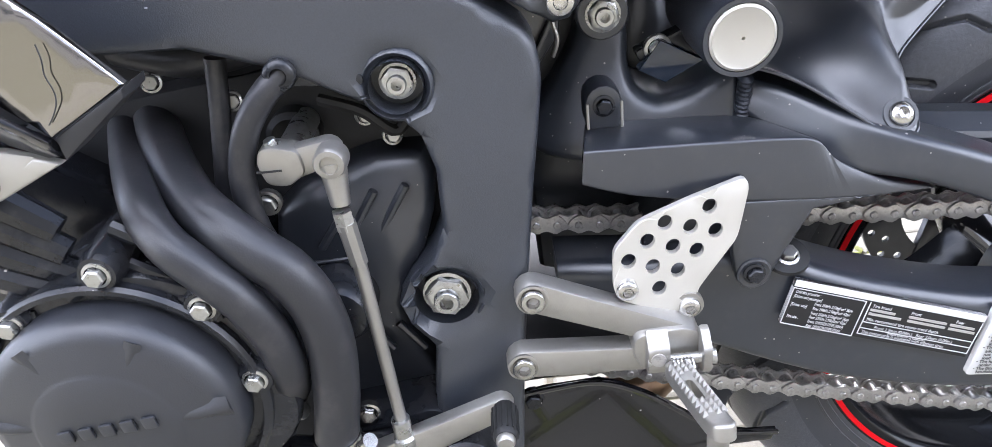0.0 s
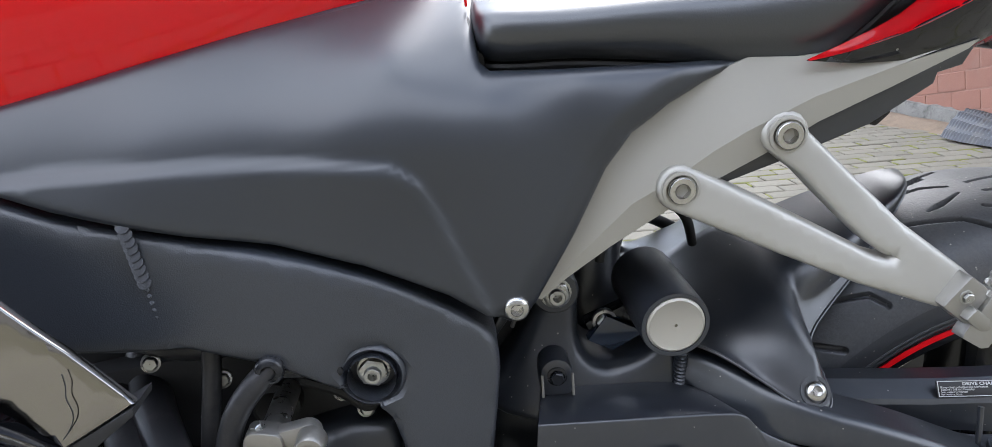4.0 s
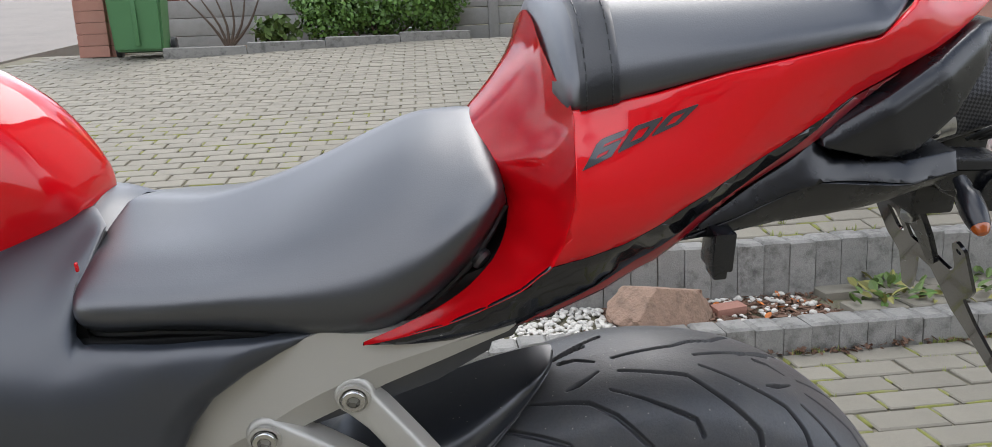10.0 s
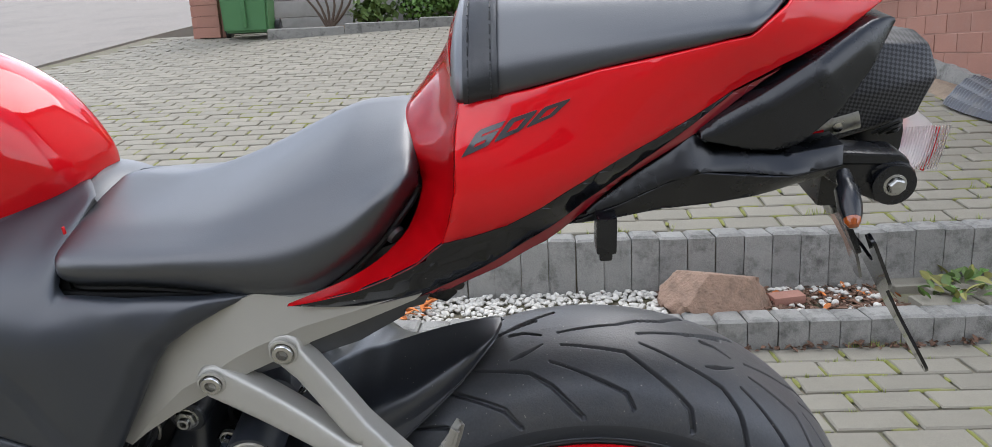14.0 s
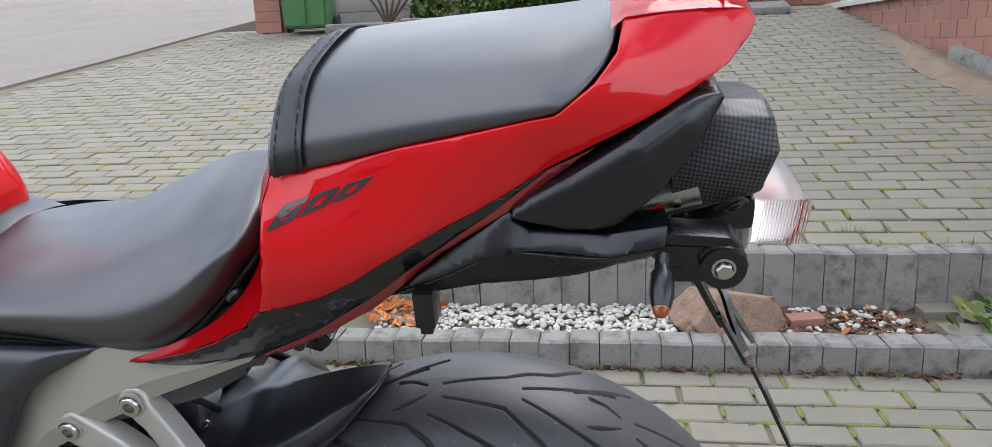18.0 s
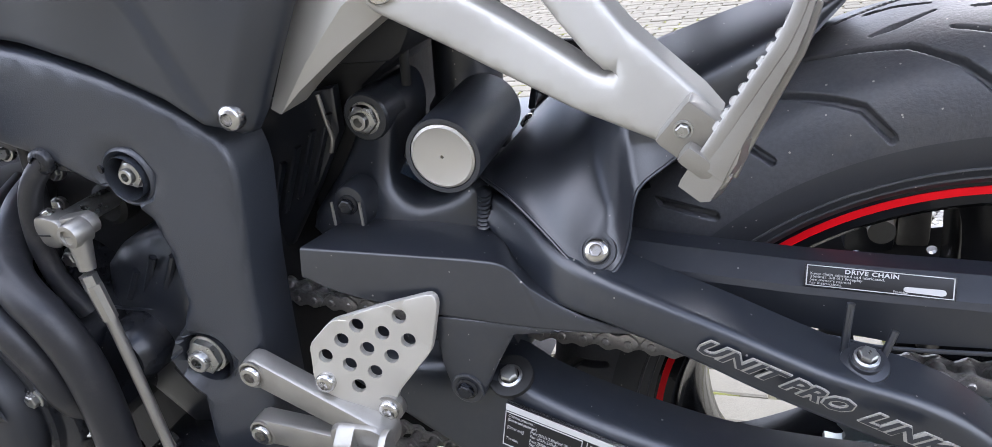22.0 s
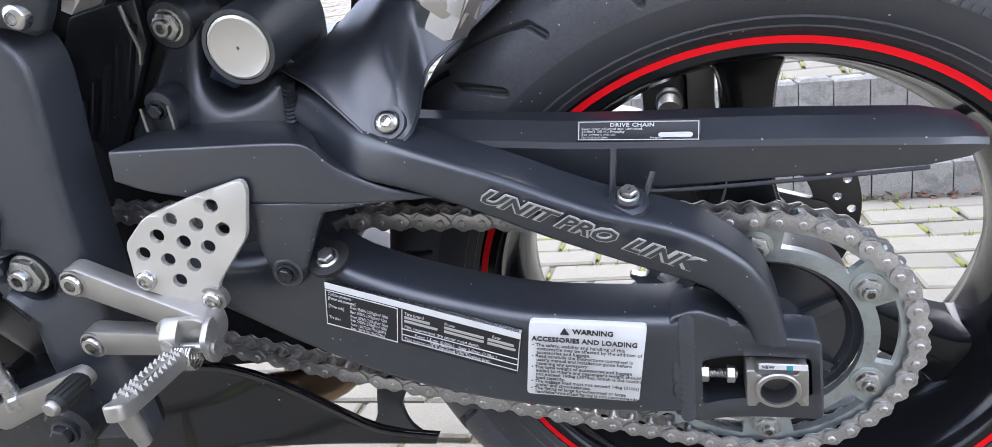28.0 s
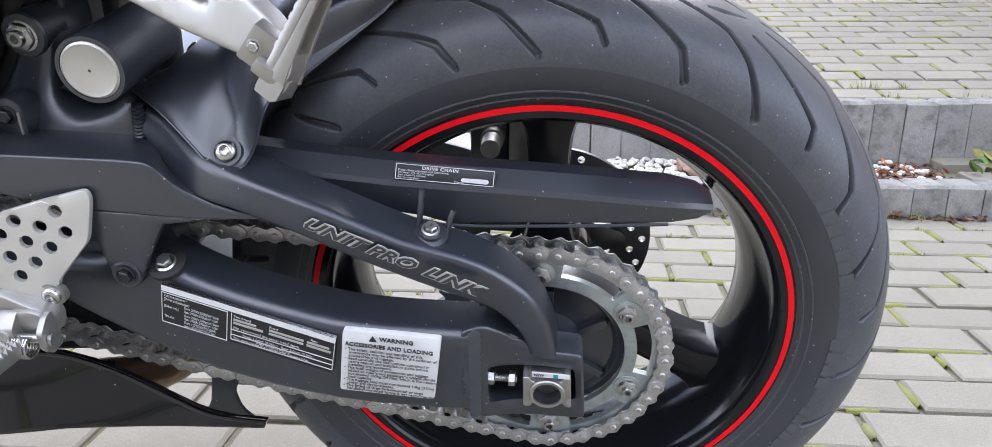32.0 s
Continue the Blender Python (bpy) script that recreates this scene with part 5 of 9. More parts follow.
for k, row in enumerate(spline([[*e, a, r] for e, a, r in SKIRT], 4, False)):
    e, a, r = Vector(row[:3]), radians(row[3]), row[4]
    c = Vector((r * math.cos(a), 0, AXLE + r * math.sin(a)))
    f = min(1.0, max(0.0, (k / 4 - 4.5) / 3))  # 0 on the plain dome, 1 on the flank that reaches down to the arm
    g = min(1.0, max(0.0, (k / 4 - 3) / 5), max(0.0, (11 - k / 4) / 2.2))
    w = 0.002 + 0.034 * g * g * (3 - 2 * g)
    crease = e + Vector((-0.18, 0.45, 0.85)) * w  # the side flares out below this line
    shoulder = c.lerp(crease, 0.42)
    shoulder = Vector((shoulder.x, crease.y * (0.93 - 0.22 * f), c.z - (c.z - crease.z) * (0.36 - 0.06 * f)))
    dome = spline([tuple(crease), tuple(shoulder), tuple(c)], 9, False)
    half = [tuple(e), tuple(e.lerp(crease, 0.33)), tuple(e.lerp(crease, 0.67))] + dome
    rows.append(half + [(x, -0.85 * y, z + 0.38 * y * (1 - f)) for x, y, z in half[-2::-1]])
hg = ring_faces(bmesh.new(), rows, False, False)
bmesh.ops.recalc_face_normals(hg, faces=hg.faces)
bmesh.ops.solidify(hg, geom=hg.faces[:], thickness=0.003)
hug = part("hugger", hg, BLACK_PLASTIC, bike, "black plastic rear hugger", 32)
part("rolled_edge", tube([e for e, a, r in SKIRT[3:]], 0.0012, 8, 5), BLACK_PLASTIC, hug)
part("washer", lathe([(0.0120, -0.006), (0.0115, 0.0018), (0.0090, 0.0018), (0.0085, 0.0002)], (-0.2340, -0.1625, 0.5470), (0.05, -0.82, 0.57), 28), BLACK_PLASTIC, hug)
bolt(hug, (-0.2340, -0.1635, 0.5478), 0.0078, STEEL, "allen", axis=(0.05, -0.82, 0.57))
bolt(hug, (-0.3215, -0.010, 0.5775), 0.0068, STEEL, "allen", axis=(-0.6, -0.2, 0.77))

# ---- shock reservoir and linkage ----
shock = part("shock_reservoir", lathe([(0.0262, -0.09), (0.0262, -0.004), (0.0255, 0.0), (0.0225, 0.0), (0.0222, -0.002)], (-0.333, -0.145, 0.6025), (0.03, -1, -0.02), 40), FRAME_BLACK, bike, "black shock absorber reservoir")
part("cap", lathe([(0.0218, -0.004), (0.0218, 0.0), (0.0200, 0.0012), (0.0190, 0.0006), (0.0012, 0.0006), (0.001, -0.002)], (-0.333, -0.145, 0.6025), (0.03, -1, -0.02), 40), PLATE_ALU, shock, "brushed metal end cap")
MOUNT = [(-0.478, 0.528), (-0.4497, 0.5704), (-0.434, 0.598), (-0.4315, 0.612), (-0.425, 0.6265), (-0.413, 0.631), (-0.402, 0.6265), (-0.396, 0.612), (-0.3962, 0.595), (-0.3972, 0.578), (-0.3930, 0.5650), (-0.381, 0.5570), (-0.366, 0.5570), (-0.350, 0.5615), (-0.335, 0.5705), (-0.322, 0.5695), (-0.3195, 0.545), (-0.325, 0.525), (-0.40, 0.515)]
mt = part("linkage_mount", panel(spline(MOUNT, 3), [(-0.47, 0.54, -0.108), (-0.415, 0.615, -0.086), (-0.42, 0.58, -0.100), (-0.40, 0.56, -0.114), (-0.36, 0.548, -0.119), (-0.323, 0.556, -0.119), (-0.33, 0.53, -0.126), (-0.44, 0.53, -0.124)], 0.011, 0.05, 0.005), SWING_BLACK, bike, "black cast linkage mount", 50)
part("collar", lathe([(0.0185, -0.02), (0.0185, 0.008), (0.017, 0.010), (0.012, 0.010)], (-0.414, -0.086, 0.614), n=28), FRAME_BLACK, mt)
bolt(mt, (-0.414, -0.096, 0.614), 0.0118, ZINC, "nut", "linkage_nut")
bolt(mt, (-0.376, -0.096, 0.586), 0.0098, ZINC, "hex")
part("link_plate", prism(rounded([(-0.392, 0.584), (-0.352, 0.600), (-0.345, 0.575), (-0.382, 0.566)], 0.003, 2), -0.094, -0.08, 0.001), ENGINE_BLACK, mt)
lug = part("cable_lug", prism(capsule((-0.4205, 0.564), 0.0125, (-0.4205, 0.552), 0.0125), -0.133, -0.11, 0.003), BLACK_PLASTIC, mt)
bolt(lug, (-0.4205, -0.134, 0.5625), 0.0075, ENGINE_BLACK, "hex")
for dx in (-0.0115, 0.0115):
    part("clip_wire", tube([(-0.4205 + dx, -0.137, 0.566), (-0.4205 + dx, -0.139, 0.5485)], 0.0011, 8), ALU, lug)
part("upper_mount", prism(spline([(-0.44, 0.66), (-0.40, 0.655), (-0.37, 0.66), (-0.355, 0.70), (-0.40, 0.72), (-0.44, 0.69)], 3), -0.105, 0.105, 0.005), DARK, bike)
part("inner_guard", prism([(-0.505, 0.47), (-0.485, 0.63), (-0.44, 0.70), (-0.36, 0.70), (-0.38, 0.66), (-0.425, 0.63), (-0.44, 0.56), (-0.455, 0.47)], -0.072, 0.07, 0.006), DARK, bike)
part("shock_body", lathe([(0.030, 0), (0.034, 0.01), (0.034, 0.10), (0.028, 0.11), (0.028, 0.20)], (-0.385, 0.0, 0.49), (0.12, 0, 1), 24), BLACK_PLASTIC, bike)
part("wiring", tube([(-0.365, -0.03, 0.66), (-0.330, -0.05, 0.675), (-0.300, -0.05, 0.655), (-0.285, -0.03, 0.62)], 0.0042), GRIP, bike)
part("wiring", tube([(-0.40, -0.07, 0.70), (-0.376, -0.088, 0.672), (-0.378, -0.09, 0.635)], 0.0036), GRIP, bike)
# dark plate behind the reservoir, coloured blue for the sky it mirrors
part("shiny_label", prism([(-0.391, 0.574), (-0.376, 0.594), (-0.345, 0.577), (-0.372, 0.563)], -0.104, -0.094, 0.001), SKY_TINT_PLATE, mt, "glossy dark plate with the sky's blue put into its colour")

# glossy inner mudguard behind the pivot plate
imud = part("inner_mudguard", prism([(-0.504, 0.628), (-0.440, 0.636), (-0.444, 0.601), (-0.478, 0.554), (-0.520, 0.501), (-0.573, 0.493), (-0.540, 0.582)], -0.088, -0.080, 0.003), BLACK_PLASTIC, bike, "glossy black ribbed inner mudguard")
for k in range(5):
    part("mudguard_rib", box((-0.0016, -0.006, -0.030), (0.0016, 0.002, 0.034), 0.001, None, pose(-0.535 + 0.018 * k, -0.0885, 0.535 + 0.013 * k, 0, 28, 0)), BLACK_PLASTIC, imud)
part("clip_strip", tube([(-0.452, -0.092, 0.632), (-0.449, -0.094, 0.612), (-0.446, -0.096, 0.600), (-0.450, -0.096, 0.588)], 0.0018, 8), ALU, imud, "thin bare metal strip")


# ---- seats, tank and tail ----
def whole(half):
    """A full section from its left half, given from the lower left edge to the middle; the far flank falls away a little faster."""
    return half + [(x, -y, z - 0.34 * y * y / (abs(y) + 0.05)) for x, y, z in reversed(half[:-1])]


def body_rings(stations, n=4):
    """Rings of a seat or tank: each station is x and a list of (half width, z) from the lower edge up to the middle."""
    return [whole([(x, -w, z) for w, z in spline(pts, n, False)]) for x, pts in stations]


def dense(stations, n=4):
    """Stations filled in along x by a smooth curve."""
    flat = [(x, *[v for p in pts for v in p]) for x, pts in stations]
    return [(f[0], [(f[i], f[i + 1]) for i in range(1, len(f), 2)]) for f in spline(flat, n, False)]


SEAT = [(-0.4645, [(0.118, 0.815), (0.121, 0.820), (0.116, 0.825), (0.092, 0.833), (0.048, 0.841), (0, 0.844)]),
        (-0.4600, [(0.140, 0.808), (0.1435, 0.814), (0.135, 0.822), (0.098, 0.834), (0.050, 0.842), (0, 0.846)]),
        (-0.4450, [(0.148, 0.805), (0.1515, 0.812), (0.143, 0.823), (0.100, 0.837), (0.050, 0.843), (0, 0.846)]),
        (-0.4000, [(0.150, 0.804), (0.1540, 0.811), (0.146, 0.822), (0.104, 0.838), (0.050, 0.842), (0, 0.844)]),
        (-0.3480, [(0.151, 0.799), (0.1560, 0.808), (0.149, 0.823), (0.108, 0.840), (0.055, 0.851), (0, 0.857)]),
        (-0.2960, [(0.154, 0.7925), (0.1595, 0.803), (0.152, 0.823), (0.112, 0.852), (0.060, 0.869), (0, 0.876)]),
        (-0.2500, [(0.156, 0.791), (0.1610, 0.804), (0.154, 0.828), (0.114, 0.866), (0.060, 0.889), (0, 0.897)]),
        (-0.2140, [(0.152, 0.809), (0.1570, 0.820), (0.150, 0.842), (0.110, 0.880), (0.060, 0.902), (0, 0.911)]),
        (-0.1820, [(0.148, 0.836), (0.1505, 0.846), (0.145, 0.863), (0.106, 0.888), (0.056, 0.906), (0, 0.914)]),
        (-0.1630, [(0.139, 0.857), (0.1410, 0.864), (0.135, 0.874), (0.099, 0.893), (0.052, 0.907), (0, 0.913)]),
        (-0.1520, [(0.127, 0.869), (0.1285, 0.873), (0.123, 0.879), (0.091, 0.892), (0.048, 0.902), (0, 0.907)]),
        (-0.1470, [(0.117, 0.873), (0.1180, 0.875), (0.113, 0.878), (0.084, 0.887), (0.044, 0.895), (0, 0.899)])]
SEAT = [(x, p) if k in (0, len(SEAT) - 1) else (x, [(p[0][0] - 0.008, p[0][1] - 0.005), (p[1][0] - 0.001, p[0][1] + 0.45 * (p[2][1] - p[0][1])), (p[2][0] + 0.003, p[2][1] + 0.006), (p[3][0] + 0.004, p[3][1] + 0.003), p[4], p[5]]) for k, (x, p) in enumerate(SEAT)]
SEAT = [(x, [*p[:3], tuple(Vector(p[3]).lerp(Vector(p[2]), 0.30)), tuple(Vector(p[3]).lerp(Vector(p[4]), 0.22)), p[4], p[5]]) for x, p in SEAT]
seat = part("rider_seat", ring_faces(bmesh.new(), body_rings(dense(SEAT, 4)), True, True), VINYL, bike, "smooth black vinyl rider seat", 55)
rim_line = [(x - (0.004 if i == 0 else 0), -p[0][0] - 0.0005, p[0][1] - 0.003) for i, (x, p) in enumerate(SEAT)]
part("seat_edge", tube([(-0.4660, -0.055, 0.842), (-0.4668, -0.098, 0.831), (-0.4662, -0.126, 0.817), *[(x, y + 0.005, z - 0.001) for x, y, z in rim_line[1:]]], 0.0030, 8, 6), SEAT_BASE, seat, "black seat base edge")
part("seat_base", ring_faces(bmesh.new(), [[(x, -p[0][0] + 0.006, p[0][1] - 0.010), (x, p[0][0] - 0.03, p[0][1] - 0.030), (x, p[0][0] - 0.03, p[0][1] - 0.02), (x, -p[0][0] + 0.006, p[0][1] + 0.01)] for x, p in SEAT[1:]]), SEAT_BASE, seat)
part("seat_bumper", lathe([(0.008, 0), (0.0088, 0.003), (0.0075, 0.006), (0.004, 0.007)], (-0.170, -0.130, 0.836), (0.7, -0.5, -0.5), 20), DISC, seat)
part("red_tab", box((-0.4680, -0.1085, 0.834), (-0.4662, -0.1055, 0.841), 0.0005, None), RED, seat)

def tank_section(w, low, top):
    """Half section of the tank from its lower edge: side, shoulder, crown."""
    h = top - low
    return [(w * 0.955, low), (w, low + 0.28 * h), (w * 0.94, low + 0.60 * h), (w * 0.70, low + 0.87 * h), (w * 0.35, low + 0.97 * h), (0, top)]


part("seat_pan", prism([(-0.80, 0.755), (-0.60, 0.780), (-0.465, 0.793), (-0.27, 0.786), (-0.35, 0.737), (-0.445, 0.66), (-0.80, 0.72)], -0.140, 0.140, 0.004), SEAT_BASE, bike, "black inner body under the seat")
part("seat_front_wall", ring_faces(bmesh.new(), [[(x, -0.135, 0.785), (x, 0.135, 0.765), (x, 0.135, 0.775), (x, 0.06, 0.816), (x, -0.06, 0.834), (x, -0.135, 0.806)] for x in (-0.4665, -0.4585)]), SEAT_BASE, bike)


TANK = [(x, tank_section(w, low, top)) for x, w, low, top in ((-0.484, 0.025, 0.852, 0.868), (-0.488, 0.045, 0.850, 0.884), (-0.500, 0.060, 0.848, 0.908), (-0.515, 0.072, 0.845, 0.931), (-0.535, 0.087, 0.842, 0.951), (-0.57, 0.110, 0.836, 0.973),
                                                             (-0.62, 0.137, 0.825, 0.992), (-0.70, 0.167, 0.808, 1.011), (-0.80, 0.187, 0.791, 1.021), (-0.90, 0.196, 0.784, 1.010))]
part("fuel_tank", ring_faces(bmesh.new(), body_rings(dense(TANK, 5)), True, True), RED, bike, "glossy red fuel tank", 60)
part("tank_trim", tube([(x, -p[0][0] - 0.001, p[0][1] - 0.004) for x, p in TANK], 0.0042, 8, 5), PLASTIC, bike)

# tail fairing: red field, black band and dark lower strip on one curved side
EDGE_UP = [(-0.105, 0.950, -0.152), (-0.050, 0.960, -0.156), (-0.002, 0.972, -0.156), (0.089, 0.987, -0.150), (0.107, 0.989, -0.147), (0.134, 1.007, -0.136), (0.150, 1.024, -0.117), (0.155, 1.042, -0.090), (0.183, 1.043, -0.082), (0.242, 1.040, -0.062)]
EDGE_END = [(0.251, 1.032, -0.064), (0.247, 1.022, -0.070), (0.230, 1.006, -0.088), (0.209, 0.996, -0.103), (0.185, 0.984, -0.117), (0.135, 0.964, -0.135)]
EDGE_RED = [(0.099, 0.948, -0.141), (0.064, 0.929, -0.150), (0.043, 0.919, -0.156), (0.011, 0.905, -0.165), (-0.015, 0.891, -0.170), (-0.046, 0.873, -0.174), (-0.072, 0.861, -0.177), (-0.103, 0.853, -0.180), (-0.123, 0.849, -0.181)]
CREASE = [(-0.116, 0.868, -0.185), (-0.110, 0.892, -0.186), (-0.108, 0.913, -0.181), (-0.107, 0.936, -0.167)]
LIP = [(-0.131, 0.843, -0.181), (-0.144, 0.831, -0.179), (-0.168, 0.817, -0.175), (-0.197, 0.804, -0.172), (-0.232, 0.794, -0.169), (-0.258, 0.7895, -0.168)]
BAND_LOW = [(-0.258, 0.788, -0.168), (-0.224, 0.785, -0.165), (-0.181, 0.784, -0.161), (-0.152, 0.788, -0.160), (-0.128, 0.799, -0.159), (-0.104, 0.810, -0.159), (-0.057, 0.838, -0.158), (-0.013, 0.869, -0.157), (0.030, 0.899, -0.154), (0.099, 0.946, -0.141)]
STRIP_LOW = [(0.135, 0.961, -0.135), (0.073, 0.919, -0.149), (0.014, 0.882, -0.153), (-0.012, 0.860, -0.155), (-0.043, 0.835, -0.156), (-0.080, 0.814, -0.157), (-0.123, 0.793, -0.158)]
TAIL_Y = EDGE_UP + EDGE_END + EDGE_RED + CREASE + LIP + BAND_LOW[1:9] + STRIP_LOW[1:-1] + [(-0.02, 0.93, -0.167), (0.05, 0.955, -0.157)]
flat2 = lambda p: [(a, b) for a, b, c in p]
tail_f = thin_plate(TAIL_Y)
tail = new("tail_fairing")
tail.parent = bike
tail["label"] = "glossy red tail fairing with a black band"
both("tail_side", flat2(EDGE_UP + EDGE_END + EDGE_RED + CREASE), TAIL_Y, 0.0015, 0.003, 0.009, RED, tail)
both("black_band", flat2(LIP[::-1] + EDGE_RED[::-1] + BAND_LOW[:0:-1]), lambda p: tail_f(p) + 0.0004, 0.001, 0.003, 0.010, GLOSS_BLACK, tail, "gloss black band")
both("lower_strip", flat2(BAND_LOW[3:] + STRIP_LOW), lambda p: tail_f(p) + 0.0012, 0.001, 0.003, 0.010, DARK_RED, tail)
UP = [(x, y, z) for x, z, y in LIP[::-1] + [EDGE_RED[-1]] + CREASE + [EDGE_UP[0]]] + [(-0.112, -0.120, 0.967), (-0.116, -0.080, 0.982), (-0.115, -0.040, 0.991), (-0.114, 0, 0.993)]
DOWN = [(-0.2575, -0.164, 0.7900), (-0.223, -0.160, 0.802), (-0.196, -0.153, 0.812), (-0.174, -0.146, 0.825), (-0.160, -0.138, 0.837), (-0.153, -0.131, 0.846), (-0.148, -0.123, 0.856), (-0.145, -0.110, 0.868), (-0.148, -0.096, 0.877), (-0.163, -0.080, 0.884), (-0.167, -0.066, 0.891), (-0.171, -0.050, 0.896), (-0.174, -0.033, 0.899), (-0.176, -0.016, 0.900), (-0.176, 0, 0.900)]
DOWN = [tuple(v) for v in (spline(DOWN, 8, False)[round(i * (len(DOWN) - 1) * 8 / (len(UP) - 1))] for i in range(len(UP)))]
rows = []
for k in range(11):
    t = k / 10
    row = []
    for i, (a, b) in enumerate(zip(UP, DOWN)):
        a, b = Vector(a), Vector(b)
        row.append(a.lerp(b, t) + Vector((0.45, 0.35, -0.30)).normalized() * (0.075 * (a - b).length * math.sin(math.pi * t ** 0.75)))
    rows.append(whole([tuple(v) for v in spline([tuple(v) for v in row], 5, False)]))
hump = ring_faces(bmesh.new(), rows, False, False)
bmesh.ops.solidify(hump, geom=hump.faces[:], thickness=-0.002)
part("hump", hump, RED, tail, "", 60)
rows = []
for x, w, z in ((0.146, 0.098, 1.036), (0.156, 0.091, 1.043), (0.187, 0.082, 1.044), (0.220, 0.071, 1.043), (0.242, 0.062, 1.040), (0.250, 0.060, 1.033), (0.252, 0.060, 1.027)):
    rows.append([(x, -w + 2 * w * i / 16, z + 0.007 * (1 - (2 * i / 16 - 1) ** 4)) for i in range(17)])
top = ring_faces(bmesh.new(), rows, False, False)
bmesh.ops.solidify(top, geom=top.faces[:], thickness=-0.003)
part("tail_top", top, RED, tail, "", 60)
part("tail_tray", prism([(-0.25, 0.785), (-0.16, 0.79), (-0.10, 0.84), (-0.13, 0.862), (-0.165, 0.83), (-0.25, 0.80)], -0.135, 0.135, 0.006), SEAT_BASE, tail, "black tray under the seats")
part("tail_core", prism([(-0.07, 0.835), (-0.085, 0.935), (0.10, 0.975), (0.13, 0.99), (0.15, 1.03), (0.225, 1.028), (0.19, 0.985), (0.08, 0.920), (0.0, 0.865)], -0.055, 0.055, 0.02), BLACK_PLASTIC, tail)
SIX = [(0, 0), (1, 0), (1, 0.62), (0.34, 0.62), (0.34, 0.74), (1, 0.74), (1, 1), (0.12, 1), (0, 0.88)], [(0.30, 0.24), (0.70, 0.24), (0.70, 0.40), (0.30, 0.40)]
NOUGHT = [(0.06, 0), (0.94, 0), (1, 0.12), (1, 0.88), (0.94, 1), (0.06, 1), (0, 0.88), (0, 0.12)], [(0.30, 0.26), (0.70, 0.26), (0.70, 0.74), (0.30, 0.74)]
for k, (edge_, hole_) in enumerate((SIX, NOUGHT, NOUGHT)):
    def on_side(p):
        out = []
        for a, b in p:
            u = 0.35 * k + 0.30 * a
            low, high = Vector((-0.1033 + 0.0677 * u, 0.9182 + 0.0238 * u)), Vector((-0.0907 + 0.0695 * u, 0.9345 + 0.0195 * u))
            out.append(tuple(low.lerp(high, b)))
        return out
    part("number_decal", panel(on_side(edge_), lambda p: tail_f(p) - 0.0009, 0.0, 0.0008, 0.006, [on_side(hole_)]), DECAL, tail, "wide black racing number")
tab = [[(x, -0.058 + 0.022 * i / 6, 1.0437 + 0.007 * (1 - (abs(-0.058 + 0.022 * i / 6) / 0.0705) ** 4)) for i in range(7)] for x in (0.220, 0.231)]
part("sticker", ring_faces(bmesh.new(), tab, False, False), PLASTIC, tail, "small grey sticker")
saddle = ring_faces(bmesh.new(), [[(x, -w + 2 * w * i / 12, z + 0.012 * (1 - (i / 6 - 1) ** 2)) for i in range(13)] for x, w, z in ((-0.520, 0.078, 0.842), (-0.500, 0.066, 0.840), (-0.484, 0.060, 0.840), (-0.472, 0.060, 0.836), (-0.463, 0.064, 0.830))], False, False)
part("tank_end_trim", saddle, PLASTIC, bike)

# pillion seat with its strap
PIL = [(-0.1130, [(0.118, 0.955), (0.1190, 0.959), (0.111, 0.968), (0.090, 0.980), (0.048, 0.990), (0, 0.993)]),
       (-0.1050, [(0.147, 0.950), (0.1485, 0.957), (0.140, 0.973), (0.108, 0.997), (0.055, 1.009), (0, 1.012)]),
       (-0.0880, [(0.151, 0.953), (0.1525, 0.961), (0.145, 0.979), (0.112, 1.007), (0.058, 1.018), (0, 1.021)]),
       (-0.0600, [(0.153, 0.959), (0.1545, 0.967), (0.146, 0.985), (0.114, 1.011), (0.060, 1.022), (0, 1.025)]),
       (0.0000, [(0.154, 0.973), (0.1550, 0.979), (0.147, 0.993), (0.116, 1.015), (0.062, 1.027), (0, 1.030)]),
       (0.0900, [(0.148, 0.988), (0.1490, 0.993), (0.141, 1.003), (0.112, 1.021), (0.060, 1.033), (0, 1.036)]),
       (0.1150, [(0.141, 0.994), (0.1420, 0.998), (0.134, 1.006), (0.106, 1.024), (0.056, 1.035), (0, 1.038)]),
       (0.1400, [(0.118, 1.013), (0.1190, 1.016), (0.112, 1.022), (0.088, 1.033), (0.048, 1.039), (0, 1.041)]),
       (0.1510, [(0.086, 1.034), (0.0870, 1.036), (0.081, 1.039), (0.064, 1.043), (0.034, 1.046), (0, 1.047)])]
pil = part("pillion_seat", ring_faces(bmesh.new(), body_rings(dense(PIL, 5))), VINYL, bike, "black vinyl pillion seat with a stitched strap", 55)
fill = dense(PIL, 8)


def around(x0, x1, lift, n=6):
    """Rings of the pillion seat's surface between two places, lifted off it."""
    out = []
    xs = [f[0] for f in fill]
    for i in range(n + 1):
        x = x0 + (x1 - x0) * i / n
        k = max(1, next((j for j, v in enumerate(xs) if v >= x), len(xs) - 1))
        t = (x - xs[k - 1]) / (xs[k] - xs[k - 1])
        pts = [(a[0] + (b[0] - a[0]) * t, a[1] + (b[1] - a[1]) * t) for a, b in zip(fill[k - 1][1], fill[k][1])]
        out.append([(x, w + lift * (1 if w > 0.01 else 0), z + lift * (0.9 if w < 0.135 else 0)) for w, z in pts])
    return [whole([(x, -w, z) for x, w, z in [(p[0], *q) for p, q in zip(r, [(p[1], p[2]) for p in r])]]) for r in out]


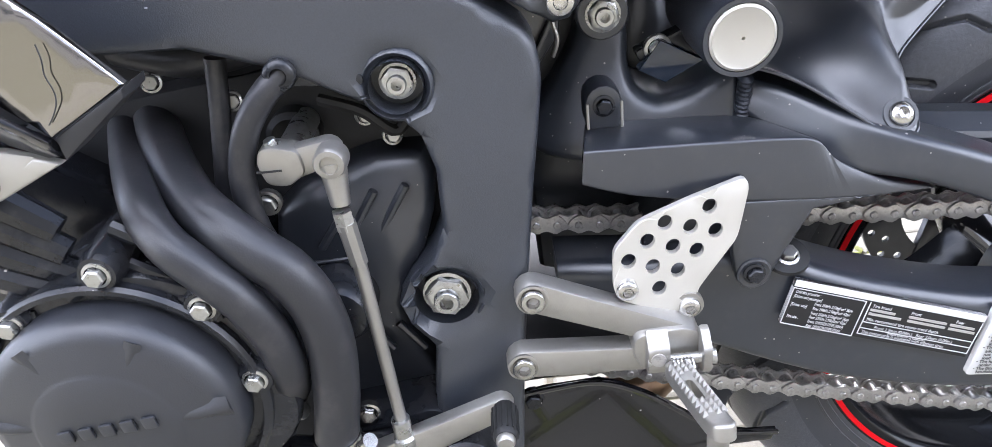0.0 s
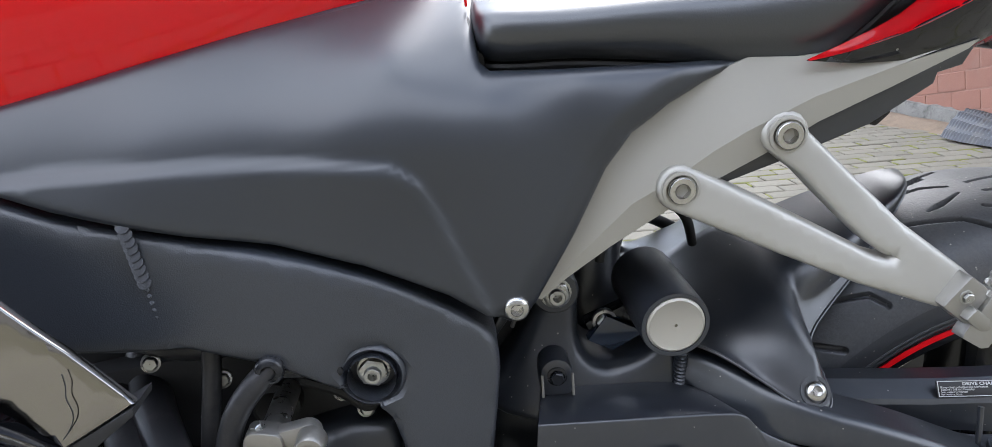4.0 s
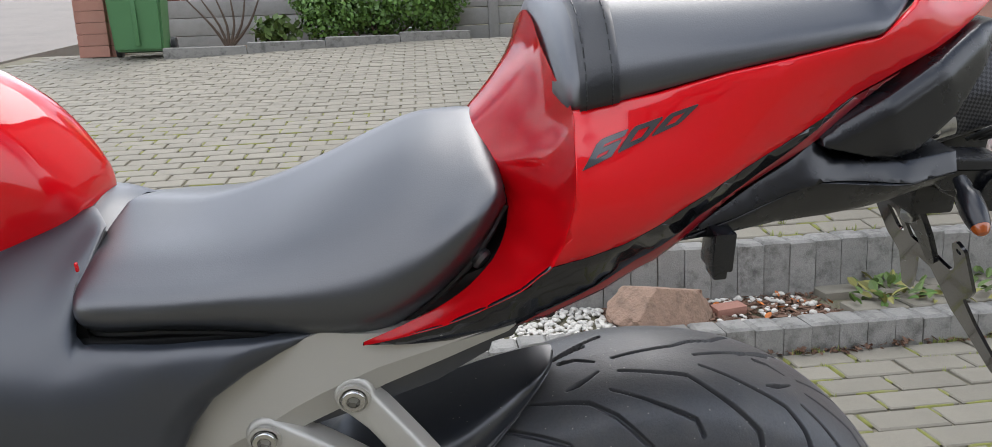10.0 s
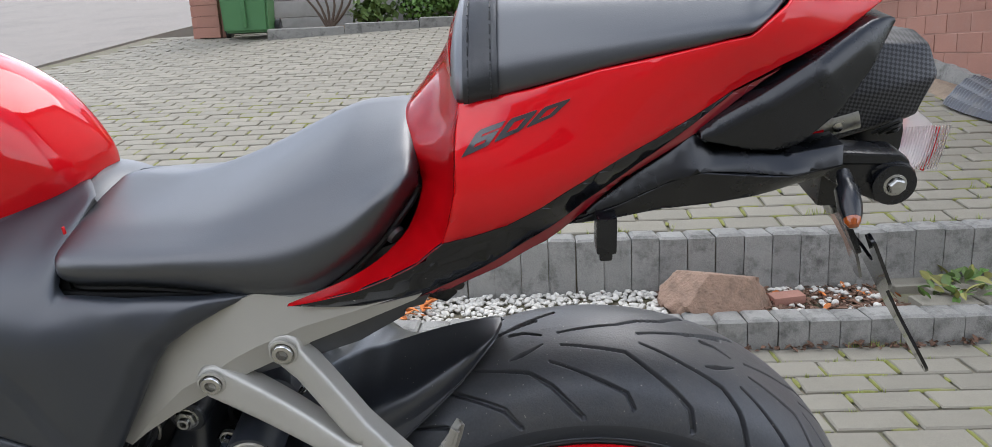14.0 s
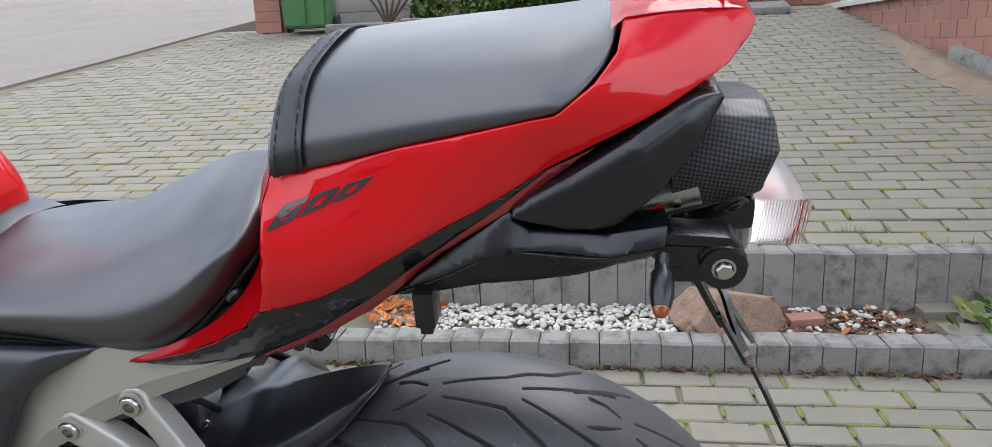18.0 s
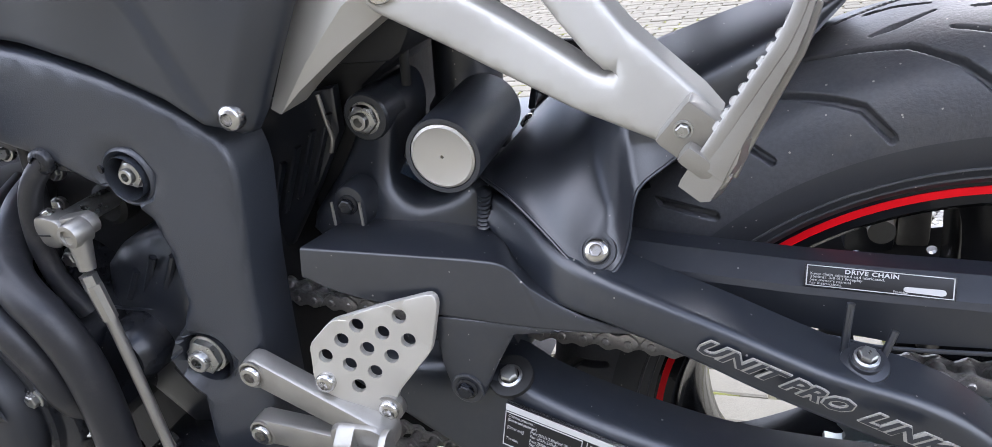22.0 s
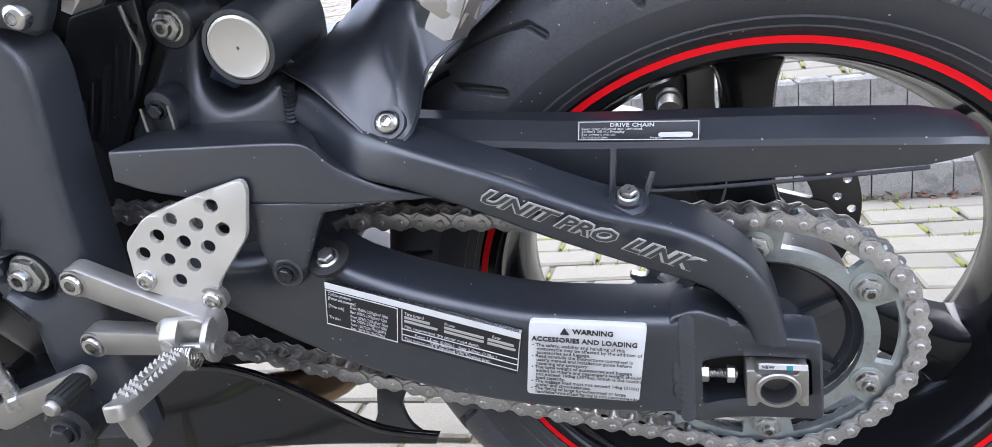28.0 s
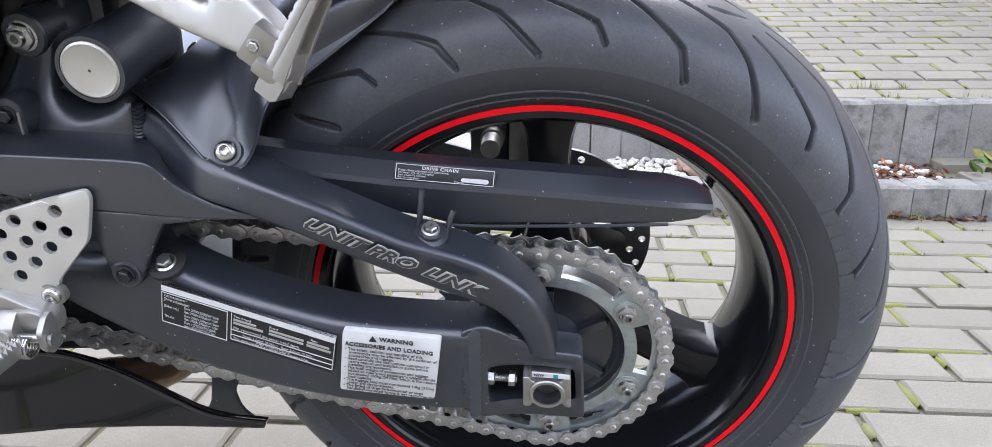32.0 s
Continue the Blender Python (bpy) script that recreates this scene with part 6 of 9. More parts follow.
strap = ring_faces(bmesh.new(), [spline(r, 3, False) for r in around(-0.1005, -0.0745, 0.0035)], False, False)
bmesh.ops.solidify(strap, geom=strap.faces[:], thickness=0.0035)
sp_ = part("strap", strap, VINYL, pil, "black stitched seat strap", 50)
for x in (-0.0965, -0.0795):
    line = spline(around(x, x + 0.0001, 0.0043, 1)[0], 12, False)
    for i in range(0, len(line) // 2 - 3, 3):
        part("stitch", tube([line[i], line[i + 2]], 0.0005, 5), SEAT_BASE, sp_)

# ---- under the tail ----
SHELF = [(-0.0276, 0.8485), (-0.010, 0.860), (0.030, 0.890), (0.0707, 0.9180), (0.0849, 0.9045), (0.139, 0.8985), (0.186, 0.902), (0.184, 0.8888), (0.1437, 0.8856), (0.0739, 0.8922), (0.0521, 0.8857), (0.015, 0.8660)]
FACE = [(-0.0276, 0.8480), (0.015, 0.8655), (0.0521, 0.8852), (0.0739, 0.8917), (0.1437, 0.8851), (0.184, 0.8883), (0.172, 0.8750), (0.148, 0.8735), (0.1188, 0.8640), (0.0882, 0.8585), (0.0465, 0.8562), (0.0115, 0.8502)]
ut = part("undertail", panel(FACE, [(-0.02, 0.849, -0.153), (0.0521, 0.8852, -0.161), (0.0739, 0.8917, -0.162), (0.14, 0.885, -0.160), (0.184, 0.888, -0.150), (0.06, 0.857, -0.148), (0.12, 0.864, -0.148), (0.172, 0.876, -0.143)], 0.002, 0.03, 0.007), TAIL_BLACK, bike, "black plastic undertail", 45)
part("undertail_shelf", panel(SHELF, [(-0.02, 0.8495, -0.153), (0.0521, 0.8857, -0.1615), (0.0739, 0.8922, -0.1625), (0.14, 0.8856, -0.1605), (0.184, 0.8888, -0.150), (0.0707, 0.917, -0.146), (0.085, 0.904, -0.149), (0.139, 0.898, -0.148), (0.186, 0.901, -0.142), (0.03, 0.889, -0.150)], 0.001, 0.03, 0.006), TAIL_BLACK, ut, "", 45)
part("undertail_floor", prism([(-0.015, 0.853), (0.07, 0.905), (0.17, 0.893), (0.165, 0.878), (0.07, 0.862), (0.004, 0.853)], -0.130, 0.14, 0.01), TAIL_BLACK, ut)
part("lug", box((-0.004, -0.170, 0.829), (0.012, -0.145, 0.860), 0.002, None), TAIL_BLACK, ut)
part("lug_tip", box((-0.0015, -0.168, 0.822), (0.009, -0.150, 0.832), 0.002, None), TAIL_BLACK, ut)
part("latch", lathe([(0.0055, 0), (0.0055, 0.02)], (-0.118, -0.12, 0.789), n=14), TAIL_BLACK, ut)
MUF = [(0.074, 0.921), (0.130, 0.953), (0.193, 0.985), (0.217, 0.990), (0.226, 0.986), (0.2185, 0.974), (0.206, 0.956), (0.182, 0.930), (0.158, 0.911), (0.142, 0.9035), (0.118, 0.904), (0.091, 0.911)]


def muffler_height(p):
    """A flat side below one long rounded fold that runs up to the tip."""
    s_ = ((p[:, 0] - 0.080) * 0.887 + (p[:, 1] - 0.914) * 0.462) / 0.160
    d = (p[:, 1] - 0.914) * 0.887 - (p[:, 0] - 0.080) * 0.462
    k = np.sqrt(d * d + 0.007 ** 2) - 0.007
    return np.interp(s_, (0, 0.3, 0.6, 0.85, 1), (-0.1560, -0.1545, -0.1440, -0.1240, -0.1060)) + np.where(d > 0, 1.0, 0.16) * k


mf = part("muffler_cover", panel(spline(MUF, 3), muffler_height, 0.002, 0.05, 0.004), TAIL_BLACK, bike, "black plastic silencer cover", 50)
part("muffler_core", prism([(0.09, 0.918), (0.19, 0.972), (0.215, 0.975), (0.20, 0.95), (0.15, 0.912)], -0.10, 0.13, 0.02), TAIL_BLACK, mf)
rings = []
for t, g in ((0, 1.0), (0.3, 1.0), (0.6, 1.0), (0.9, 1.0), (0.97, 0.99), (1.0, 0.965)):
    zt, zc, zb = 0.970 - 0.003 * t, 0.921 + 0.016 * t, 0.884 + 0.021 * t
    half_ = [(0.0, zb - 0.003), (-0.086, zb - 0.002), (-0.0985, zb + 0.005), (-0.1000, zc + 0.002), (-0.082, zt - 0.005), (-0.055, zt + 0.001), (0.0, zt - 0.006)]
    ring = []
    for y, z in rounded([(y * g, (z - zc) * g + zc) for y, z in half_] + [(-y * g, (z - zc) * g + zc + 0.32 * y) for y, z in half_[-2:0:-1]], 0.004, 3):
        rear = float(np.interp(z, (0.916, 0.943, 0.982), (0.2610, 0.2705, 0.2640)))
        ring.append((0.192 + (rear - 0.192) * t, y, z))
    rings.append(ring)
inner = [[(x - 0.001, y * 0.92, 0.946 + (z - 0.946) * 0.88) for x, y, z in rings[-1]], [(x - 0.03, y * 0.88, 0.946 + (z - 0.946) * 0.82) for x, y, z in rings[-1]]]
part("silencer_tip", ring_faces(bmesh.new(), rings + inner), CARBON, mf, "woven carbon fibre silencer end", 32)
sl_ = part("silencer", lathe([(0.015, 0), (0.016, 0.02), (0.016, 0.070)], (0.146, -0.085, 0.889), (1, 0, 0.28), 28), ZINC, mf, "bare metal silencer body")
part("rivet", lathe([(0.004, 0), (0.004, 0.0015), (0.0015, 0.002)], (0.196, -0.1012, 0.902), n=12), STEEL, sl_)
part("red_mark", prism([(0.176, 0.898), (0.185, 0.9005), (0.186, 0.897), (0.177, 0.894)], -0.1020, -0.098, 0), RED, sl_)
lens_rows = []
for t in range(11):
    a = t / 10
    g = (1 - a ** 5) ** 0.35
    lens_rows.append([(0.262 + 0.046 * a + 0.005 * a * math.sin(q), -0.066 * g * math.copysign(abs(math.cos(q)) ** 0.6, math.cos(q)), 0.863 + 0.0265 * g * (1 - 0.12 * a) * math.copysign(abs(math.sin(q)) ** 0.6, math.sin(q))) for q in (2 * math.pi * (i + 0.5) / 36 for i in range(36))])
tl = part("tail_light", ring_faces(bmesh.new(), lens_rows), LENS, bike, "clear ribbed tail light lens", 60)
for i in range(16):
    x = 0.266 + 0.0024 * i
    part("lens_rib", tube([(x, -0.0655, 0.847), (x + 0.002, -0.0668, 0.867), (x + 0.004, -0.0655, 0.887)], 0.0007, 5, 3), LENS, tl)
part("red_rim", tube([(0.294, -0.058, 0.843), (0.301, -0.058, 0.862), (0.302, -0.055, 0.882)], 0.0018, 8), RED, tl)
part("reflector", box((0.254, -0.062, 0.838), (0.261, 0.062, 0.896), 0.004, None), PRINT_GREY, tl)
part("lamp_inner", lathe([(0.008, 0), (0.011, 0.012), (0.007, 0.022)], (0.266, -0.02, 0.866), (1, 0, 0), 16), RED, tl)
part("lamp_housing", box((0.205, -0.085, 0.868), (0.260, 0.085, 0.898), 0.008, None), TAIL_BLACK, tl)
for k in range(3):
    part("wiring", tube([(0.225 + 0.006 * k, -0.10, 0.895), (0.240, -0.108, 0.908 - 0.004 * k), (0.250, -0.09, 0.898), (0.257, -0.06, 0.880 - 0.005 * k)], 0.0018, 6), GRIP, tl)
im = bar((0.196, 0.8745), 0.0115, -0.140, (0.2265, 0.8695), 0.0185, -0.147, 0.024, 0.004)
ind = part("indicator_mount", im, TAIL_BLACK, bike, "black plastic light bracket")
part("mount_wing", prism(rounded([(0.160, 0.889), (0.186, 0.897), (0.232, 0.893), (0.240, 0.884), (0.210, 0.868), (0.182, 0.870)], 0.004, 3), -0.143, -0.115, 0.003), TAIL_BLACK, ind)
part("mount_ring", lathe([(0.0165, 0), (0.0165, 0.0012), (0.0125, 0.0016)], (0.2265, -0.1468, 0.8695), n=30), TAIL_BLACK, ind)
bolt(ind, (0.2265, -0.1475, 0.8700), 0.0088, ZINC, "hex")
GO = Vector((-0.004, -0.042, -0.028))
sig = part("indicator", lathe([(0.0048, 0.0), (0.006, 0.007), (0.006, 0.012), (0.0088, 0.016), (0.0088, 0.030), (0.0080, 0.036), (0.0066, 0.0415)], (0.182, -0.156, 0.886), GO, 20), TAIL_BLACK, bike, "black turn signal with an amber lens")
part("amber_lens", lathe([(0.0064, 0.0410), (0.0056, 0.0445), (0.0036, 0.0475), (0.001, 0.0485)], (0.182, -0.156, 0.886), GO, 20), ORANGE, sig)
# plate bracket: a flat sheet that hangs below the light, across the machine
DOWNWAY = Vector((0.079, 0, -0.155)).normalized()
PB = Matrix(((0, DOWNWAY.x, DOWNWAY.z, 0.216), (1, 0, 0, 0), (0, DOWNWAY.z, -DOWNWAY.x, 0.842), (0, 0, 0, 1)))
sheet = [(0.018, 0.030), (-0.029, 0.030), (-0.036, 0.072), (-0.068, 0.074), (-0.082, 0.079), (-0.091, 0.080), (-0.098, 0.072), (-0.105, 0.040), (-0.113, 0.035), (-0.121, 0.042), (-0.1165, 0.090), (-0.108, 0.102), (-0.096, 0.111), (-0.103, 0.137),
         (-0.126, 0.184), (-0.121, 0.194), (-0.108, 0.193), (-0.083, 0.157), (-0.069, 0.140), (-0.063, 0.118), (-0.055, 0.097), (-0.036, 0.094), (-0.021, 0.125), (0.000, 0.161), (0.016, 0.163), (-0.002, 0.108), (0.010, 0.089)]
STAND = Matrix(((1, 0, 0, 0), (0, 0, 1, 0), (0, 1, 0, 0), (0, 0, 0, 1)))
bm = panel(rounded(sheet, 0.003, 3), lambda p: np.zeros(len(p)), 0.0, 0.003, 0.02, [circle(-0.112, 0.046, 0.003, 12), circle(-0.119, 0.187, 0.0022, 10), circle(-0.010, 0.150, 0.0025, 10), rounded([(-0.008, 0.045), (-0.022, 0.045), (-0.027, 0.070), (-0.016, 0.070)], 0.003, 3)])
bm.transform(PB @ STAND)
pbk = part("plate_bracket", bm, GLOSS_BLACK, bike, "black sheet-metal plate bracket")
bm = panel(rounded([(-0.052, 0.0), (-0.082, -0.006), (-0.086, 0.040), (-0.082, 0.074), (-0.070, 0.078), (-0.064, 0.045), (-0.050, 0.030)], 0.006, 3), lambda p: np.full(len(p), 0.006), 0.0, 0.005, 0.02)
bm.transform(PB @ STAND)
part("bracket_arm", bm, TAIL_BLACK, pbk)
bolt(pbk, tuple(PB @ Vector((-0.066, 0.024, 0.010))), 0.0095, ZINC, "hex", axis=(-0.85, -0.3, -0.42))
part("bracket_root", box((0.185, -0.11, 0.835), (0.222, -0.01, 0.865), 0.004, None), TAIL_BLACK, pbk)

# ---- rider's footrest, heel guard and shift linkage ----
hang = bmesh.new()
bar((-0.4815, 0.4655), 0.0118, -0.2125, (-0.384, 0.4310), 0.0098, -0.224, 0.015, 0.003, hang)
bar((-0.4915, 0.4100), 0.0118, -0.2125, (-0.402, 0.4140), 0.0096, -0.222, 0.015, 0.003, hang)
prism(spline([(-0.417, 0.436), (-0.402, 0.440), (-0.384, 0.441), (-0.374, 0.433), (-0.378, 0.416), (-0.392, 0.406), (-0.409, 0.407), (-0.418, 0.420)], 3), -0.227, -0.205, 0.003, None, hang)
hanger = part("footrest_hanger", hang, ALU, bike, "cast aluminium rider footrest hanger")
for q in ((-0.4815, 0.4655), (-0.4915, 0.4100)):
    part("boss", lathe([(0.0110, 0), (0.0110, 0.0015), (0.0096, 0.002), (0.0096, -0.0005), (0, -0.0005)], (q[0], -0.2124, q[1]), n=28), ALU, hanger)
    bolt(hanger, (q[0], -0.2124, q[1]), 0.0080, STEEL, "cap")
for x, y, w in ((-0.4040, -0.2365, 0.0072), (-0.3735, -0.2400, 0.0030)):
    cheek = prism(rounded([(y, 0.416), (y + 0.005, 0.410), (-0.222, 0.411), (-0.222, 0.441), (y + 0.011, 0.4405), (y, 0.431)], 0.003, 3), -w, w, 0.0022)
    cheek.transform(Matrix(((0, 1, 0, x), (1, 0, 0, 0), (0, 0, 1, 0), (0, 0, 0, 1))))
    bmesh.ops.recalc_face_normals(cheek, faces=cheek.faces)
    part("clevis", cheek, ALU, hanger, "aluminium footrest clevis")
part("clevis_pin", lathe([(0.0036, 0), (0.0036, 0.040), (0.0055, 0.041), (0.0055, 0.044)], (-0.411, -0.233, 0.4220), (1, 0, 0), 16), ZINC, hanger)
part("pin_head", lathe([(0.0050, -0.002), (0.0048, 0.0008), (0.0030, 0.0010)], (-0.4045, -0.2368, 0.4255), (-0.12, -1, 0.05), 20), CHAIN, hanger)
spring = [(-0.396 + 0.014 * i / 48, -0.240 + 0.0078 * math.cos(2 * math.pi * i / 8), 0.4185 + 0.0078 * math.sin(2 * math.pi * i / 8)) for i in range(49)]
part("return_spring", tube(spring, 0.0010, 6, 1), STEEL, hanger, "coiled steel return spring")
PEG = Matrix.Translation((-0.3945, -0.236, 0.4205)) @ Vector((0.010, -0.083, 0.0185)).to_track_quat("Z", "X").to_matrix().to_4x4()
pg = panel(spline([(-0.0066, 0.003), (0.0, 0.000), (0.0066, 0.003), (0.0080, 0.010), (0.0078, 0.045), (0.0072, 0.070), (0.0060, 0.081), (0.0, 0.084), (-0.0060, 0.081), (-0.0072, 0.070), (-0.0078, 0.045), (-0.0080, 0.010)], 3),
           lambda p: -0.004 - 0.0016 * np.clip((p[:, 1] - 0.070) / 0.010, 0, 1) ** 2, 0.0022, 0.008, 0.004, [capsule((0, 0.027), 0.0024, (0, 0.046), 0.0024)])
pg.transform(PEG @ Matrix(((0, -1, 0, 0), (1, 0, 0, 0), (0, 0, 1, 0), (0, 0, 0, 1))))
bmesh.ops.recalc_face_normals(pg, faces=pg.faces)
peg_part = part("footrest", pg, ALU, hanger, "serrated aluminium footrest with a slot", 40)
for i in range(11):
    for k, y in enumerate((-0.0060, -0.0020, 0.0020, 0.0060)):
        z = 0.008 + 0.0056 * i + (0.0028 if k % 2 else 0)
        if k in (1, 2) and 0.022 < z < 0.051:
            continue
        ring = lambda x, w: [PEG @ Vector((x, y + a * w, z + b * w)) for a, b in ((-1, -1), (1, -1), (1, 1), (-1, 1))]
        part("stud", ring_faces(bmesh.new(), [ring(0.0030, 0.0021), ring(0.0066, 0.0003)]), ALU, peg_part)
part("feeler", lathe([(0.0062, 0), (0.0062, 0.020), (0.0050, 0.021), (0.0045, 0.030), (0.003, 0.031)], (-0.3865, -0.306, 0.434), (0.05, 0.06, -1), 18), ALU, peg_part, "short aluminium feeler bolt")
HEEL = rounded([(-0.428, 0.493), (-0.411, 0.509), (-0.375, 0.518), (-0.339, 0.525), (-0.336, 0.518), (-0.344, 0.485), (-0.372, 0.454), (-0.374, 0.438), (-0.381, 0.435), (-0.426, 0.459), (-0.429, 0.468)], 0.005, 3)
HH = [(-0.363, 0.510), (-0.393, 0.505), (-0.376, 0.499), (-0.359, 0.493), (-0.405, 0.495), (-0.388, 0.488), (-0.372, 0.482), (-0.418, 0.484), (-0.402, 0.477), (-0.385, 0.471), (-0.398, 0.461)]
heel = part("heel_guard", panel(HEEL, lambda p: -0.2108 + 0.1916 * p[:, 0] + 0.1718 * p[:, 1], 0.0008, 0.004, 0.012, [circle(x, z, 0.0050, 18) for x, z in HH]), PLATE_ALU, hanger, "pale drilled aluminium heel guard", 30)
for x, z in ((-0.420, 0.4655), (-0.378, 0.444)):
    bolt(heel, (x, -0.2118 + 0.1916 * x + 0.1718 * z, z), 0.0072, STEEL, "allen")
part("washer", lathe([(0.010, 0), (0.010, 0.006)], (-0.378, -0.207, 0.444), (0, 1, 0), 20), ALU, heel)

lev = bmesh.new()
bar((-0.600, 0.350), 0.013, -0.232, (-0.510, 0.384), 0.0090, -0.226, 0.011, 0.003, lev)
lever = part("shift_lever", lev, ALU, bike, "aluminium gear shift lever")
TOE = Vector((-0.508, -0.222, 0.384))
toe = part("toe_rubber", lathe([(0.0070, 0), (0.0086, 0.003), (0.0086, 0.029), (0.0070, 0.032)], TOE, (0.0, -1, 0.05), 24), GRIP, lever, "ribbed black toe rubber")
part("toe_end", lathe([(0.0064, 0.032), (0.0064, 0.035), (0.005, 0.037)], TOE, (0.0, -1, 0.05), 20), ALU, lever)
for k in range(14):
    a = 2 * math.pi * k / 14
    o = Vector((0.0088 * math.cos(a), 0, 0.0088 * math.sin(a)))
    part("ridge", tube([TOE + o + Vector((0, -0.004, 0)), TOE + o + Vector((0, -0.028, 0.0014))], 0.0008, 5), GRIP, toe)
piv = part("pivot_boss", lathe([(0.022, -0.03), (0.022, 0.006), (0.018, 0.010), (0.012, 0.010)], (-0.540, -0.222, 0.338), n=28), ENGINE_BLACK, lever)
bolt(piv, (-0.540, -0.232, 0.338), 0.012, ENGINE_BLACK, "hex")
rod = part("shift_rod", tube([(-0.588, -0.222, 0.545), (-0.585, -0.222, 0.515), (-0.581, -0.224, 0.415), (-0.579, -0.226, 0.372)], [0.0046, 0.0042], 12), ALU, bike, "slim aluminium shift rod")
part("lock_nut", lathe([(0.0062, 0), (0.0062, 0.012)], (-0.5885, -0.222, 0.549), (0.05, 0, -1), 6), ZINC, rod)
part("rod_sleeve", tube([(-0.5875, -0.222, 0.541), (-0.585, -0.222, 0.512)], [0.0062, 0.0058], 8), ALU, rod)
part("lower_joint", lathe([(0.0066, 0), (0.0066, 0.014), (0.0085, 0.016), (0.0085, 0.026)], (-0.580, -0.226, 0.386), (0.03, 0, -1), 16), ZINC, rod)
part("rod_end", lathe([(0.0098, -0.012), (0.0098, 0.0), (0.0085, 0.0025), (0.0055, 0.003), (0.005, 0.001)], (-0.589, -0.222, 0.5795), n=24), ALU, rod)
part("rod_neck", tube([(-0.589, -0.216, 0.578), (-0.5885, -0.220, 0.552)], [0.0085, 0.0058], 12), ALU, rod)
sh = bmesh.new()
bar((-0.619, 0.5755), 0.0100, -0.2130, (-0.5925, 0.5800), 0.0085, -0.209, 0.010, 0.003, sh)
prism(rounded([(-0.6335, 0.5795), (-0.630, 0.5890), (-0.6225, 0.5895), (-0.608, 0.586), (-0.606, 0.571), (-0.618, 0.5635), (-0.6300, 0.5660)], 0.004, 3), -0.2145, -0.199, 0.002, None, sh)
sharm = part("shift_arm", sh, ALU, bike, "bright cast shift arm")
bolt(sharm, (-0.624, -0.206, 0.588), 0.0055, ZINC, "hex", axis=(-0.2, -0.2, 1))
part("clamp_gap", box((-0.634, -0.2150, 0.5745), (-0.619, -0.2138, 0.5757), 0, None), DARK, sharm)
part("arm_eye", lathe([(0.0045, -0.002), (0.0045, 0.0015), (0.0025, 0.0015), (0.0022, -0.002)], (-0.616, -0.2125, 0.579), n=18), ZINC, sharm)
part("shift_shaft", lathe([(0.0085, -0.06), (0.0085, 0.0)], (-0.617, -0.205, 0.579), n=20), ZINC, sharm)
part("shaft_seal", lathe([(0.0175, -0.01), (0.0175, 0.004), (0.0135, 0.007), (0.009, 0.004)], (-0.626, -0.150, 0.571), n=28), GRIP, sharm)

# ---- engine side ----
engine = new("engine")
engine.parent = bike
engine["label"] = "black engine with covers, hoses and bolts"
part("crankcase", prism(rounded([(-0.92, 0.33), (-0.92, 0.56), (-0.76, 0.60), (-0.62, 0.615), (-0.53, 0.60), (-0.515, 0.33), (-0.60, 0.30)], 0.02, 3), -0.135, 0.13, 0.01), DARK, engine)
part("sump", prism(rounded([(-0.90, 0.24), (-0.90, 0.41), (-0.70, 0.42), (-0.515, 0.40), (-0.515, 0.33), (-0.56, 0.25)], 0.02, 3), -0.150, 0.12, 0.012), DARK, engine)
part("lower_bracket", prism(rounded([(-0.650, 0.352), (-0.560, 0.372), (-0.545, 0.362), (-0.548, 0.335), (-0.650, 0.322)], 0.006, 3), -0.205, -0.15, 0.003), ENGINE_BLACK, engine)
part("cylinder_block", prism([(-0.92, 0.56), (-0.92, 0.70), (-0.60, 0.65), (-0.56, 0.60)], -0.115, 0.11, 0.01), DARK, engine)
GEN = (-0.727, 0.447)
gen_side = prism(spline([(GEN[0] + 0.092 * math.cos(a) * (1.04 if k % 2 else 0.99), GEN[1] + 0.090 * math.sin(a)) for k, a in enumerate([2 * math.pi * i / 16 for i in range(16)])], 3), -0.250, -0.13, 0.006)
part("generator_base", gen_side, ENGINE_BLACK, engine, "black cast cover flange")
DISH, DISH_R = (-0.7375, 0.4470), 0.0755
cover = part("generator_cover", lathe([(DISH_R, 0.10), (DISH_R - 0.0005, 0.136), (DISH_R - 0.003, 0.143), (DISH_R - 0.012, 0.1475), (0.046, 0.1495), (0.0435, 0.1505), (0.041, 0.1520), (0.020, 0.1530), (0.0, 0.153)], (DISH[0], -0.130, DISH[1]), n=72), ENGINE_MATT, engine, "matt black round generator cover", 50)
for a, r0, r1, w, h in ((8, 0.040, 0.074, 0.0045, 0.004), (171, 0.040, 0.074, 0.0045, 0.004), (62, 0.042, 0.070, 0.0030, 0.0016), (118, 0.042, 0.070, 0.0030, 0.0016)):
    d, q = Vector((math.cos(radians(a)), 0, math.sin(radians(a)))), Vector((-math.sin(radians(a)), 0, math.cos(radians(a))))
    base = Vector((DISH[0], -0.2772, DISH[1]))
    rows = []
    for t in (0.0, 0.15, 0.5, 0.85, 1.0):
        k = math.sin(math.pi * (0.12 + 0.76 * t))
        p = base + d * (r0 + (r1 - r0) * t)
        rows.append([p + q * (w * f) + Vector((0, -h * k * g, 0)) for f, g in ((-1.6, -0.4), (-0.6, 0.6), (0, 1.0), (0.6, 0.6), (1.6, -0.4))])
    part("cover_ridge", ring_faces(bmesh.new(), rows), ENGINE_MATT, cover, "", 60)
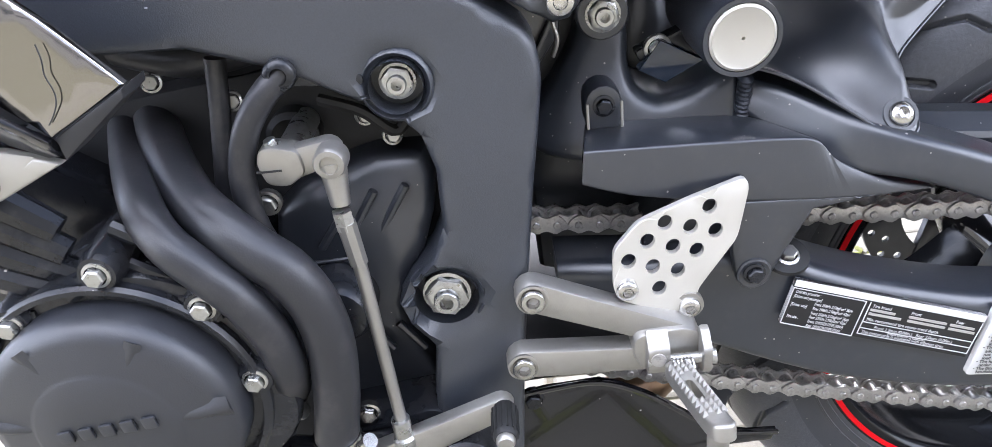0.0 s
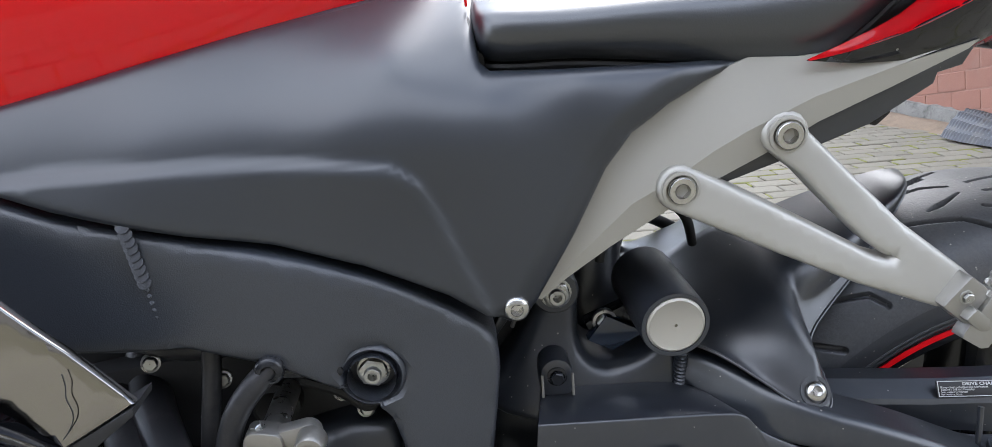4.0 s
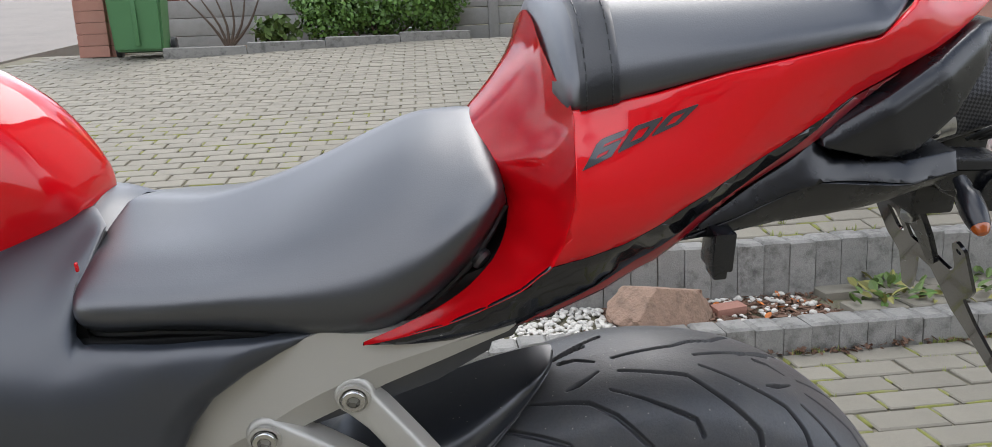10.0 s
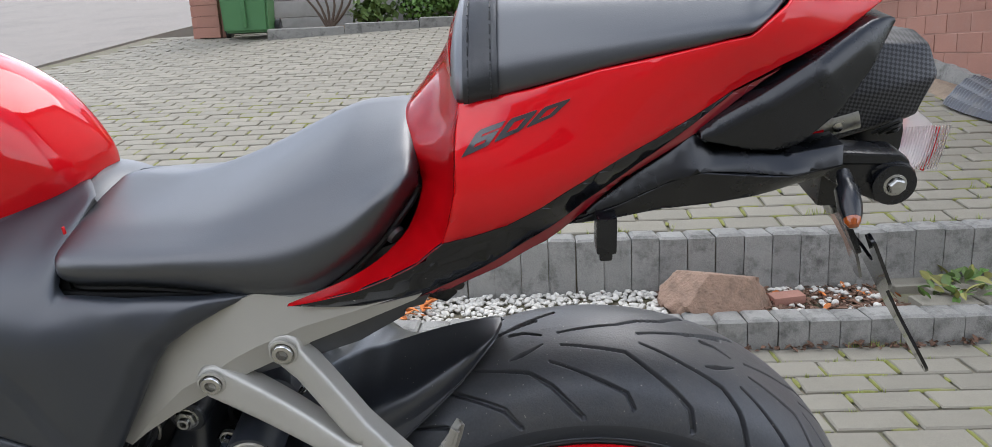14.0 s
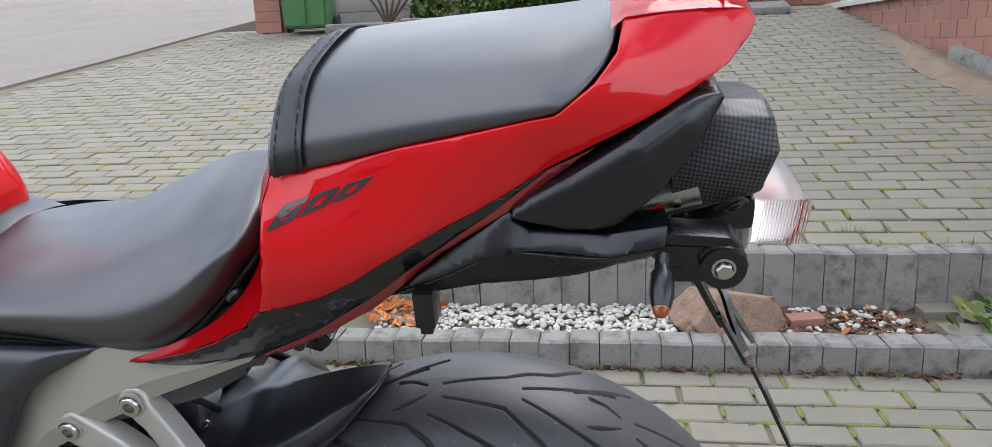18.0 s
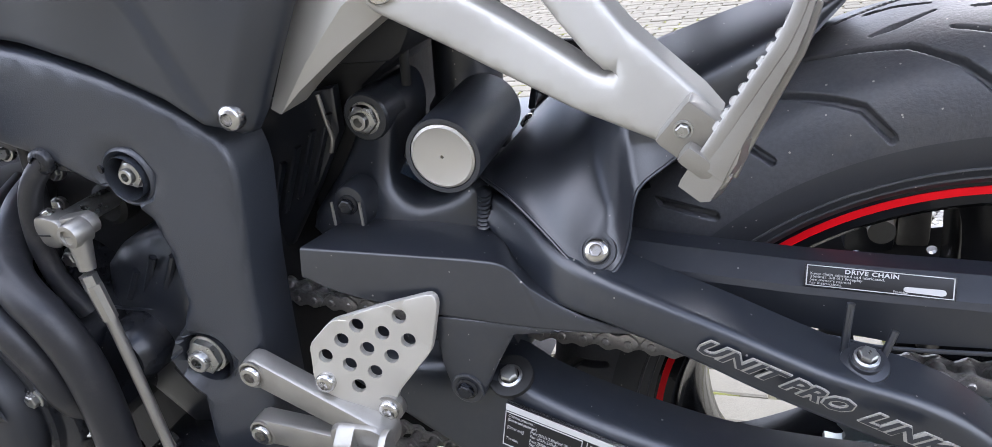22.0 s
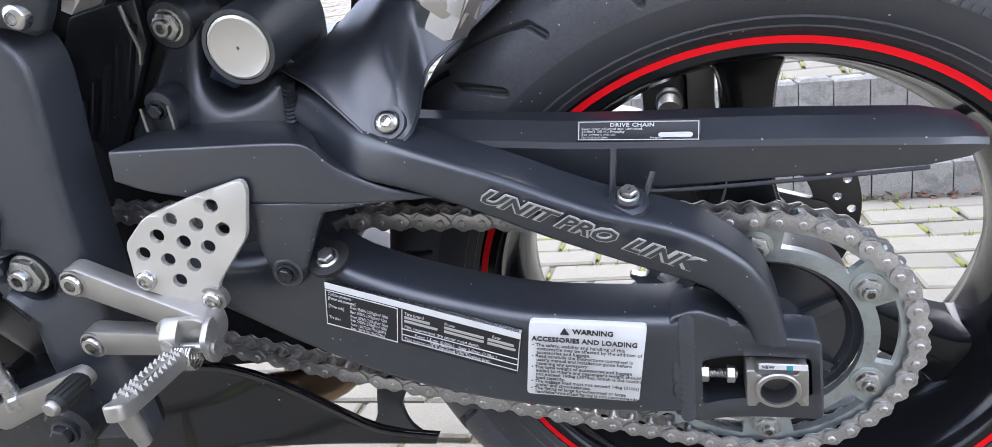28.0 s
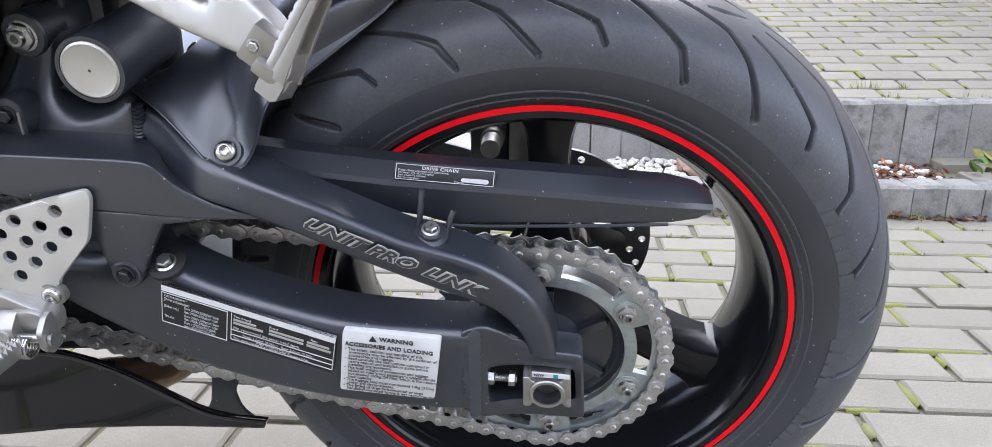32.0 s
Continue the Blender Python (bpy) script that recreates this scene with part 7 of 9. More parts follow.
for k in range(5):
    part("relief_mark", box((-0.0042, -0.0012, -0.0042), (0.0042, 0.0012, 0.0042), 0.0012, None, pose(DISH[0] - 0.0235 + 0.0128 * k, -0.2842, DISH[1] + 0.004 + 0.0014 * k, 0, -6, 0)), ENGINE_MATT, cover, "raised cast mark")
for x, z in ((-0.722, 0.542), (-0.671, 0.513), (-0.655, 0.457), (-0.783, 0.513)):
    part("bolt_boss", lathe([(0.0150, -0.06), (0.0125, -0.006), (0.0105, 0)], (x, -0.256, z), n=24), ENGINE_BLACK, engine)
    bolt(engine, (x, -0.256, z), 0.0080, ZINC, "hex", "cover_bolt")
part("cover_rim", lathe([(0.0885, 0), (0.0885, 0.006), (0.0865, 0.0085), (0.0835, 0.0085), (0.082, 0.005), (0.082, 0.0), (0.0885, 0)], (DISH[0], -0.249, DISH[1]), n=64, caps=False), ENGINE_BLACK, engine)
for x, z, a in ((-0.722, 0.542, 95), (-0.671, 0.513, 50), (-0.655, 0.457, 8), (-0.783, 0.513, 130)):
    for da in (-9, 9):
        c, w = math.cos(radians(a + da)), math.sin(radians(a + da))
        part("boss_web", tube([(x, -0.246, z), (GEN[0] + 0.080 * c, -0.248, GEN[1] + 0.080 * w)], [0.007, 0.005], 8), ENGINE_BLACK, engine)
part("case_rib", tube([(-0.716, -0.235, 0.560), (-0.690, -0.238, 0.545), (-0.662, -0.238, 0.528)], 0.005, 8), ENGINE_BLACK, engine)
part("case_rib", tube([(-0.725, -0.236, 0.545), (-0.695, -0.242, 0.530), (-0.665, -0.240, 0.512)], 0.004, 8), ENGINE_BLACK, engine)
for k, (z0, z1) in enumerate(((0.625, 0.560), (0.600, 0.545), (0.568, 0.530), (0.540, 0.515))):
    part("casting_rib", tube([(-0.86, -0.215, z0 + 0.03), (-0.80, -0.232, (z0 + z1) / 2 + 0.014), (-0.748, -0.232, z1)], [0.016, 0.009], 10), ENGINE_BLACK, engine)
part("case_wall", prism([(-0.92, 0.48), (-0.92, 0.60), (-0.80, 0.585), (-0.745, 0.545), (-0.70, 0.50), (-0.80, 0.46)], -0.165, -0.12, 0.01), ENGINE_BLACK, engine)
SPC = [(-0.652, 0.505), (-0.649, 0.520), (-0.628, 0.537), (-0.604, 0.549), (-0.575, 0.556), (-0.543, 0.555), (-0.538, 0.540), (-0.541, 0.515), (-0.551, 0.488), (-0.566, 0.466), (-0.572, 0.44), (-0.568, 0.41), (-0.552, 0.37), (-0.62, 0.345), (-0.67, 0.40)]
spc = part("sprocket_cover", panel(SPC, [(-0.60, 0.53, -0.172), (-0.55, 0.55, -0.164), (-0.60, 0.45, -0.176), (-0.65, 0.50, -0.165), (-0.58, 0.37, -0.165), (-0.60, 0.548, -0.160)], 0.009, 0.05, 0.010), BLACK_PLASTIC, engine, "black plastic sprocket cover")
for x0, z0, x1, z1 in ((-0.619, 0.498, -0.599, 0.524), (-0.597, 0.507, -0.577, 0.537), (-0.577, 0.507, -0.556, 0.539), (-0.600, 0.432, -0.585, 0.408), (-0.578, 0.430, -0.562, 0.406)):
    part("stiffener", tube([(x0, -0.1755, z0), (x1, -0.1755, z1)], 0.0030, 8), BLACK_PLASTIC, spc)
part("cover_seam", tube([(-0.645, -0.1745, 0.487), (-0.60, -0.1785, 0.490), (-0.552, -0.1745, 0.497)], 0.0014, 6), BLACK_PLASTIC, spc)
part("clutch_cylinder", lathe([(0.026, 0), (0.026, 0.03), (0.020, 0.04), (0.008, 0.042)], (-0.612, -0.168, 0.462), n=28), ENGINE_BLACK, engine)
bolt(engine, (-0.641, -0.190, 0.543), 0.0085, ZINC, "hex", "case_bolt")
bolt(engine, (-0.487, -0.175, 0.345), 0.009, ENGINE_BLACK, "hex", "case_bolt")
bolt(engine, (-0.606, -0.205, 0.375), 0.0085, STEEL, "hex", "case_bolt")
bolt(engine, (-0.610, -0.203, 0.628), 0.0095, ENGINE_BLACK, "allen", "bracket_bolt")
part("bracket", bar((-0.610, 0.628), 0.0085, -0.200, (-0.570, 0.618), 0.004, -0.196, 0.006, 0.001), ENGINE_BLACK, engine)
part("coolant_hose", tube([(-0.7311, -0.1000, 0.6056), (-0.7260, -0.1200, 0.5847), (-0.7056, -0.1650, 0.5742), (-0.6809, -0.2050, 0.5602), (-0.6592, -0.2280, 0.5511), (-0.6397, -0.2380, 0.5377), (-0.6225, -0.2410, 0.5223), (-0.6121, -0.2410, 0.4983), (-0.6091, -0.2400, 0.4682), (-0.6132, -0.2380, 0.4307), (-0.6230, -0.2350, 0.3835), (-0.6286, -0.2330, 0.3576)], 0.0152, 20, 6), RUBBER, engine, "thick black coolant hose")
part("coolant_hose", tube([(-0.7530, -0.1000, 0.5941), (-0.7467, -0.1200, 0.5824), (-0.7249, -0.1750, 0.5721), (-0.7006, -0.2250, 0.5647), (-0.6839, -0.2450, 0.5514), (-0.6658, -0.2520, 0.5347), (-0.6495, -0.2530, 0.5138), (-0.6391, -0.2500, 0.4848), (-0.6376, -0.2450, 0.4557), (-0.6441, -0.2320, 0.4280)], 0.0122, 20, 6), RUBBER, engine, "black coolant hose with a worn sheen")
part("breather_hose", tube([(-0.606, -0.198, 0.630), (-0.622, -0.204, 0.617), (-0.635, -0.206, 0.600), (-0.644, -0.206, 0.578), (-0.647, -0.206, 0.556), (-0.645, -0.205, 0.53), (-0.637, -0.20, 0.50)], 0.0080, 14), RUBBER, engine, "slim grey-black breather hose")
part("breather_hose", tube([(-0.652, -0.180, 0.635), (-0.656, -0.181, 0.610), (-0.662, -0.182, 0.580), (-0.671, -0.184, 0.535)], 0.0062, 12), RUBBER, engine)
part("drain_hose", tube([(-0.652, -0.205, 0.46), (-0.660, -0.205, 0.42), (-0.672, -0.20, 0.36)], 0.0085, 14), RUBBER, engine)
cl = part("hose_clamp", lathe([(0.0160, 0), (0.0168, 0), (0.0168, 0.008), (0.0160, 0.008)], (-0.6222, -0.2350, 0.3870), (0.0, 0.05, -1), 32), STEEL, engine, "steel hose clamp")
part("clamp_screw", lathe([(0.0045, 0), (0.0045, 0.012), (0.0055, 0.0125), (0.0055, 0.017)], (-0.6062, -0.248, 0.3830), (0.6, -0.3, 0.7), 10), STEEL, cl)
small = part("hose_clamp", lathe([(0.0052, 0), (0.0058, 0.0006), (0.0058, 0.0075), (0.0052, 0.008)], (-0.6445, -0.2360, 0.4117), (0.8, -0.5, 0.3), 16), STEEL, engine, "small steel clamp screw")
for k in range(4):
    part("clamp_slot", box((-0.0052 + 0.003 * k, -0.0065, 0.002), (-0.0042 + 0.003 * k, -0.005, 0.006), 0, None, pose(-0.6445, -0.2360, 0.4117, 0, 20, 0)), DARK, small)
part("hose_elbow", tube([(-0.690, -0.12, 0.640), (-0.660, -0.15, 0.635), (-0.630, -0.155, 0.640)], 0.020, 16), DARK, engine)
part("throttle_hose", tube([(-0.72, -0.15, 0.640), (-0.67, -0.165, 0.632), (-0.62, -0.165, 0.640)], 0.012, 14), RUBBER, engine)
for x, z in ((-0.700, 0.620), (-0.668, 0.575), (-0.655, 0.603), (-0.575, 0.585), (-0.560, 0.570)):
    bolt(engine, (x, -0.165, z), 0.0065, ZINC, "hex", "case_bolt", axis=(0.3, -1, 0.2))
part("harness", tube([(-0.60, -0.17, 0.600), (-0.575, -0.175, 0.592), (-0.555, -0.17, 0.575), (-0.54, -0.16, 0.60)], 0.004, 8), GRIP, engine)
part("lower_pipe", tube([(-0.70, -0.20, 0.345), (-0.64, -0.215, 0.350), (-0.59, -0.215, 0.352)], 0.012, 12), ENGINE_BLACK, engine)

# ---- front fairing corner and belly pan ----
fair = new("front_fairing")
fair.parent = bike
fair["label"] = "gloss black and silver fairing panels"
BLADE_Y = [(-0.663, 0.651, -0.270), (-0.703, 0.630, -0.2745), (-0.72, 0.665, -0.2705), (-0.70, 0.69, -0.266), (-0.76, 0.72, -0.262), (-0.80, 0.69, -0.271), (-0.90, 0.80, -0.215), (-0.90, 0.74, -0.262)]
part("upper_blade", panel([(-0.92, 0.86), (-0.763, 0.748), (-0.733, 0.721), (-0.693, 0.6835), (-0.663, 0.651), (-0.703, 0.630), (-0.722, 0.6475), (-0.745, 0.668), (-0.80, 0.700), (-0.92, 0.75)], BLADE_Y, 0.0015, 0.004, 0.01), BLADE, fair, "warm grey glossy fairing blade with a scratch")
part("blade_scratch", tube([(-0.694, -0.2722, 0.674), (-0.6936, -0.2728, 0.667), (-0.6948, -0.2732, 0.660), (-0.6932, -0.2738, 0.653), (-0.6940, -0.2742, 0.647), (-0.6975, -0.2747, 0.641), (-0.7010, -0.2750, 0.637)], 0.00035, 5, 3), DARK, fair)
part("blade_edge", prism([(-0.663, 0.650), (-0.703, 0.629), (-0.702, 0.617), (-0.664, 0.645)], -0.272, -0.245, 0.001), DARK, fair)
part("middle_blade", panel([(-0.704, 0.6285), (-0.722, 0.646), (-0.745, 0.666), (-0.80, 0.698), (-0.92, 0.748), (-0.92, 0.65), (-0.80, 0.634), (-0.735, 0.624), (-0.716, 0.615), (-0.706, 0.618)], [(-0.71, 0.622, -0.270), (-0.80, 0.66, -0.274), (-0.90, 0.68, -0.28), (-0.735, 0.628, -0.264)], 0.002, 0.004, 0.01), GLOSS_BLACK, fair)
both("silver_panel", [(-0.709, 0.613), (-0.735, 0.6225), (-0.80, 0.632), (-0.92, 0.648), (-0.92, 0.53), (-0.804, 0.571)], lambda p: np.full(len(p), -0.266), 0.002, 0.004, 0.012, SILVER, fair, "silver fairing panel")
bolt(fair, (-0.752, -0.267, 0.607), 0.009, STEEL, "allen")
part("red_flash", prism([(-0.80, 0.652), (-0.755, 0.642), (-0.754, 0.638), (-0.80, 0.642)], -0.2755, -0.273, 0), RED, fair)
BEL = [(-0.7000, 0.3300), (-0.6047, 0.3490), (-0.5173, 0.3551), (-0.4773, 0.3532), (-0.4338, 0.3452), (-0.4137, 0.3325), (-0.3941, 0.3169), (-0.3740, 0.2978), (-0.3534, 0.2770), (-0.3385, 0.2631), (-0.3234, 0.2526), (-0.3018, 0.2437), (-0.2741, 0.2382), (-0.2787, 0.2278), (-0.3396, 0.2359), (-0.4541, 0.2556), (-0.5173, 0.2595), (-0.7000, 0.2450)]
bel = part("belly_pan", panel(BEL, [(-0.7000, 0.3300, -0.2000), (-0.5173, 0.3551, -0.1850), (-0.4338, 0.3452, -0.1630), (-0.3941, 0.3169, -0.1522), (-0.3534, 0.2770, -0.1427), (-0.3234, 0.2526, -0.1375), (-0.2741, 0.2382, -0.1300), (-0.3396, 0.2359, -0.1403), (-0.5173, 0.2595, -0.1850)], 0.002, 0.004, 0.006), GLOSS_BLACK, fair, "gloss black belly pan", 50)
part("belly_lip", tube([(-0.5173, -0.1862, 0.3548), (-0.4773, -0.1752, 0.3528), (-0.4338, -0.1640, 0.3448), (-0.3941, -0.1532, 0.3165), (-0.3534, -0.1437, 0.2766), (-0.3234, -0.1385, 0.2522), (-0.2741, -0.1310, 0.2380)], 0.0024, 8), GLOSS_BLACK, fair)
part("belly_fin", panel(spline([(-0.3290, 0.2800), (-0.3010, 0.2800), (-0.3120, 0.2560), (-0.3130, 0.2420), (-0.3090, 0.2264), (-0.2974, 0.2115), (-0.3075, 0.2058), (-0.3637, 0.2121), (-0.3500, 0.2260), (-0.3407, 0.2412)], 3), lambda p: np.full(len(p), -0.107), 0.001, 0.004, 0.006), BLACK_PLASTIC, fair, "dusty black fin")
part("belly_core", prism([(-0.70, 0.31), (-0.46, 0.325), (-0.40, 0.315), (-0.36, 0.29), (-0.70, 0.26)], -0.085, 0.12, 0.01), DARK, fair)
part("header_pipe", tube([(-0.66, -0.10, 0.232), (-0.56, -0.105, 0.240), (-0.47, -0.10, 0.255), (-0.38, -0.09, 0.275), (-0.31, -0.03, 0.34), (-0.27, 0.03, 0.43)], 0.021, 18), BRONZE, engine, "heat-tinted exhaust pipe")
part("pipe_joint", lathe([(0.024, 0), (0.024, 0.02)], (-0.487, -0.102, 0.252), (1, 0.05, 0.15), 24), BRONZE, engine)
part("side_stand", tube([(-0.56, -0.16, 0.315), (-0.60, -0.20, 0.20), (-0.63, -0.265, -0.058)], 0.011, 12), ENGINE_BLACK, bike, "black steel side stand")
part("stand_foot", box((-0.66, -0.29, -0.070), (-0.61, -0.24, -0.060), 0.003, None, None), ENGINE_BLACK, bike)
part("brake_line", tube([(-0.42, 0.06, 0.560), (-0.385, 0.09, 0.590), (-0.3568, 0.1070, 0.6005), (-0.3288, 0.1070, 0.6070), (-0.3031, 0.1070, 0.6045), (-0.2671, 0.1080, 0.5872), (-0.2355, 0.1120, 0.5641), (-0.20, 0.115, 0.530)], 0.0062, 12), GRIP, bike, "thick black cable over the hugger")
dr = part("drilled_plate", panel(rounded([(-0.3148, 0.6016), (-0.3252, 0.5580), (-0.3566, 0.5534), (-0.3443, 0.5936)], 0.004, 3), lambda p: np.full(len(p), 0.09), 0.0, 0.003, 0.008, [circle(*c, 0.0052, 14) for c in ((-0.3323, 0.5865), (-0.3316, 0.5717))]), SWING_BLACK, bike, "black drilled metal plate")
ub = part("tail_reflector", prism(rounded([(-0.170, 0.7376), (-0.1692, 0.7252), (-0.1419, 0.7150), (-0.1300, 0.7255), (-0.137, 0.740), (-0.150, 0.752)], 0.002, 2), -0.05, 0.03, 0.002), TAIL_BLACK, bike, "black block with a clear reflector under the tail")
part("block_screw", lathe([(0.0058, 0), (0.0058, 0.0012), (0.003, 0.0014)], (-0.150, -0.0505, 0.7285), n=18), ENGINE_BLACK, ub)
part("clear_strip", prism([(-0.137, 0.7325), (-0.130, 0.7285), (-0.106, 0.772), (-0.113, 0.777)], -0.046, 0.02, 0.001), LENS, ub)
for k in range(6):
    part("strip_rib", box((-0.0035, -0.0475, -0.001), (0.0035, -0.046, 0.001), 0, None, pose(-0.132 + 0.004 * k, 0, 0.7365 + 0.0072 * k, 0, 32, 0)), PRINT_GREY, ub)

# no piece lies deeper than thing, part and sub-part
for ob in [o for o in bike.children_recursive if o.parent is not bike and o.parent.parent is not bike]:
    up = ob.parent
    while up.parent.parent is not bike:
        local = up.matrix_basis @ ob.matrix_basis
        ob.parent = up.parent
        ob.matrix_basis = local
        up = ob.parent


# ---- the yard round the machine ----
WHITE_STONE = paint("white_pebble", (0.50, 0.475, 0.42), 0.7, 0, 0.15, 40, grain=0.08, gs=600, bump=0.0004, bs=300, piece=0.16)
BOULDER = paint("tan_sandstone", (0.255, 0.165, 0.115), 0.9, 0, 0.35, 22, grain=0.35, gs=260, bump=0.008, bs=70, stain=(0.10, 0.07, 0.045), ss=18, sw=0.8)
BARK = paint("brown_bark_chip", (0.13, 0.072, 0.045), 0.9, 0, 0.3, 60, piece=0.35)
DRY_LEAF = paint("orange_dry_leaf", (0.48, 0.15, 0.03), 0.7, 0, 0.25, 80, piece=0.35)
GREEN = paint("green_leaf", (0.085, 0.17, 0.028), 0.55, 0, 0.25, 30, piece=0.35)
DARK_GREEN = paint("dark_green_leaf", (0.045, 0.105, 0.022), 0.55, 0, 0.25, 8, piece=0.4)
CONIFER = paint("conifer_green", (0.045, 0.085, 0.026), 0.7, 0, 0.25, 5, piece=0.4)
WOOD_BROWN = paint("brown_trunk_bark", (0.10, 0.07, 0.05), 0.9, 0, 0.3, 30, bump=0.004, bs=40)
BRICK = paint("red_concrete_block", (0.31, 0.152, 0.110), 0.85, 0, 0.14, 5, grain=0.16, gs=220, bump=0.0012, bs=240, piece=0.09, stain=(0.30, 0.19, 0.15), ss=6, sw=0.4, world=True)
MORTAR = paint("reddish_mortar", (0.34, 0.19, 0.145), 0.9, 0, 0.2, 10, grain=0.2, gs=200, bump=0.001, bs=200, world=True)
PLASTER = paint("pale_plaster", (0.46, 0.445, 0.40), 0.85, 0, 0.06, 1.5, grain=0.06, gs=120, bump=0.001, bs=120, world=True)
YELLOW_WALL = paint("pale_yellow_plaster", (0.55, 0.52, 0.30), 0.85, 0, 0.07, 1.2, grain=0.05, gs=90, world=True)
OCHRE_WALL = paint("ochre_plaster", (0.55, 0.36, 0.08), 0.85, 0, 0.07, 1.2, world=True)
ROOF = paint("grey_roof", (0.14, 0.13, 0.13), 0.7, 0, 0.15, 3, world=True)
GLASS_DARK = paint("window_glass", (0.03, 0.035, 0.04), 0.08, 0, 0.1, 2)
MEMBRANE = paint("black_dimpled_plastic", (0.070, 0.073, 0.082), 0.42, 0, 0.2, 9, stain=(0.17, 0.15, 0.12), ss=8, sw=0.5)
BIN_GREEN = paint("green_bin_plastic", (0.055, 0.16, 0.055), 0.5, 0, 0.1, 6, bump=0.0003, bs=400)
PLANK = paint("grey_concrete_plank", (0.27, 0.26, 0.24), 0.9, 0, 0.2, 4, grain=0.15, gs=150, bump=0.003, bs=60, stain=(0.16, 0.155, 0.14), ss=3, sw=0.6, world=True, piece=0.06)
FENCE = paint("red_brown_fence_paint", (0.15, 0.055, 0.035), 0.6, 0, 0.15, 10, piece=0.12)
DIRT = paint("brown_rubble_soil", (0.24, 0.18, 0.125), 0.95, 0, 0.3, 12, grain=0.3, gs=150, bump=0.006, bs=50, stain=(0.14, 0.10, 0.07), ss=9, sw=0.6)
WEED = paint("weed_leaf", (0.085, 0.135, 0.028), 0.6, 0, 0.25, 40, piece=0.35)
WILTED = paint("wilted_leaf", (0.20, 0.19, 0.05), 0.7, 0, 0.3, 40, piece=0.35)
GRASS = paint("short_grass", (0.24, 0.27, 0.065), 0.7, 0, 0.25, 40, piece=0.4)
rng = random.Random(7)


def cluster(name, items, material, label, category, smooth=30):
    """Joins many small pieces, given as (verts, faces), into one object of stuff."""
    verts, faces, k = [], [], 0
    for v, f in items:
        verts += v
        faces += [tuple(i + k for i in q) for q in f]
        k += len(v)
    return tagged(pydata(name, verts, faces, material, None, "", smooth), label, category, kind="stuff")


def slab(w, d, h, c, x0=0.0, tilt=0.0):
    """A paving block with chamfered top edges: verts and faces, top at z = 0."""
    ring = lambda a, b, z: [(-a, -b, z), (a, -b, z), (a, b, z), (-a, b, z)]
    v = ring(w / 2, d / 2, -h) + ring(w / 2, d / 2, -c) + ring(w / 2 - c, d / 2 - c, -c * 0.15) + ring(w / 2 - 3 * c, d / 2 - 2.4 * c, 0)
    f = [(8 + i - 8, (i + 1) % 4, 4 + (i + 1) % 4, 4 + i) for i in range(4)]
    f += [(4 + i, 4 + (i + 1) % 4, 8 + (i + 1) % 4, 8 + i) for i in range(4)]
    f += [(8 + i, 8 + (i + 1) % 4, 12 + (i + 1) % 4, 12 + i) for i in range(4)] + [(12, 13, 14, 15)]
    return v, f


def mesh_of(name, vf, material, sharp=30):
    me = bpy.data.meshes.new(name)
    me.from_pydata(vf[0], [], vf[1])
    me.materials.append(material)
    me.shade_smooth()
    me.set_sharp_from_angle(angle=radians(sharp))
    return me


def moved(vf, m):
    return [tuple(m @ Vector(v)) for v in vf[0]], vf[1]


def pebble(r, flat, seed):
    """A worn pebble on its own island."""
    q = random.Random(seed)
    bm = bmesh.new()
    bmesh.ops.create_icosphere(bm, subdivisions=2, radius=1)
    a, b = Vector((q.uniform(1, 3), q.uniform(1, 3), q.uniform(1, 3))), q.uniform(0, 9)
    v = [tuple(p.co * (1 + 0.12 * math.sin(a.dot(p.co) * 1.6 + b)) * r) for p in bm.verts]
    v = [(x, y * q.uniform(0.98, 1.0) * 0.8, z * flat) for x, y, z in v]
    f = [tuple(p.index for p in t.verts) for t in bm.faces]
    bm.free()
    return v, f


# white pebbles, bark and leaves in the bed between the two kerbs
shapes = [pebble(1, rng.uniform(0.5, 0.75), k) for k in range(9)]
items = []
for k in range(1500):
    x = rng.uniform(-0.62, 1.12)
    thin = 1.0 if x < 0.40 else (0.16 if x < 0.75 else 0.22)
    if rng.random() > thin or 0.37 < x < 0.72:
        continue
    y, r = rng.uniform(1.385, 1.645), rng.uniform(0.007, 0.0145)
    items.append(moved(rng.choice(shapes), pose(x, y, 0.062 + r * 0.45 + rng.uniform(0, 0.010), rng.uniform(-25, 25), rng.uniform(-25, 25), rng.uniform(0, 360)) @ Matrix.Scale(r, 4)))
cluster("white_pebbles", items, WHITE_STONE, "small white pebbles spread in the bed between kerbs", "pebbles", 60)
items = []
for k in range(900):
    x, y = rng.uniform(0.36, 1.16), rng.uniform(1.385, 1.645)
    w, d = rng.uniform(0.006, 0.022), rng.uniform(0.003, 0.008)
    items.append(moved(([(-w, -d, 0), (w, -d * 0.6, 0.001), (w * 0.9, d, 0.0015), (-w, d * 0.8, 0.003), (-w * 0.9, -d * 0.9, 0.003), (w * 0.9, -d * 0.5, 0.004), (w * 0.8, d * 0.9, 0.005), (-w * 0.9, d * 0.7, 0.005)], [(0, 1, 5, 4), (1, 2, 6, 5), (2, 3, 7, 6), (3, 0, 4, 7), (4, 5, 6, 7)]),
                       pose(x, y, 0.060 + rng.uniform(0, 0.012), rng.uniform(-25, 25), rng.uniform(-25, 25), rng.uniform(0, 360))))
cluster("bark_chips", items, BARK, "brown bark chips and dry litter in the bed", "bark chips")


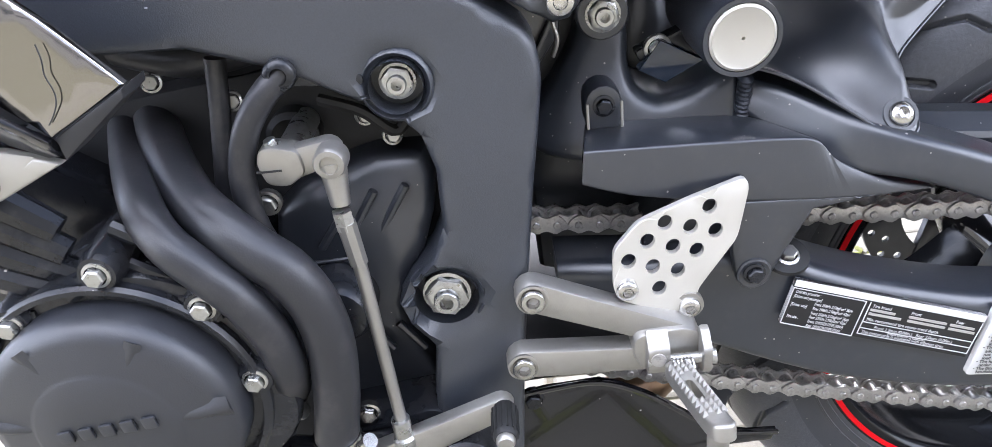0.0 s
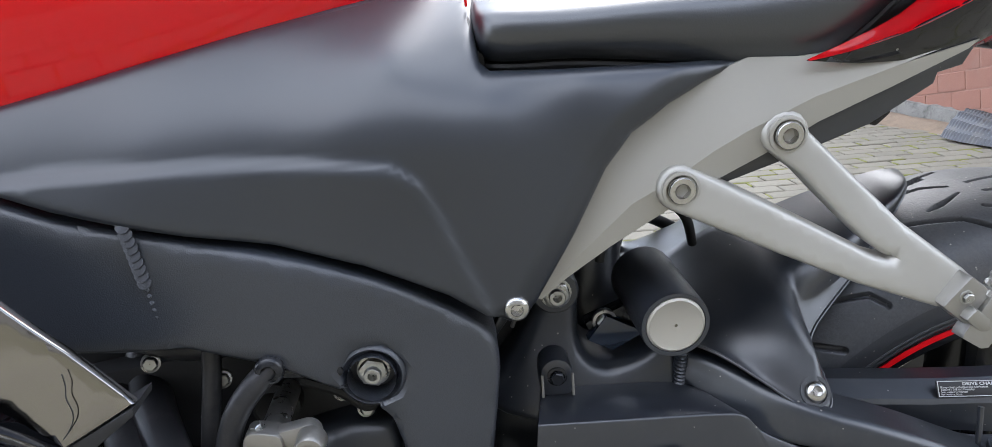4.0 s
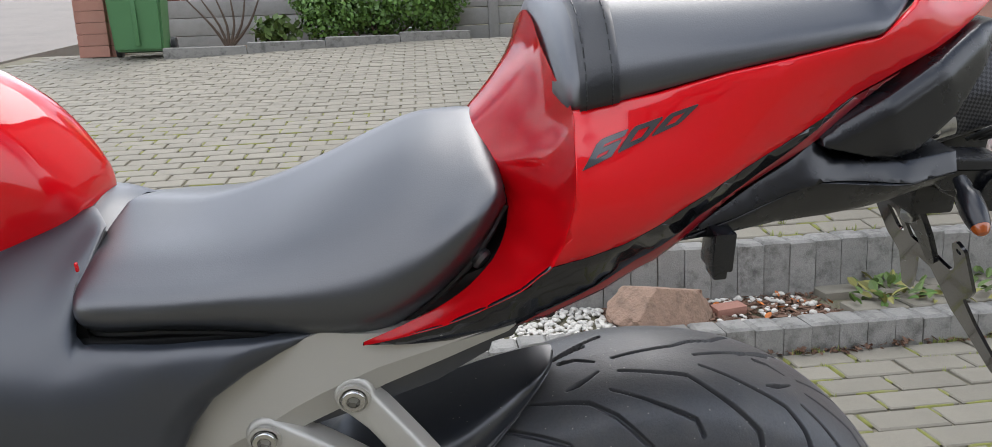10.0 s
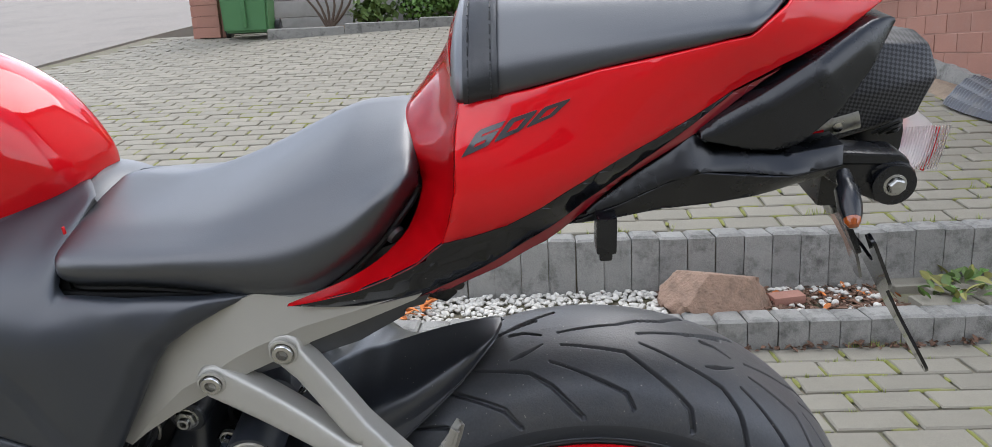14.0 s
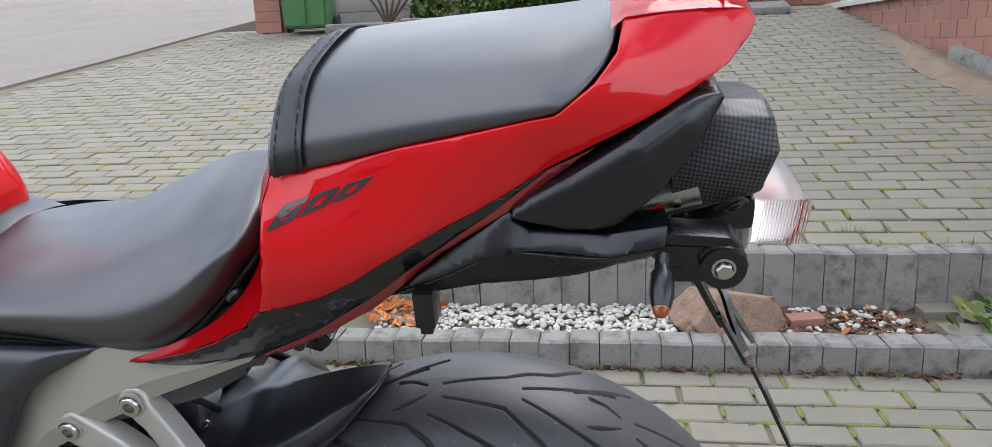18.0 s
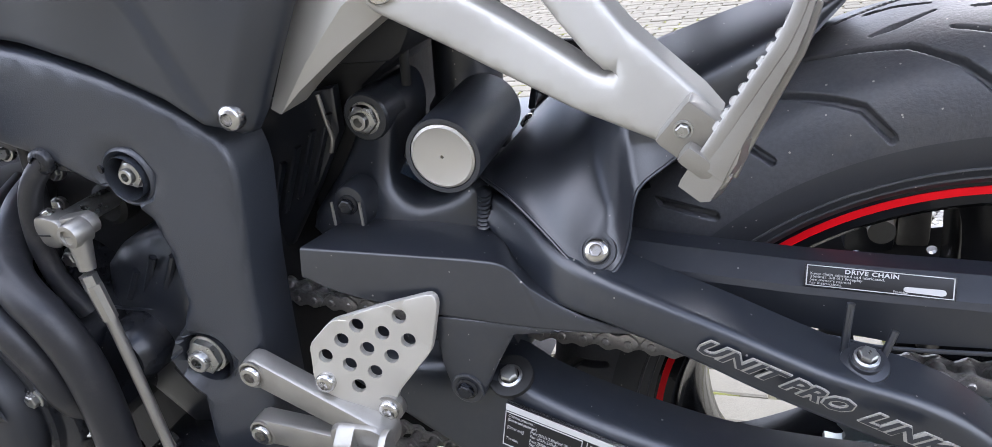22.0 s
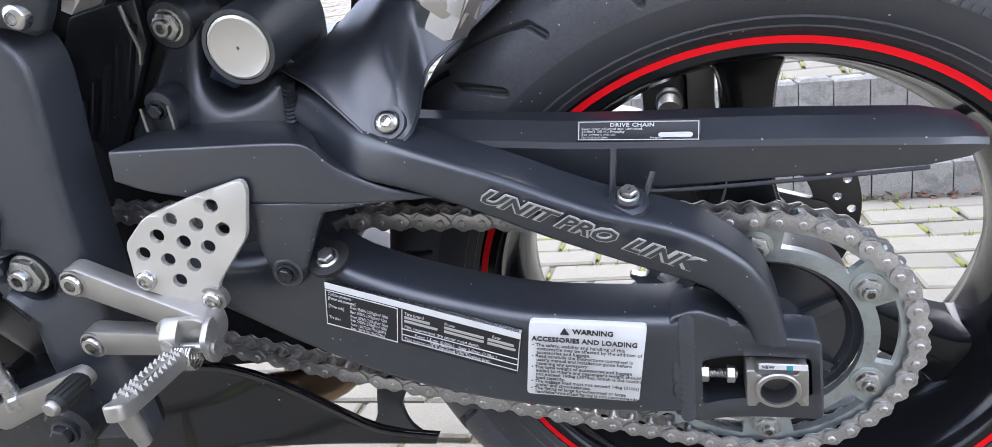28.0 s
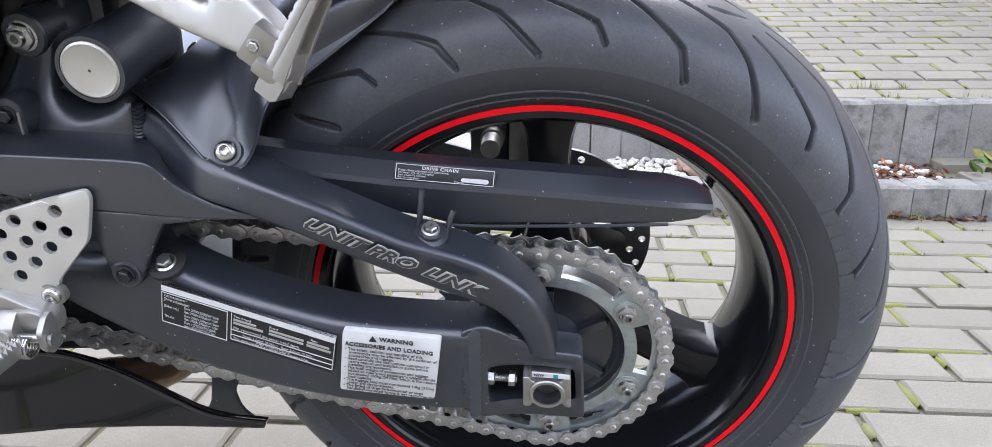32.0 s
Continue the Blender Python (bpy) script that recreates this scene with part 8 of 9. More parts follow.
def leaf(w, l, curl):
    """A curled leaf blade along +x: verts and faces."""
    v = []
    for i in range(6):
        t = i / 5
        h = w * math.sin(math.pi * min(0.97, t * 0.9 + 0.07)) ** 0.8
        z = curl * l * t * t
        v += [(l * t, -h, z + h * 0.5), (l * t, 0, z), (l * t, h, z + h * 0.5)]
    return v, [(3 * i + j, 3 * i + j + 1, 3 * i + j + 4, 3 * i + j + 3) for i in range(5) for j in range(2)]


items = [moved(leaf(rng.uniform(0.008, 0.018), rng.uniform(0.03, 0.055), rng.uniform(-0.3, 0.4)), pose(rng.uniform(-0.66, -0.42), rng.uniform(1.39, 1.62), 0.075 + rng.uniform(0, 0.03), rng.uniform(-35, 35), rng.uniform(-35, 20), rng.uniform(0, 360))) for k in range(70)]
items += [moved(leaf(0.010, 0.03, 0.3), pose(rng.uniform(0.72, 1.2), rng.uniform(1.39, 1.62), 0.074, rng.uniform(-30, 30), rng.uniform(-30, 20), rng.uniform(0, 360))) for k in range(14)]
cluster("autumn_leaves", items, DRY_LEAF, "orange and red fallen leaves on the pebbles", "fallen leaves")
bm = bmesh.new()
bmesh.ops.create_icosphere(bm, subdivisions=5, radius=1)
for v in bm.verts:
    p = v.co.copy()
    n = mathutils.noise.noise(p * 1.3 + Vector((3, 1, 7))) * 0.24 + mathutils.noise.noise(p * 3.1) * 0.13 + mathutils.noise.noise(p * 7) * 0.055 + mathutils.noise.noise(p * 17) * 0.022
    q = p * (1 + n)
    for d, lim in ((Vector((0.1, 0.3, 1)), 0.72), (Vector((0.2, -1, 0.35)), 0.70), (Vector((-0.9, -0.3, 0.5)), 0.78), (Vector((0.9, -0.5, 0.3)), 0.80), (Vector((0, 0, -1)), 0.55)):
        d = d.normalized()
        over = q.dot(d) - lim
        if over > 0:
            q -= d * over * 0.92
    v.co = (q.x * 0.185, q.y * 0.125, q.z * 0.098)
bl = part("boulder", bm, BOULDER, None, "", 40)
bl.matrix_world = pose(0.545, 1.475, 0.108, 0, 5, 4)
tagged(bl, "rough tan boulder resting in the pebble bed", "boulder")
bp = tagged(part("brick_piece", box((-0.055, -0.03, -0.015), (0.055, 0.03, 0.015), 0.004, None, None), BRICK, None), "small broken piece of brick on the bark", "brick piece")
bp.matrix_world = pose(0.79, 1.50, 0.082, 3, -2, 8)


def weed(name, x, y, z, n, size, label, seed):
    q = random.Random(seed)
    root = tagged(new(name), label, "weed")
    root.matrix_world = pose(x, y, z)
    for k in range(n):
        a, d = q.uniform(0, 360), size * q.random() ** 0.7
        v, f = leaf(size * q.uniform(0.06, 0.13), size * q.uniform(0.22, 0.5), q.uniform(-0.6, 0.3))
        v, f = moved((v, f), pose(d * math.cos(radians(a)), 0.55 * d * math.sin(radians(a)), q.uniform(0.002, 0.22 * size), q.uniform(-40, 40), q.uniform(-55, 5), a + q.uniform(-60, 60)))
        pydata("leaf", v, f, q.choice((WEED, WEED, GREEN, WILTED)), root)


weed("weed", 1.33, 1.44, 0.090, 34, 0.13, "sprawling leafy weed growing between paving slabs", 1)
weed("weed", 1.40, 1.57, 0.090, 30, 0.13, "leafy green weed at the foot of the block wall", 2)
weed("weed", 1.58, 1.43, 0.090, 26, 0.12, "yellowing leafy weed growing between paving slabs", 3)
weed("weed", 1.80, 1.60, 0.090, 18, 0.09, "small yellowish weed at the foot of the wall", 4)
weed("weed", 2.05, 1.31, 0.030, 16, 0.08, "small weed at the foot of the kerb", 5)
# crumbs of soil and dead leaf at the foot of the lower kerb
items = [moved(leaf(rng.uniform(0.004, 0.010), rng.uniform(0.010, 0.030), rng.uniform(-0.3, 0.4)), pose(rng.uniform(-0.9, 2.3), 1.276 - 0.03 * rng.random() ** 2, rng.uniform(0.001, 0.008), rng.uniform(-40, 40), rng.uniform(-35, 35), rng.uniform(0, 360))) for k in range(420)]
cluster("kerb_litter", items, BARK, "brown leaf litter and soil crumbs along the kerb", "litter")
items = []
for k in range(1300):
    kind = rng.random()
    if kind < 0.45:
        x, y = rng.uniform(-1.2, 2.2), 1.755 + 0.106 * rng.randint(0, 5) + rng.uniform(-0.004, 0.004)
        z, h = terrace(y), rng.uniform(0.008, 0.028)
    elif kind < 0.7:
        x, y, z, h = rng.uniform(-0.9, 2.0), 1.274 + rng.uniform(-0.012, 0.004), 0, rng.uniform(0.006, 0.02)
    else:
        x, y, z, h = rng.uniform(-0.9, 2.0), rng.choice((1.055, 0.95, 0.845, 0.63, 1.16)) + rng.uniform(-0.004, 0.004), 0, rng.uniform(0.004, 0.014)
    if mathutils.noise.noise(Vector((x * 2.2, y * 2.2, 0))) < 0.10:
        continue
    for j in range(5):
        a, b = rng.uniform(0, 6.28), rng.uniform(0.1, 0.8)
        w = 0.0017
        dx, dy = math.cos(a), math.sin(a)
        px, py = x + rng.uniform(-0.008, 0.008), y + rng.uniform(-0.003, 0.003)
        items.append(([(px - dy * w, py + dx * w, z - 0.006), (px + dy * w, py - dx * w, z - 0.006), (px + dx * b * h, py + dy * b * h, z + h)], [(0, 1, 2)]))
cluster("joint_grass", items, GRASS, "short grass and moss sprouting from the joints", "grass")

# dimpled membrane and soil at the foot of the brick wall
WALL_X = 2.55
cols, rows_ = 260, 26
verts = []
for i in range(cols + 1):
    y = 1.75 + 1.55 * i / cols
    fold = 0.05 * math.sin(y * 3.1) + 0.03 * math.sin(y * 7.3 + 1)
    for j in range(rows_ + 1):
        t = j / rows_
        u = 0.30 * t
        bulge = 0.05 * math.sin(math.pi * t) * (1.2 + math.sin(y * 4.3))
        dim = 0.013 if (i % 4 in (1, 2) and j % 4 in (1, 2)) else 0.0
        verts.append((WALL_X - 0.30 + u * 0.85 + fold * (1 - t), y, terrace(y) + 0.012 + bulge + 0.05 * t + dim))
faces = [(i * (rows_ + 1) + j, (i + 1) * (rows_ + 1) + j, (i + 1) * (rows_ + 1) + j + 1, i * (rows_ + 1) + j + 1) for i in range(cols) for j in range(rows_)]
mem = tagged(pydata("drainage_membrane", verts, faces, MEMBRANE, None, "", 25), "crumpled black dimpled membrane lying along the brick wall", "membrane")
verts = []
for i in range(61):
    for j in range(13):
        y, t = 2.5 + 3.4 * i / 60, j / 12
        h = 0.05 * math.sin(math.pi * t) ** 1.5 * math.sin(math.pi * i / 60) + 0.02 * mathutils.noise.noise(Vector((t * 4, y * 4, 0)))
        verts.append((WALL_X - 0.30 + 0.29 * t + 0.08 * math.sin(y * 2.6) * (1 - t), y, terrace(y) - 0.006 + max(-0.004, h)))
tagged(pydata("soil_bank", verts, [(i * 13 + j, (i + 1) * 13 + j, (i + 1) * 13 + j + 1, i * 13 + j + 1) for i in range(60) for j in range(12)], DIRT, None, "", 60), "low bank of brown soil and rubble along the wall", "soil")

ft = bmesh.new()
rows = []
for i in range(61):
    y0 = 2.95 + 1.75 * i / 60
    n0 = [mathutils.noise.noise(Vector((y0 * 9, k * 3.7, 2.0))) for k in range(3)]
    zb, zt, out_ = terrace(y0) - 0.05, terrace(y0) + 0.095 + 0.025 * n0[0], WALL_X - 0.045 + 0.018 * n0[1]
    rows.append([(WALL_X + 0.01, y0, zb), (out_ - 0.01, y0, zb), (out_, y0, zb + 0.6 * (zt - zb)), (out_ + 0.012 + 0.01 * n0[2], y0, zt), (WALL_X + 0.01, y0, zt + 0.004)])
ring_faces(ft, rows)
tagged(part("wall_footing", ft, KERB, None, "", 30), "broken grey concrete footing below the brick wall", "footing", kind="structure")


# ---- plants ----
def foliage(name, points, size, material, parent, label=""):
    """Many small folded leaves; points are (place, outward direction)."""
    n = len(points)
    verts, faces = [], []
    for k, (p, d) in enumerate(points):
        d = (d + Vector((rng.uniform(-1, 1), rng.uniform(-1, 1), rng.uniform(-1, 1))) * 0.7).normalized()
        a = d.orthogonal().normalized()
        a = (a * math.cos(k) + d.cross(a) * math.sin(k)).normalized()
        b = d.cross(a)
        l, w = size * rng.uniform(0.6, 1.3), size * rng.uniform(0.3, 0.5)
        base = len(verts)
        verts += [p, p + a * l * 0.5 + b * w + d * w * 0.3, p + a * l + d * l * 0.1, p + a * l * 0.5 - b * w + d * w * 0.3]
        faces += [(base, base + 1, base + 2), (base, base + 2, base + 3)]
    return pydata(name, verts, faces, material, parent, label, 180)


def bush(x, y, z, w, d, h, n, material, label, seed, size=0.055):
    rng.seed(seed)
    root = tagged(new("bush"), label, "bush")
    root.matrix_world = pose(x, y, z)
    clumps = [(Vector((rng.uniform(-0.42, 0.42) * w, rng.uniform(-0.35, 0.35) * d, rng.uniform(0.25, 0.72) * h)), rng.uniform(0.2, 0.34) * h) for k in range(18)]
    pts = []
    for k in range(n):
        c, r = rng.choice(clumps)
        dr = Vector((rng.gauss(0, 1), rng.gauss(0, 1), rng.gauss(0, 1))).normalized()
        p = c + Vector((dr.x * r * 1.5, dr.y * r * 1.2, dr.z * r)) * rng.uniform(0.7, 1.05)
        if p.z > 0.02:
            pts.append((p, dr))
    foliage("leaves", pts, size, material, root)
    for k in range(7):
        c, r = clumps[k]
        part("stem", tube([(c.x * 0.2, c.y * 0.2, -0.02), (c.x * 0.6, c.y * 0.6, c.z * 0.5), tuple(c)], [0.016, 0.006], 6, 3), WOOD_BROWN, root)


def conifer(x, y, z, h, w, n, seed, material=None):
    rng.seed(seed)
    root = tagged(new("conifer"), "dense dark green columnar conifer behind the houses", "tree")
    root.matrix_world = pose(x, y, z)
    part("trunk", tube([(0, 0, -0.05), (0.02, 0, h * 0.5), (0, 0, h * 0.95)], [0.09, 0.02], 8, 3), WOOD_BROWN, root)
    for k in range(10):
        a, t = k * 2.4, 0.15 + 0.07 * k
        part("limb", tube([(0, 0, h * t), (0.5 * w * 0.6 * math.cos(a), 0.5 * w * 0.6 * math.sin(a), h * (t + 0.08))], [0.025, 0.008], 5), WOOD_BROWN, root)
    pts = []
    for k in range(n):
        t = rng.random() ** 0.8
        a = rng.uniform(0, 2 * math.pi)
        prof = (1 - t ** 2.2) ** 0.8 * (0.55 + 0.45 * min(1, t * 5))
        r = 0.5 * w * prof * (0.85 + 0.18 * math.sin(a * 5 + t * 17) + 0.1 * math.sin(a * 11 - t * 31)) * rng.uniform(0.75, 1.08)
        pts.append((Vector((r * math.cos(a), r * math.sin(a), t * h)), Vector((math.cos(a), math.sin(a), 0.9))))
    foliage("crown", pts, 0.14, material or CONIFER, root)


def at(az, d, ex=-0.42, ey=-0.74):
    return ex + d * math.sin(radians(az)), ey + d * math.cos(radians(az))


bush(-0.70, 7.95, terrace(7.9), 1.8, 0.7, 0.80, 7000, GREEN, "wide round green bush in front of the plank wall", 11)
bush(1.75, 8.1, terrace(7.9), 0.8, 0.6, 0.62, 2400, GREEN, "green bush beside the stone slab", 12)
bush(-1.75, 7.75, terrace(7.7), 0.35, 0.3, 0.32, 260, WEED, "small spiky green plant in the bed", 13, 0.10)
for az, d, top, w, sd in ((-7.4, 15.5, 4.55, 0.95, 21), (-4.2, 15.5, 4.75, 0.85, 22), (-1.4, 15.5, 4.55, 0.72, 23), (2.9, 21, 5.4, 0.8, 24)):
    x, y = at(az, d)
    conifer(x, y, 1.5, top - 1.5, w, 4200, sd)
x, y = at(-5.3, 24)
conifer(x, y, 1.6, 7.0, 2.2, 3000, 25, DARK_GREEN)
# an ivy-covered bank: many leaves over a tall hedge
rng.seed(31)
ivy = tagged(new("ivy_hedge"), "tall bright green ivy hedge between the houses", "hedge")
ivy.matrix_world = pose(2.62, 12.6, 1.5)
pts = []
for k in range(11000):
    f = rng.random()
    if f < 0.8:
        p, d = Vector((rng.uniform(-0.95, 0.95), -0.4 - 0.12 * rng.random(), rng.uniform(0, 3.9))), Vector((0, -1, 0.3))
    else:
        p, d = Vector((-0.95 - 0.1 * rng.random(), rng.uniform(-0.4, 0.4), rng.uniform(0, 3.9))), Vector((-1, 0, 0.3))
    w = 0.12 * mathutils.noise.noise(p * 2.4)
    pts.append((p + d * w * 2, d))
foliage("leaves", pts, 0.12, GREEN, ivy)
part("hedge_core", box((-0.9, -0.36, 0), (0.9, 0.4, 3.8), 0.05, None, None), DARK_GREEN, ivy)


# ---- houses and far things ----
def house(name, lo, hi, wall, label, windows, roof_h):
    """A plastered house: wall, roof, and windows in its front (y = lo)."""
    root = tagged(new(name), label, "house")
    root.matrix_world = pose(*lo)
    s = Vector(hi) - Vector(lo)
    part("wall", box((0, 0, 0), tuple(s), 0.01, None, None), wall, root)
    part("roof", ring_faces(bmesh.new(), [[(-0.3, -0.3, s.z), (s.x + 0.3, -0.3, s.z), (s.x + 0.3, -0.3, s.z + 0.12), (s.x / 2, -0.3, s.z + roof_h), (-0.3, -0.3, s.z + 0.12)], [(-0.3, s.y + 0.3, s.z), (s.x + 0.3, s.y + 0.3, s.z), (s.x + 0.3, s.y + 0.3, s.z + 0.12), (s.x / 2, s.y + 0.3, s.z + roof_h), (-0.3, s.y + 0.3, s.z + 0.12)]]), ROOF, root)
    for x, z, w, h in windows:
        win = part("window", box((x, -0.03, z), (x + w, 0.03, z + h), 0.01, None, None), PLASTER, root)
        part("pane", box((x + 0.07, -0.036, z + 0.07), (x + w / 2 - 0.03, 0.0, z + h - 0.07), 0.004, None, None), GLASS_DARK, win)
        part("pane", box((x + w / 2 + 0.03, -0.036, z + 0.07), (x + w - 0.07, 0.0, z + h - 0.07), 0.004, None, None), GLASS_DARK, win)
        part("sill", box((x - 0.05, -0.10, z - 0.05), (x + w + 0.05, 0.0, z), 0.005, None, None), PLASTER, win)
    return root


x, y = at(0.8, 34)
house("ochre_house", (x, y, 1.9), (x + 1.9, y + 5, 7.3), OCHRE_WALL, "small ochre house far behind the trees", [(0.25, 3.6, 0.7, 0.9), (1.1, 3.6, 0.6, 0.9)], 0.6)
x, y = at(4.1, 24)
ph = house("pale_house", (x, y, 1.6), (x + 7, y + 7, 9.4), YELLOW_WALL, "tall pale yellow plastered house with narrow windows", [(0.75, 3.9, 0.35, 0.9), (0.75, 5.6, 0.35, 0.9), (3.2, 3.6, 1.2, 1.3)], 1.8)
for k in range(14):
    part("railing_bar", box((1.0 + 0.11 * k, -0.9, 2.6), (1.025 + 0.11 * k, -0.875, 3.6), 0, None, None), ROOF, ph)
part("railing_top", box((0.95, -0.92, 3.6), (2.6, -0.86, 3.65), 0, None, None), ROOF, ph)
part("balcony", box((0.9, -0.95, 2.45), (2.65, 0.0, 2.6), 0.01, None, None), PLASTER, ph)
house("white_house", (3.05, 1.2, 0.0), (9.0, 10.6, 5.2), PLASTER, "white plastered house above the brick wall", [(1.0, 2.2, 1.2, 1.3)], 2.0)

back = house("grey_house", (-12.0, -20.0, -0.2), (12.0, -12.0, 5.8), ROUGHCAST, "plain grey roughcast house behind the viewer", [], 2.2)
for k in range(4):
    for z in (1.0, 3.6):
        x = 2.0 + 4.0 * k
        win = part("window", box((x, 7.97, z), (x + 1.4, 8.03, z + 1.4), 0.01, None, None), ROOF, back)
        for h in (0, 1):
            part("pane", box((x + 0.06 + 0.67 * h, 8.0, z + 0.06), (x + 0.67 + 0.67 * h, 8.036, z + 1.34), 0.004, None, None), GLASS_DARK, win)

# wheeled bin
bin_ = tagged(new("wheeled_bin"), "green plastic wheeled bin standing by the planter", "bin")
bin_.matrix_world = pose(-2.98, 7.15, terrace(7.15) + 0.005, 0, 0, 8)
rows = [[(-w, -d, z), (w, -d, z), (w, d, z), (-w, d, z)] for w, d, z in ((0.225, 0.20, 0.05), (0.235, 0.21, 0.30), (0.262, 0.245, 0.86), (0.262, 0.245, 0.90))]
body = ring_faces(bmesh.new(), rows)
bmesh.ops.bevel(body, geom=body.edges[:], offset=0.02, segments=2, affect="EDGES")
part("body", body, BIN_GREEN, bin_)
lid = ring_faces(bmesh.new(), [[(-0.29, -0.30, 0.90), (0.29, -0.30, 0.90), (0.29, 0.29, 0.92), (-0.29, 0.29, 0.92)], [(-0.29, -0.30, 0.94), (0.29, -0.30, 0.94), (0.29, 0.29, 0.97), (-0.29, 0.29, 0.97)], [(-0.24, -0.24, 0.975), (0.24, -0.24, 0.975), (0.24, 0.23, 1.01), (-0.24, 0.23, 1.01)]])
bmesh.ops.bevel(lid, geom=lid.edges[:], offset=0.012, segments=2, affect="EDGES")
part("lid", lid, BIN_GREEN, bin_)
part("lid_handle", tube([(-0.24, 0.30, 0.93), (-0.22, 0.36, 0.95), (0.22, 0.36, 0.95), (0.24, 0.30, 0.93)], 0.016, 8), BIN_GREEN, bin_)
part("rib", box((-0.02, -0.238, 0.10), (0.02, -0.21, 0.80), 0.006, None, None), BIN_GREEN, bin_)
for sx in (-1, 1):
    wl = part("wheel", lathe([(0.07, -0.025), (0.098, -0.022), (0.10, -0.01), (0.10, 0.01), (0.098, 0.022), (0.07, 0.025)], (sx * 0.265, 0.20, 0.098), (1, 0, 0), 28), GRIP, bin_)
    part("hub", lathe([(0.06, 0), (0.06, 0.028 * sx), (0.02, 0.034 * sx)], (sx * 0.265, 0.20, 0.098), (1, 0, 0), 16), BLACK_PLASTIC, wl)

# plank wall and fence at the back
pw = tagged(new("plank_wall"), "weathered grey concrete plank wall behind the planter", "wall", kind="structure")
for k in range(3):
    x0 = -3.2 + 1.95 * k
    part("post", box((x0 - 0.06, 8.42, 1.25), (x0 + 0.06, 8.56, 2.0), 0.008, None, None), PLANK, pw)
    for j in range(3):
        part("plank", box((x0 + 0.06, 8.45, 1.28 + 0.205 * j), (x0 + 1.89, 8.51, 1.48 + 0.205 * j), 0.012, None, None), PLANK, pw)
fn = tagged(new("fence"), "red-brown wooden fence on top of the plank wall", "fence")
fn.matrix_world = pose(-3.2, 8.62, 1.3)
for k in range(31):
    part("slat", box((0.105 * k, 0, 0.55), (0.105 * k + 0.09, 0.022, 1.55 + 0.02 * (k % 3)), 0.003, None, None), FENCE, fn)
for z in (0.75, 1.35):
    part("rail", box((0, 0.024, z), (3.25, 0.06, z + 0.07), 0.004, None, None), FENCE, fn)
for k in range(3):
    part("post", box((1.5 * k, 0.03, -0.1), (1.5 * k + 0.08, 0.11, 1.5), 0.004, None, None), FENCE, fn)
dead = tagged(new("bare_shrub"), "bare brown shrub leaning against the plank wall", "shrub")
dead.matrix_world = pose(-2.35, 8.0, terrace(8.0))
for k in range(6):
    part("branch", tube([(0, 0, -0.02), (0.08 * (k - 2), 0.02, 0.25), (0.16 * (k - 2) - 0.1, 0.05, 0.55)], [0.022, 0.008], 6, 3), WOOD_BROWN, dead)
sl2 = tagged(part("stone_slab", box((-0.42, -0.26, 0), (0.42, 0.26, 0.07), 0.015, None, None), KERB, None), "mossy grey concrete slab lying on the paving", "slab")
sl2.matrix_world = pose(1.62, 7.35, terrace(7.35) - 0.01, 9, 0, -6)

# ---- pieces of the setting: planter kerb, pillar, brick wall, kerbs, paving ----
pk = tagged(new("planter_kerb"), "grey concrete kerb of the planter", "kerb", kind="structure")
a, b = Vector((-2.75, 7.0, 0)), Vector((0.35, 7.7, 0))
for k in range(4):
    c = a.lerp(b, (k + 0.5) / 4)
    me = mesh_of("kerbstone", slab((b - a).length / 4 - 0.008, 0.09, 0.22, 0.012), KERB)
    ob = new("kerbstone", me)
    ob.parent = pk
    ob.matrix_basis = Matrix.Translation((c.x, c.y, terrace(c.y) + 0.09)) @ Matrix.Rotation(math.atan2(b.y - a.y, b.x - a.x), 4, "Z")
tagged(pydata("planter_soil", [(-2.75, 7.05, 1.24), (0.35, 7.75, 1.34), (0.4, 8.46, 1.38), (-2.8, 8.46, 1.36)], [(0, 1, 2, 3)], DIRT), "dark soil of the planter bed", "soil", kind="structure")
brick = mesh_of("brick", slab(0.245, 0.10, 0.112, 0.005), BRICK)
half_brick = mesh_of("brick", slab(0.12, 0.10, 0.112, 0.005), BRICK)
pil_ = tagged(new("brick_pillar"), "red brick gate pillar beside the bin", "pillar", kind="structure")
part("core", box((-3.62, 7.34, 1.0), (-3.34, 7.56, 2.3), 0, None, None), MORTAR, pil_)
for j in range(9):
    for k, (x, y, r) in enumerate(((-3.48, 7.32, 0), (-3.48, 7.58, 0), (-3.33, 7.45, 90), (-3.63, 7.45, 90))):
        ob = new("brick", brick)
        ob.parent = pil_
        ob.matrix_basis = pose(x, y, terrace(7.3) + 0.115 * (j + 1), 0, 0, r)
bw = tagged(new("wall_east"), "red concrete-block retaining wall with pale coping", "wall", kind="structure")
part("core", box((WALL_X + 0.0035, 1.2, -0.1), (WALL_X + 0.24, 8.2, 1.235), 0, None, None), MORTAR, bw)
part("core", box((1.75, 8.008, 1.0), (WALL_X + 0.2, 8.2, 1.58), 0, None, None), MORTAR, bw)
for j in range(11):
    z = -0.02 + 0.118 * (j + 1)
    for k in range(27):
        y = 1.25 + 0.257 * k + (0.128 if j % 2 else 0)
        if z < terrace(y) - 0.05 or y > 8.0:
            continue
        ob = new("brick", brick)
        ob.parent = bw
        ob.matrix_basis = pose(WALL_X + 0.05 + rng.uniform(-0.002, 0.002), y, z, 0, rng.uniform(-0.4, 0.4), 90)
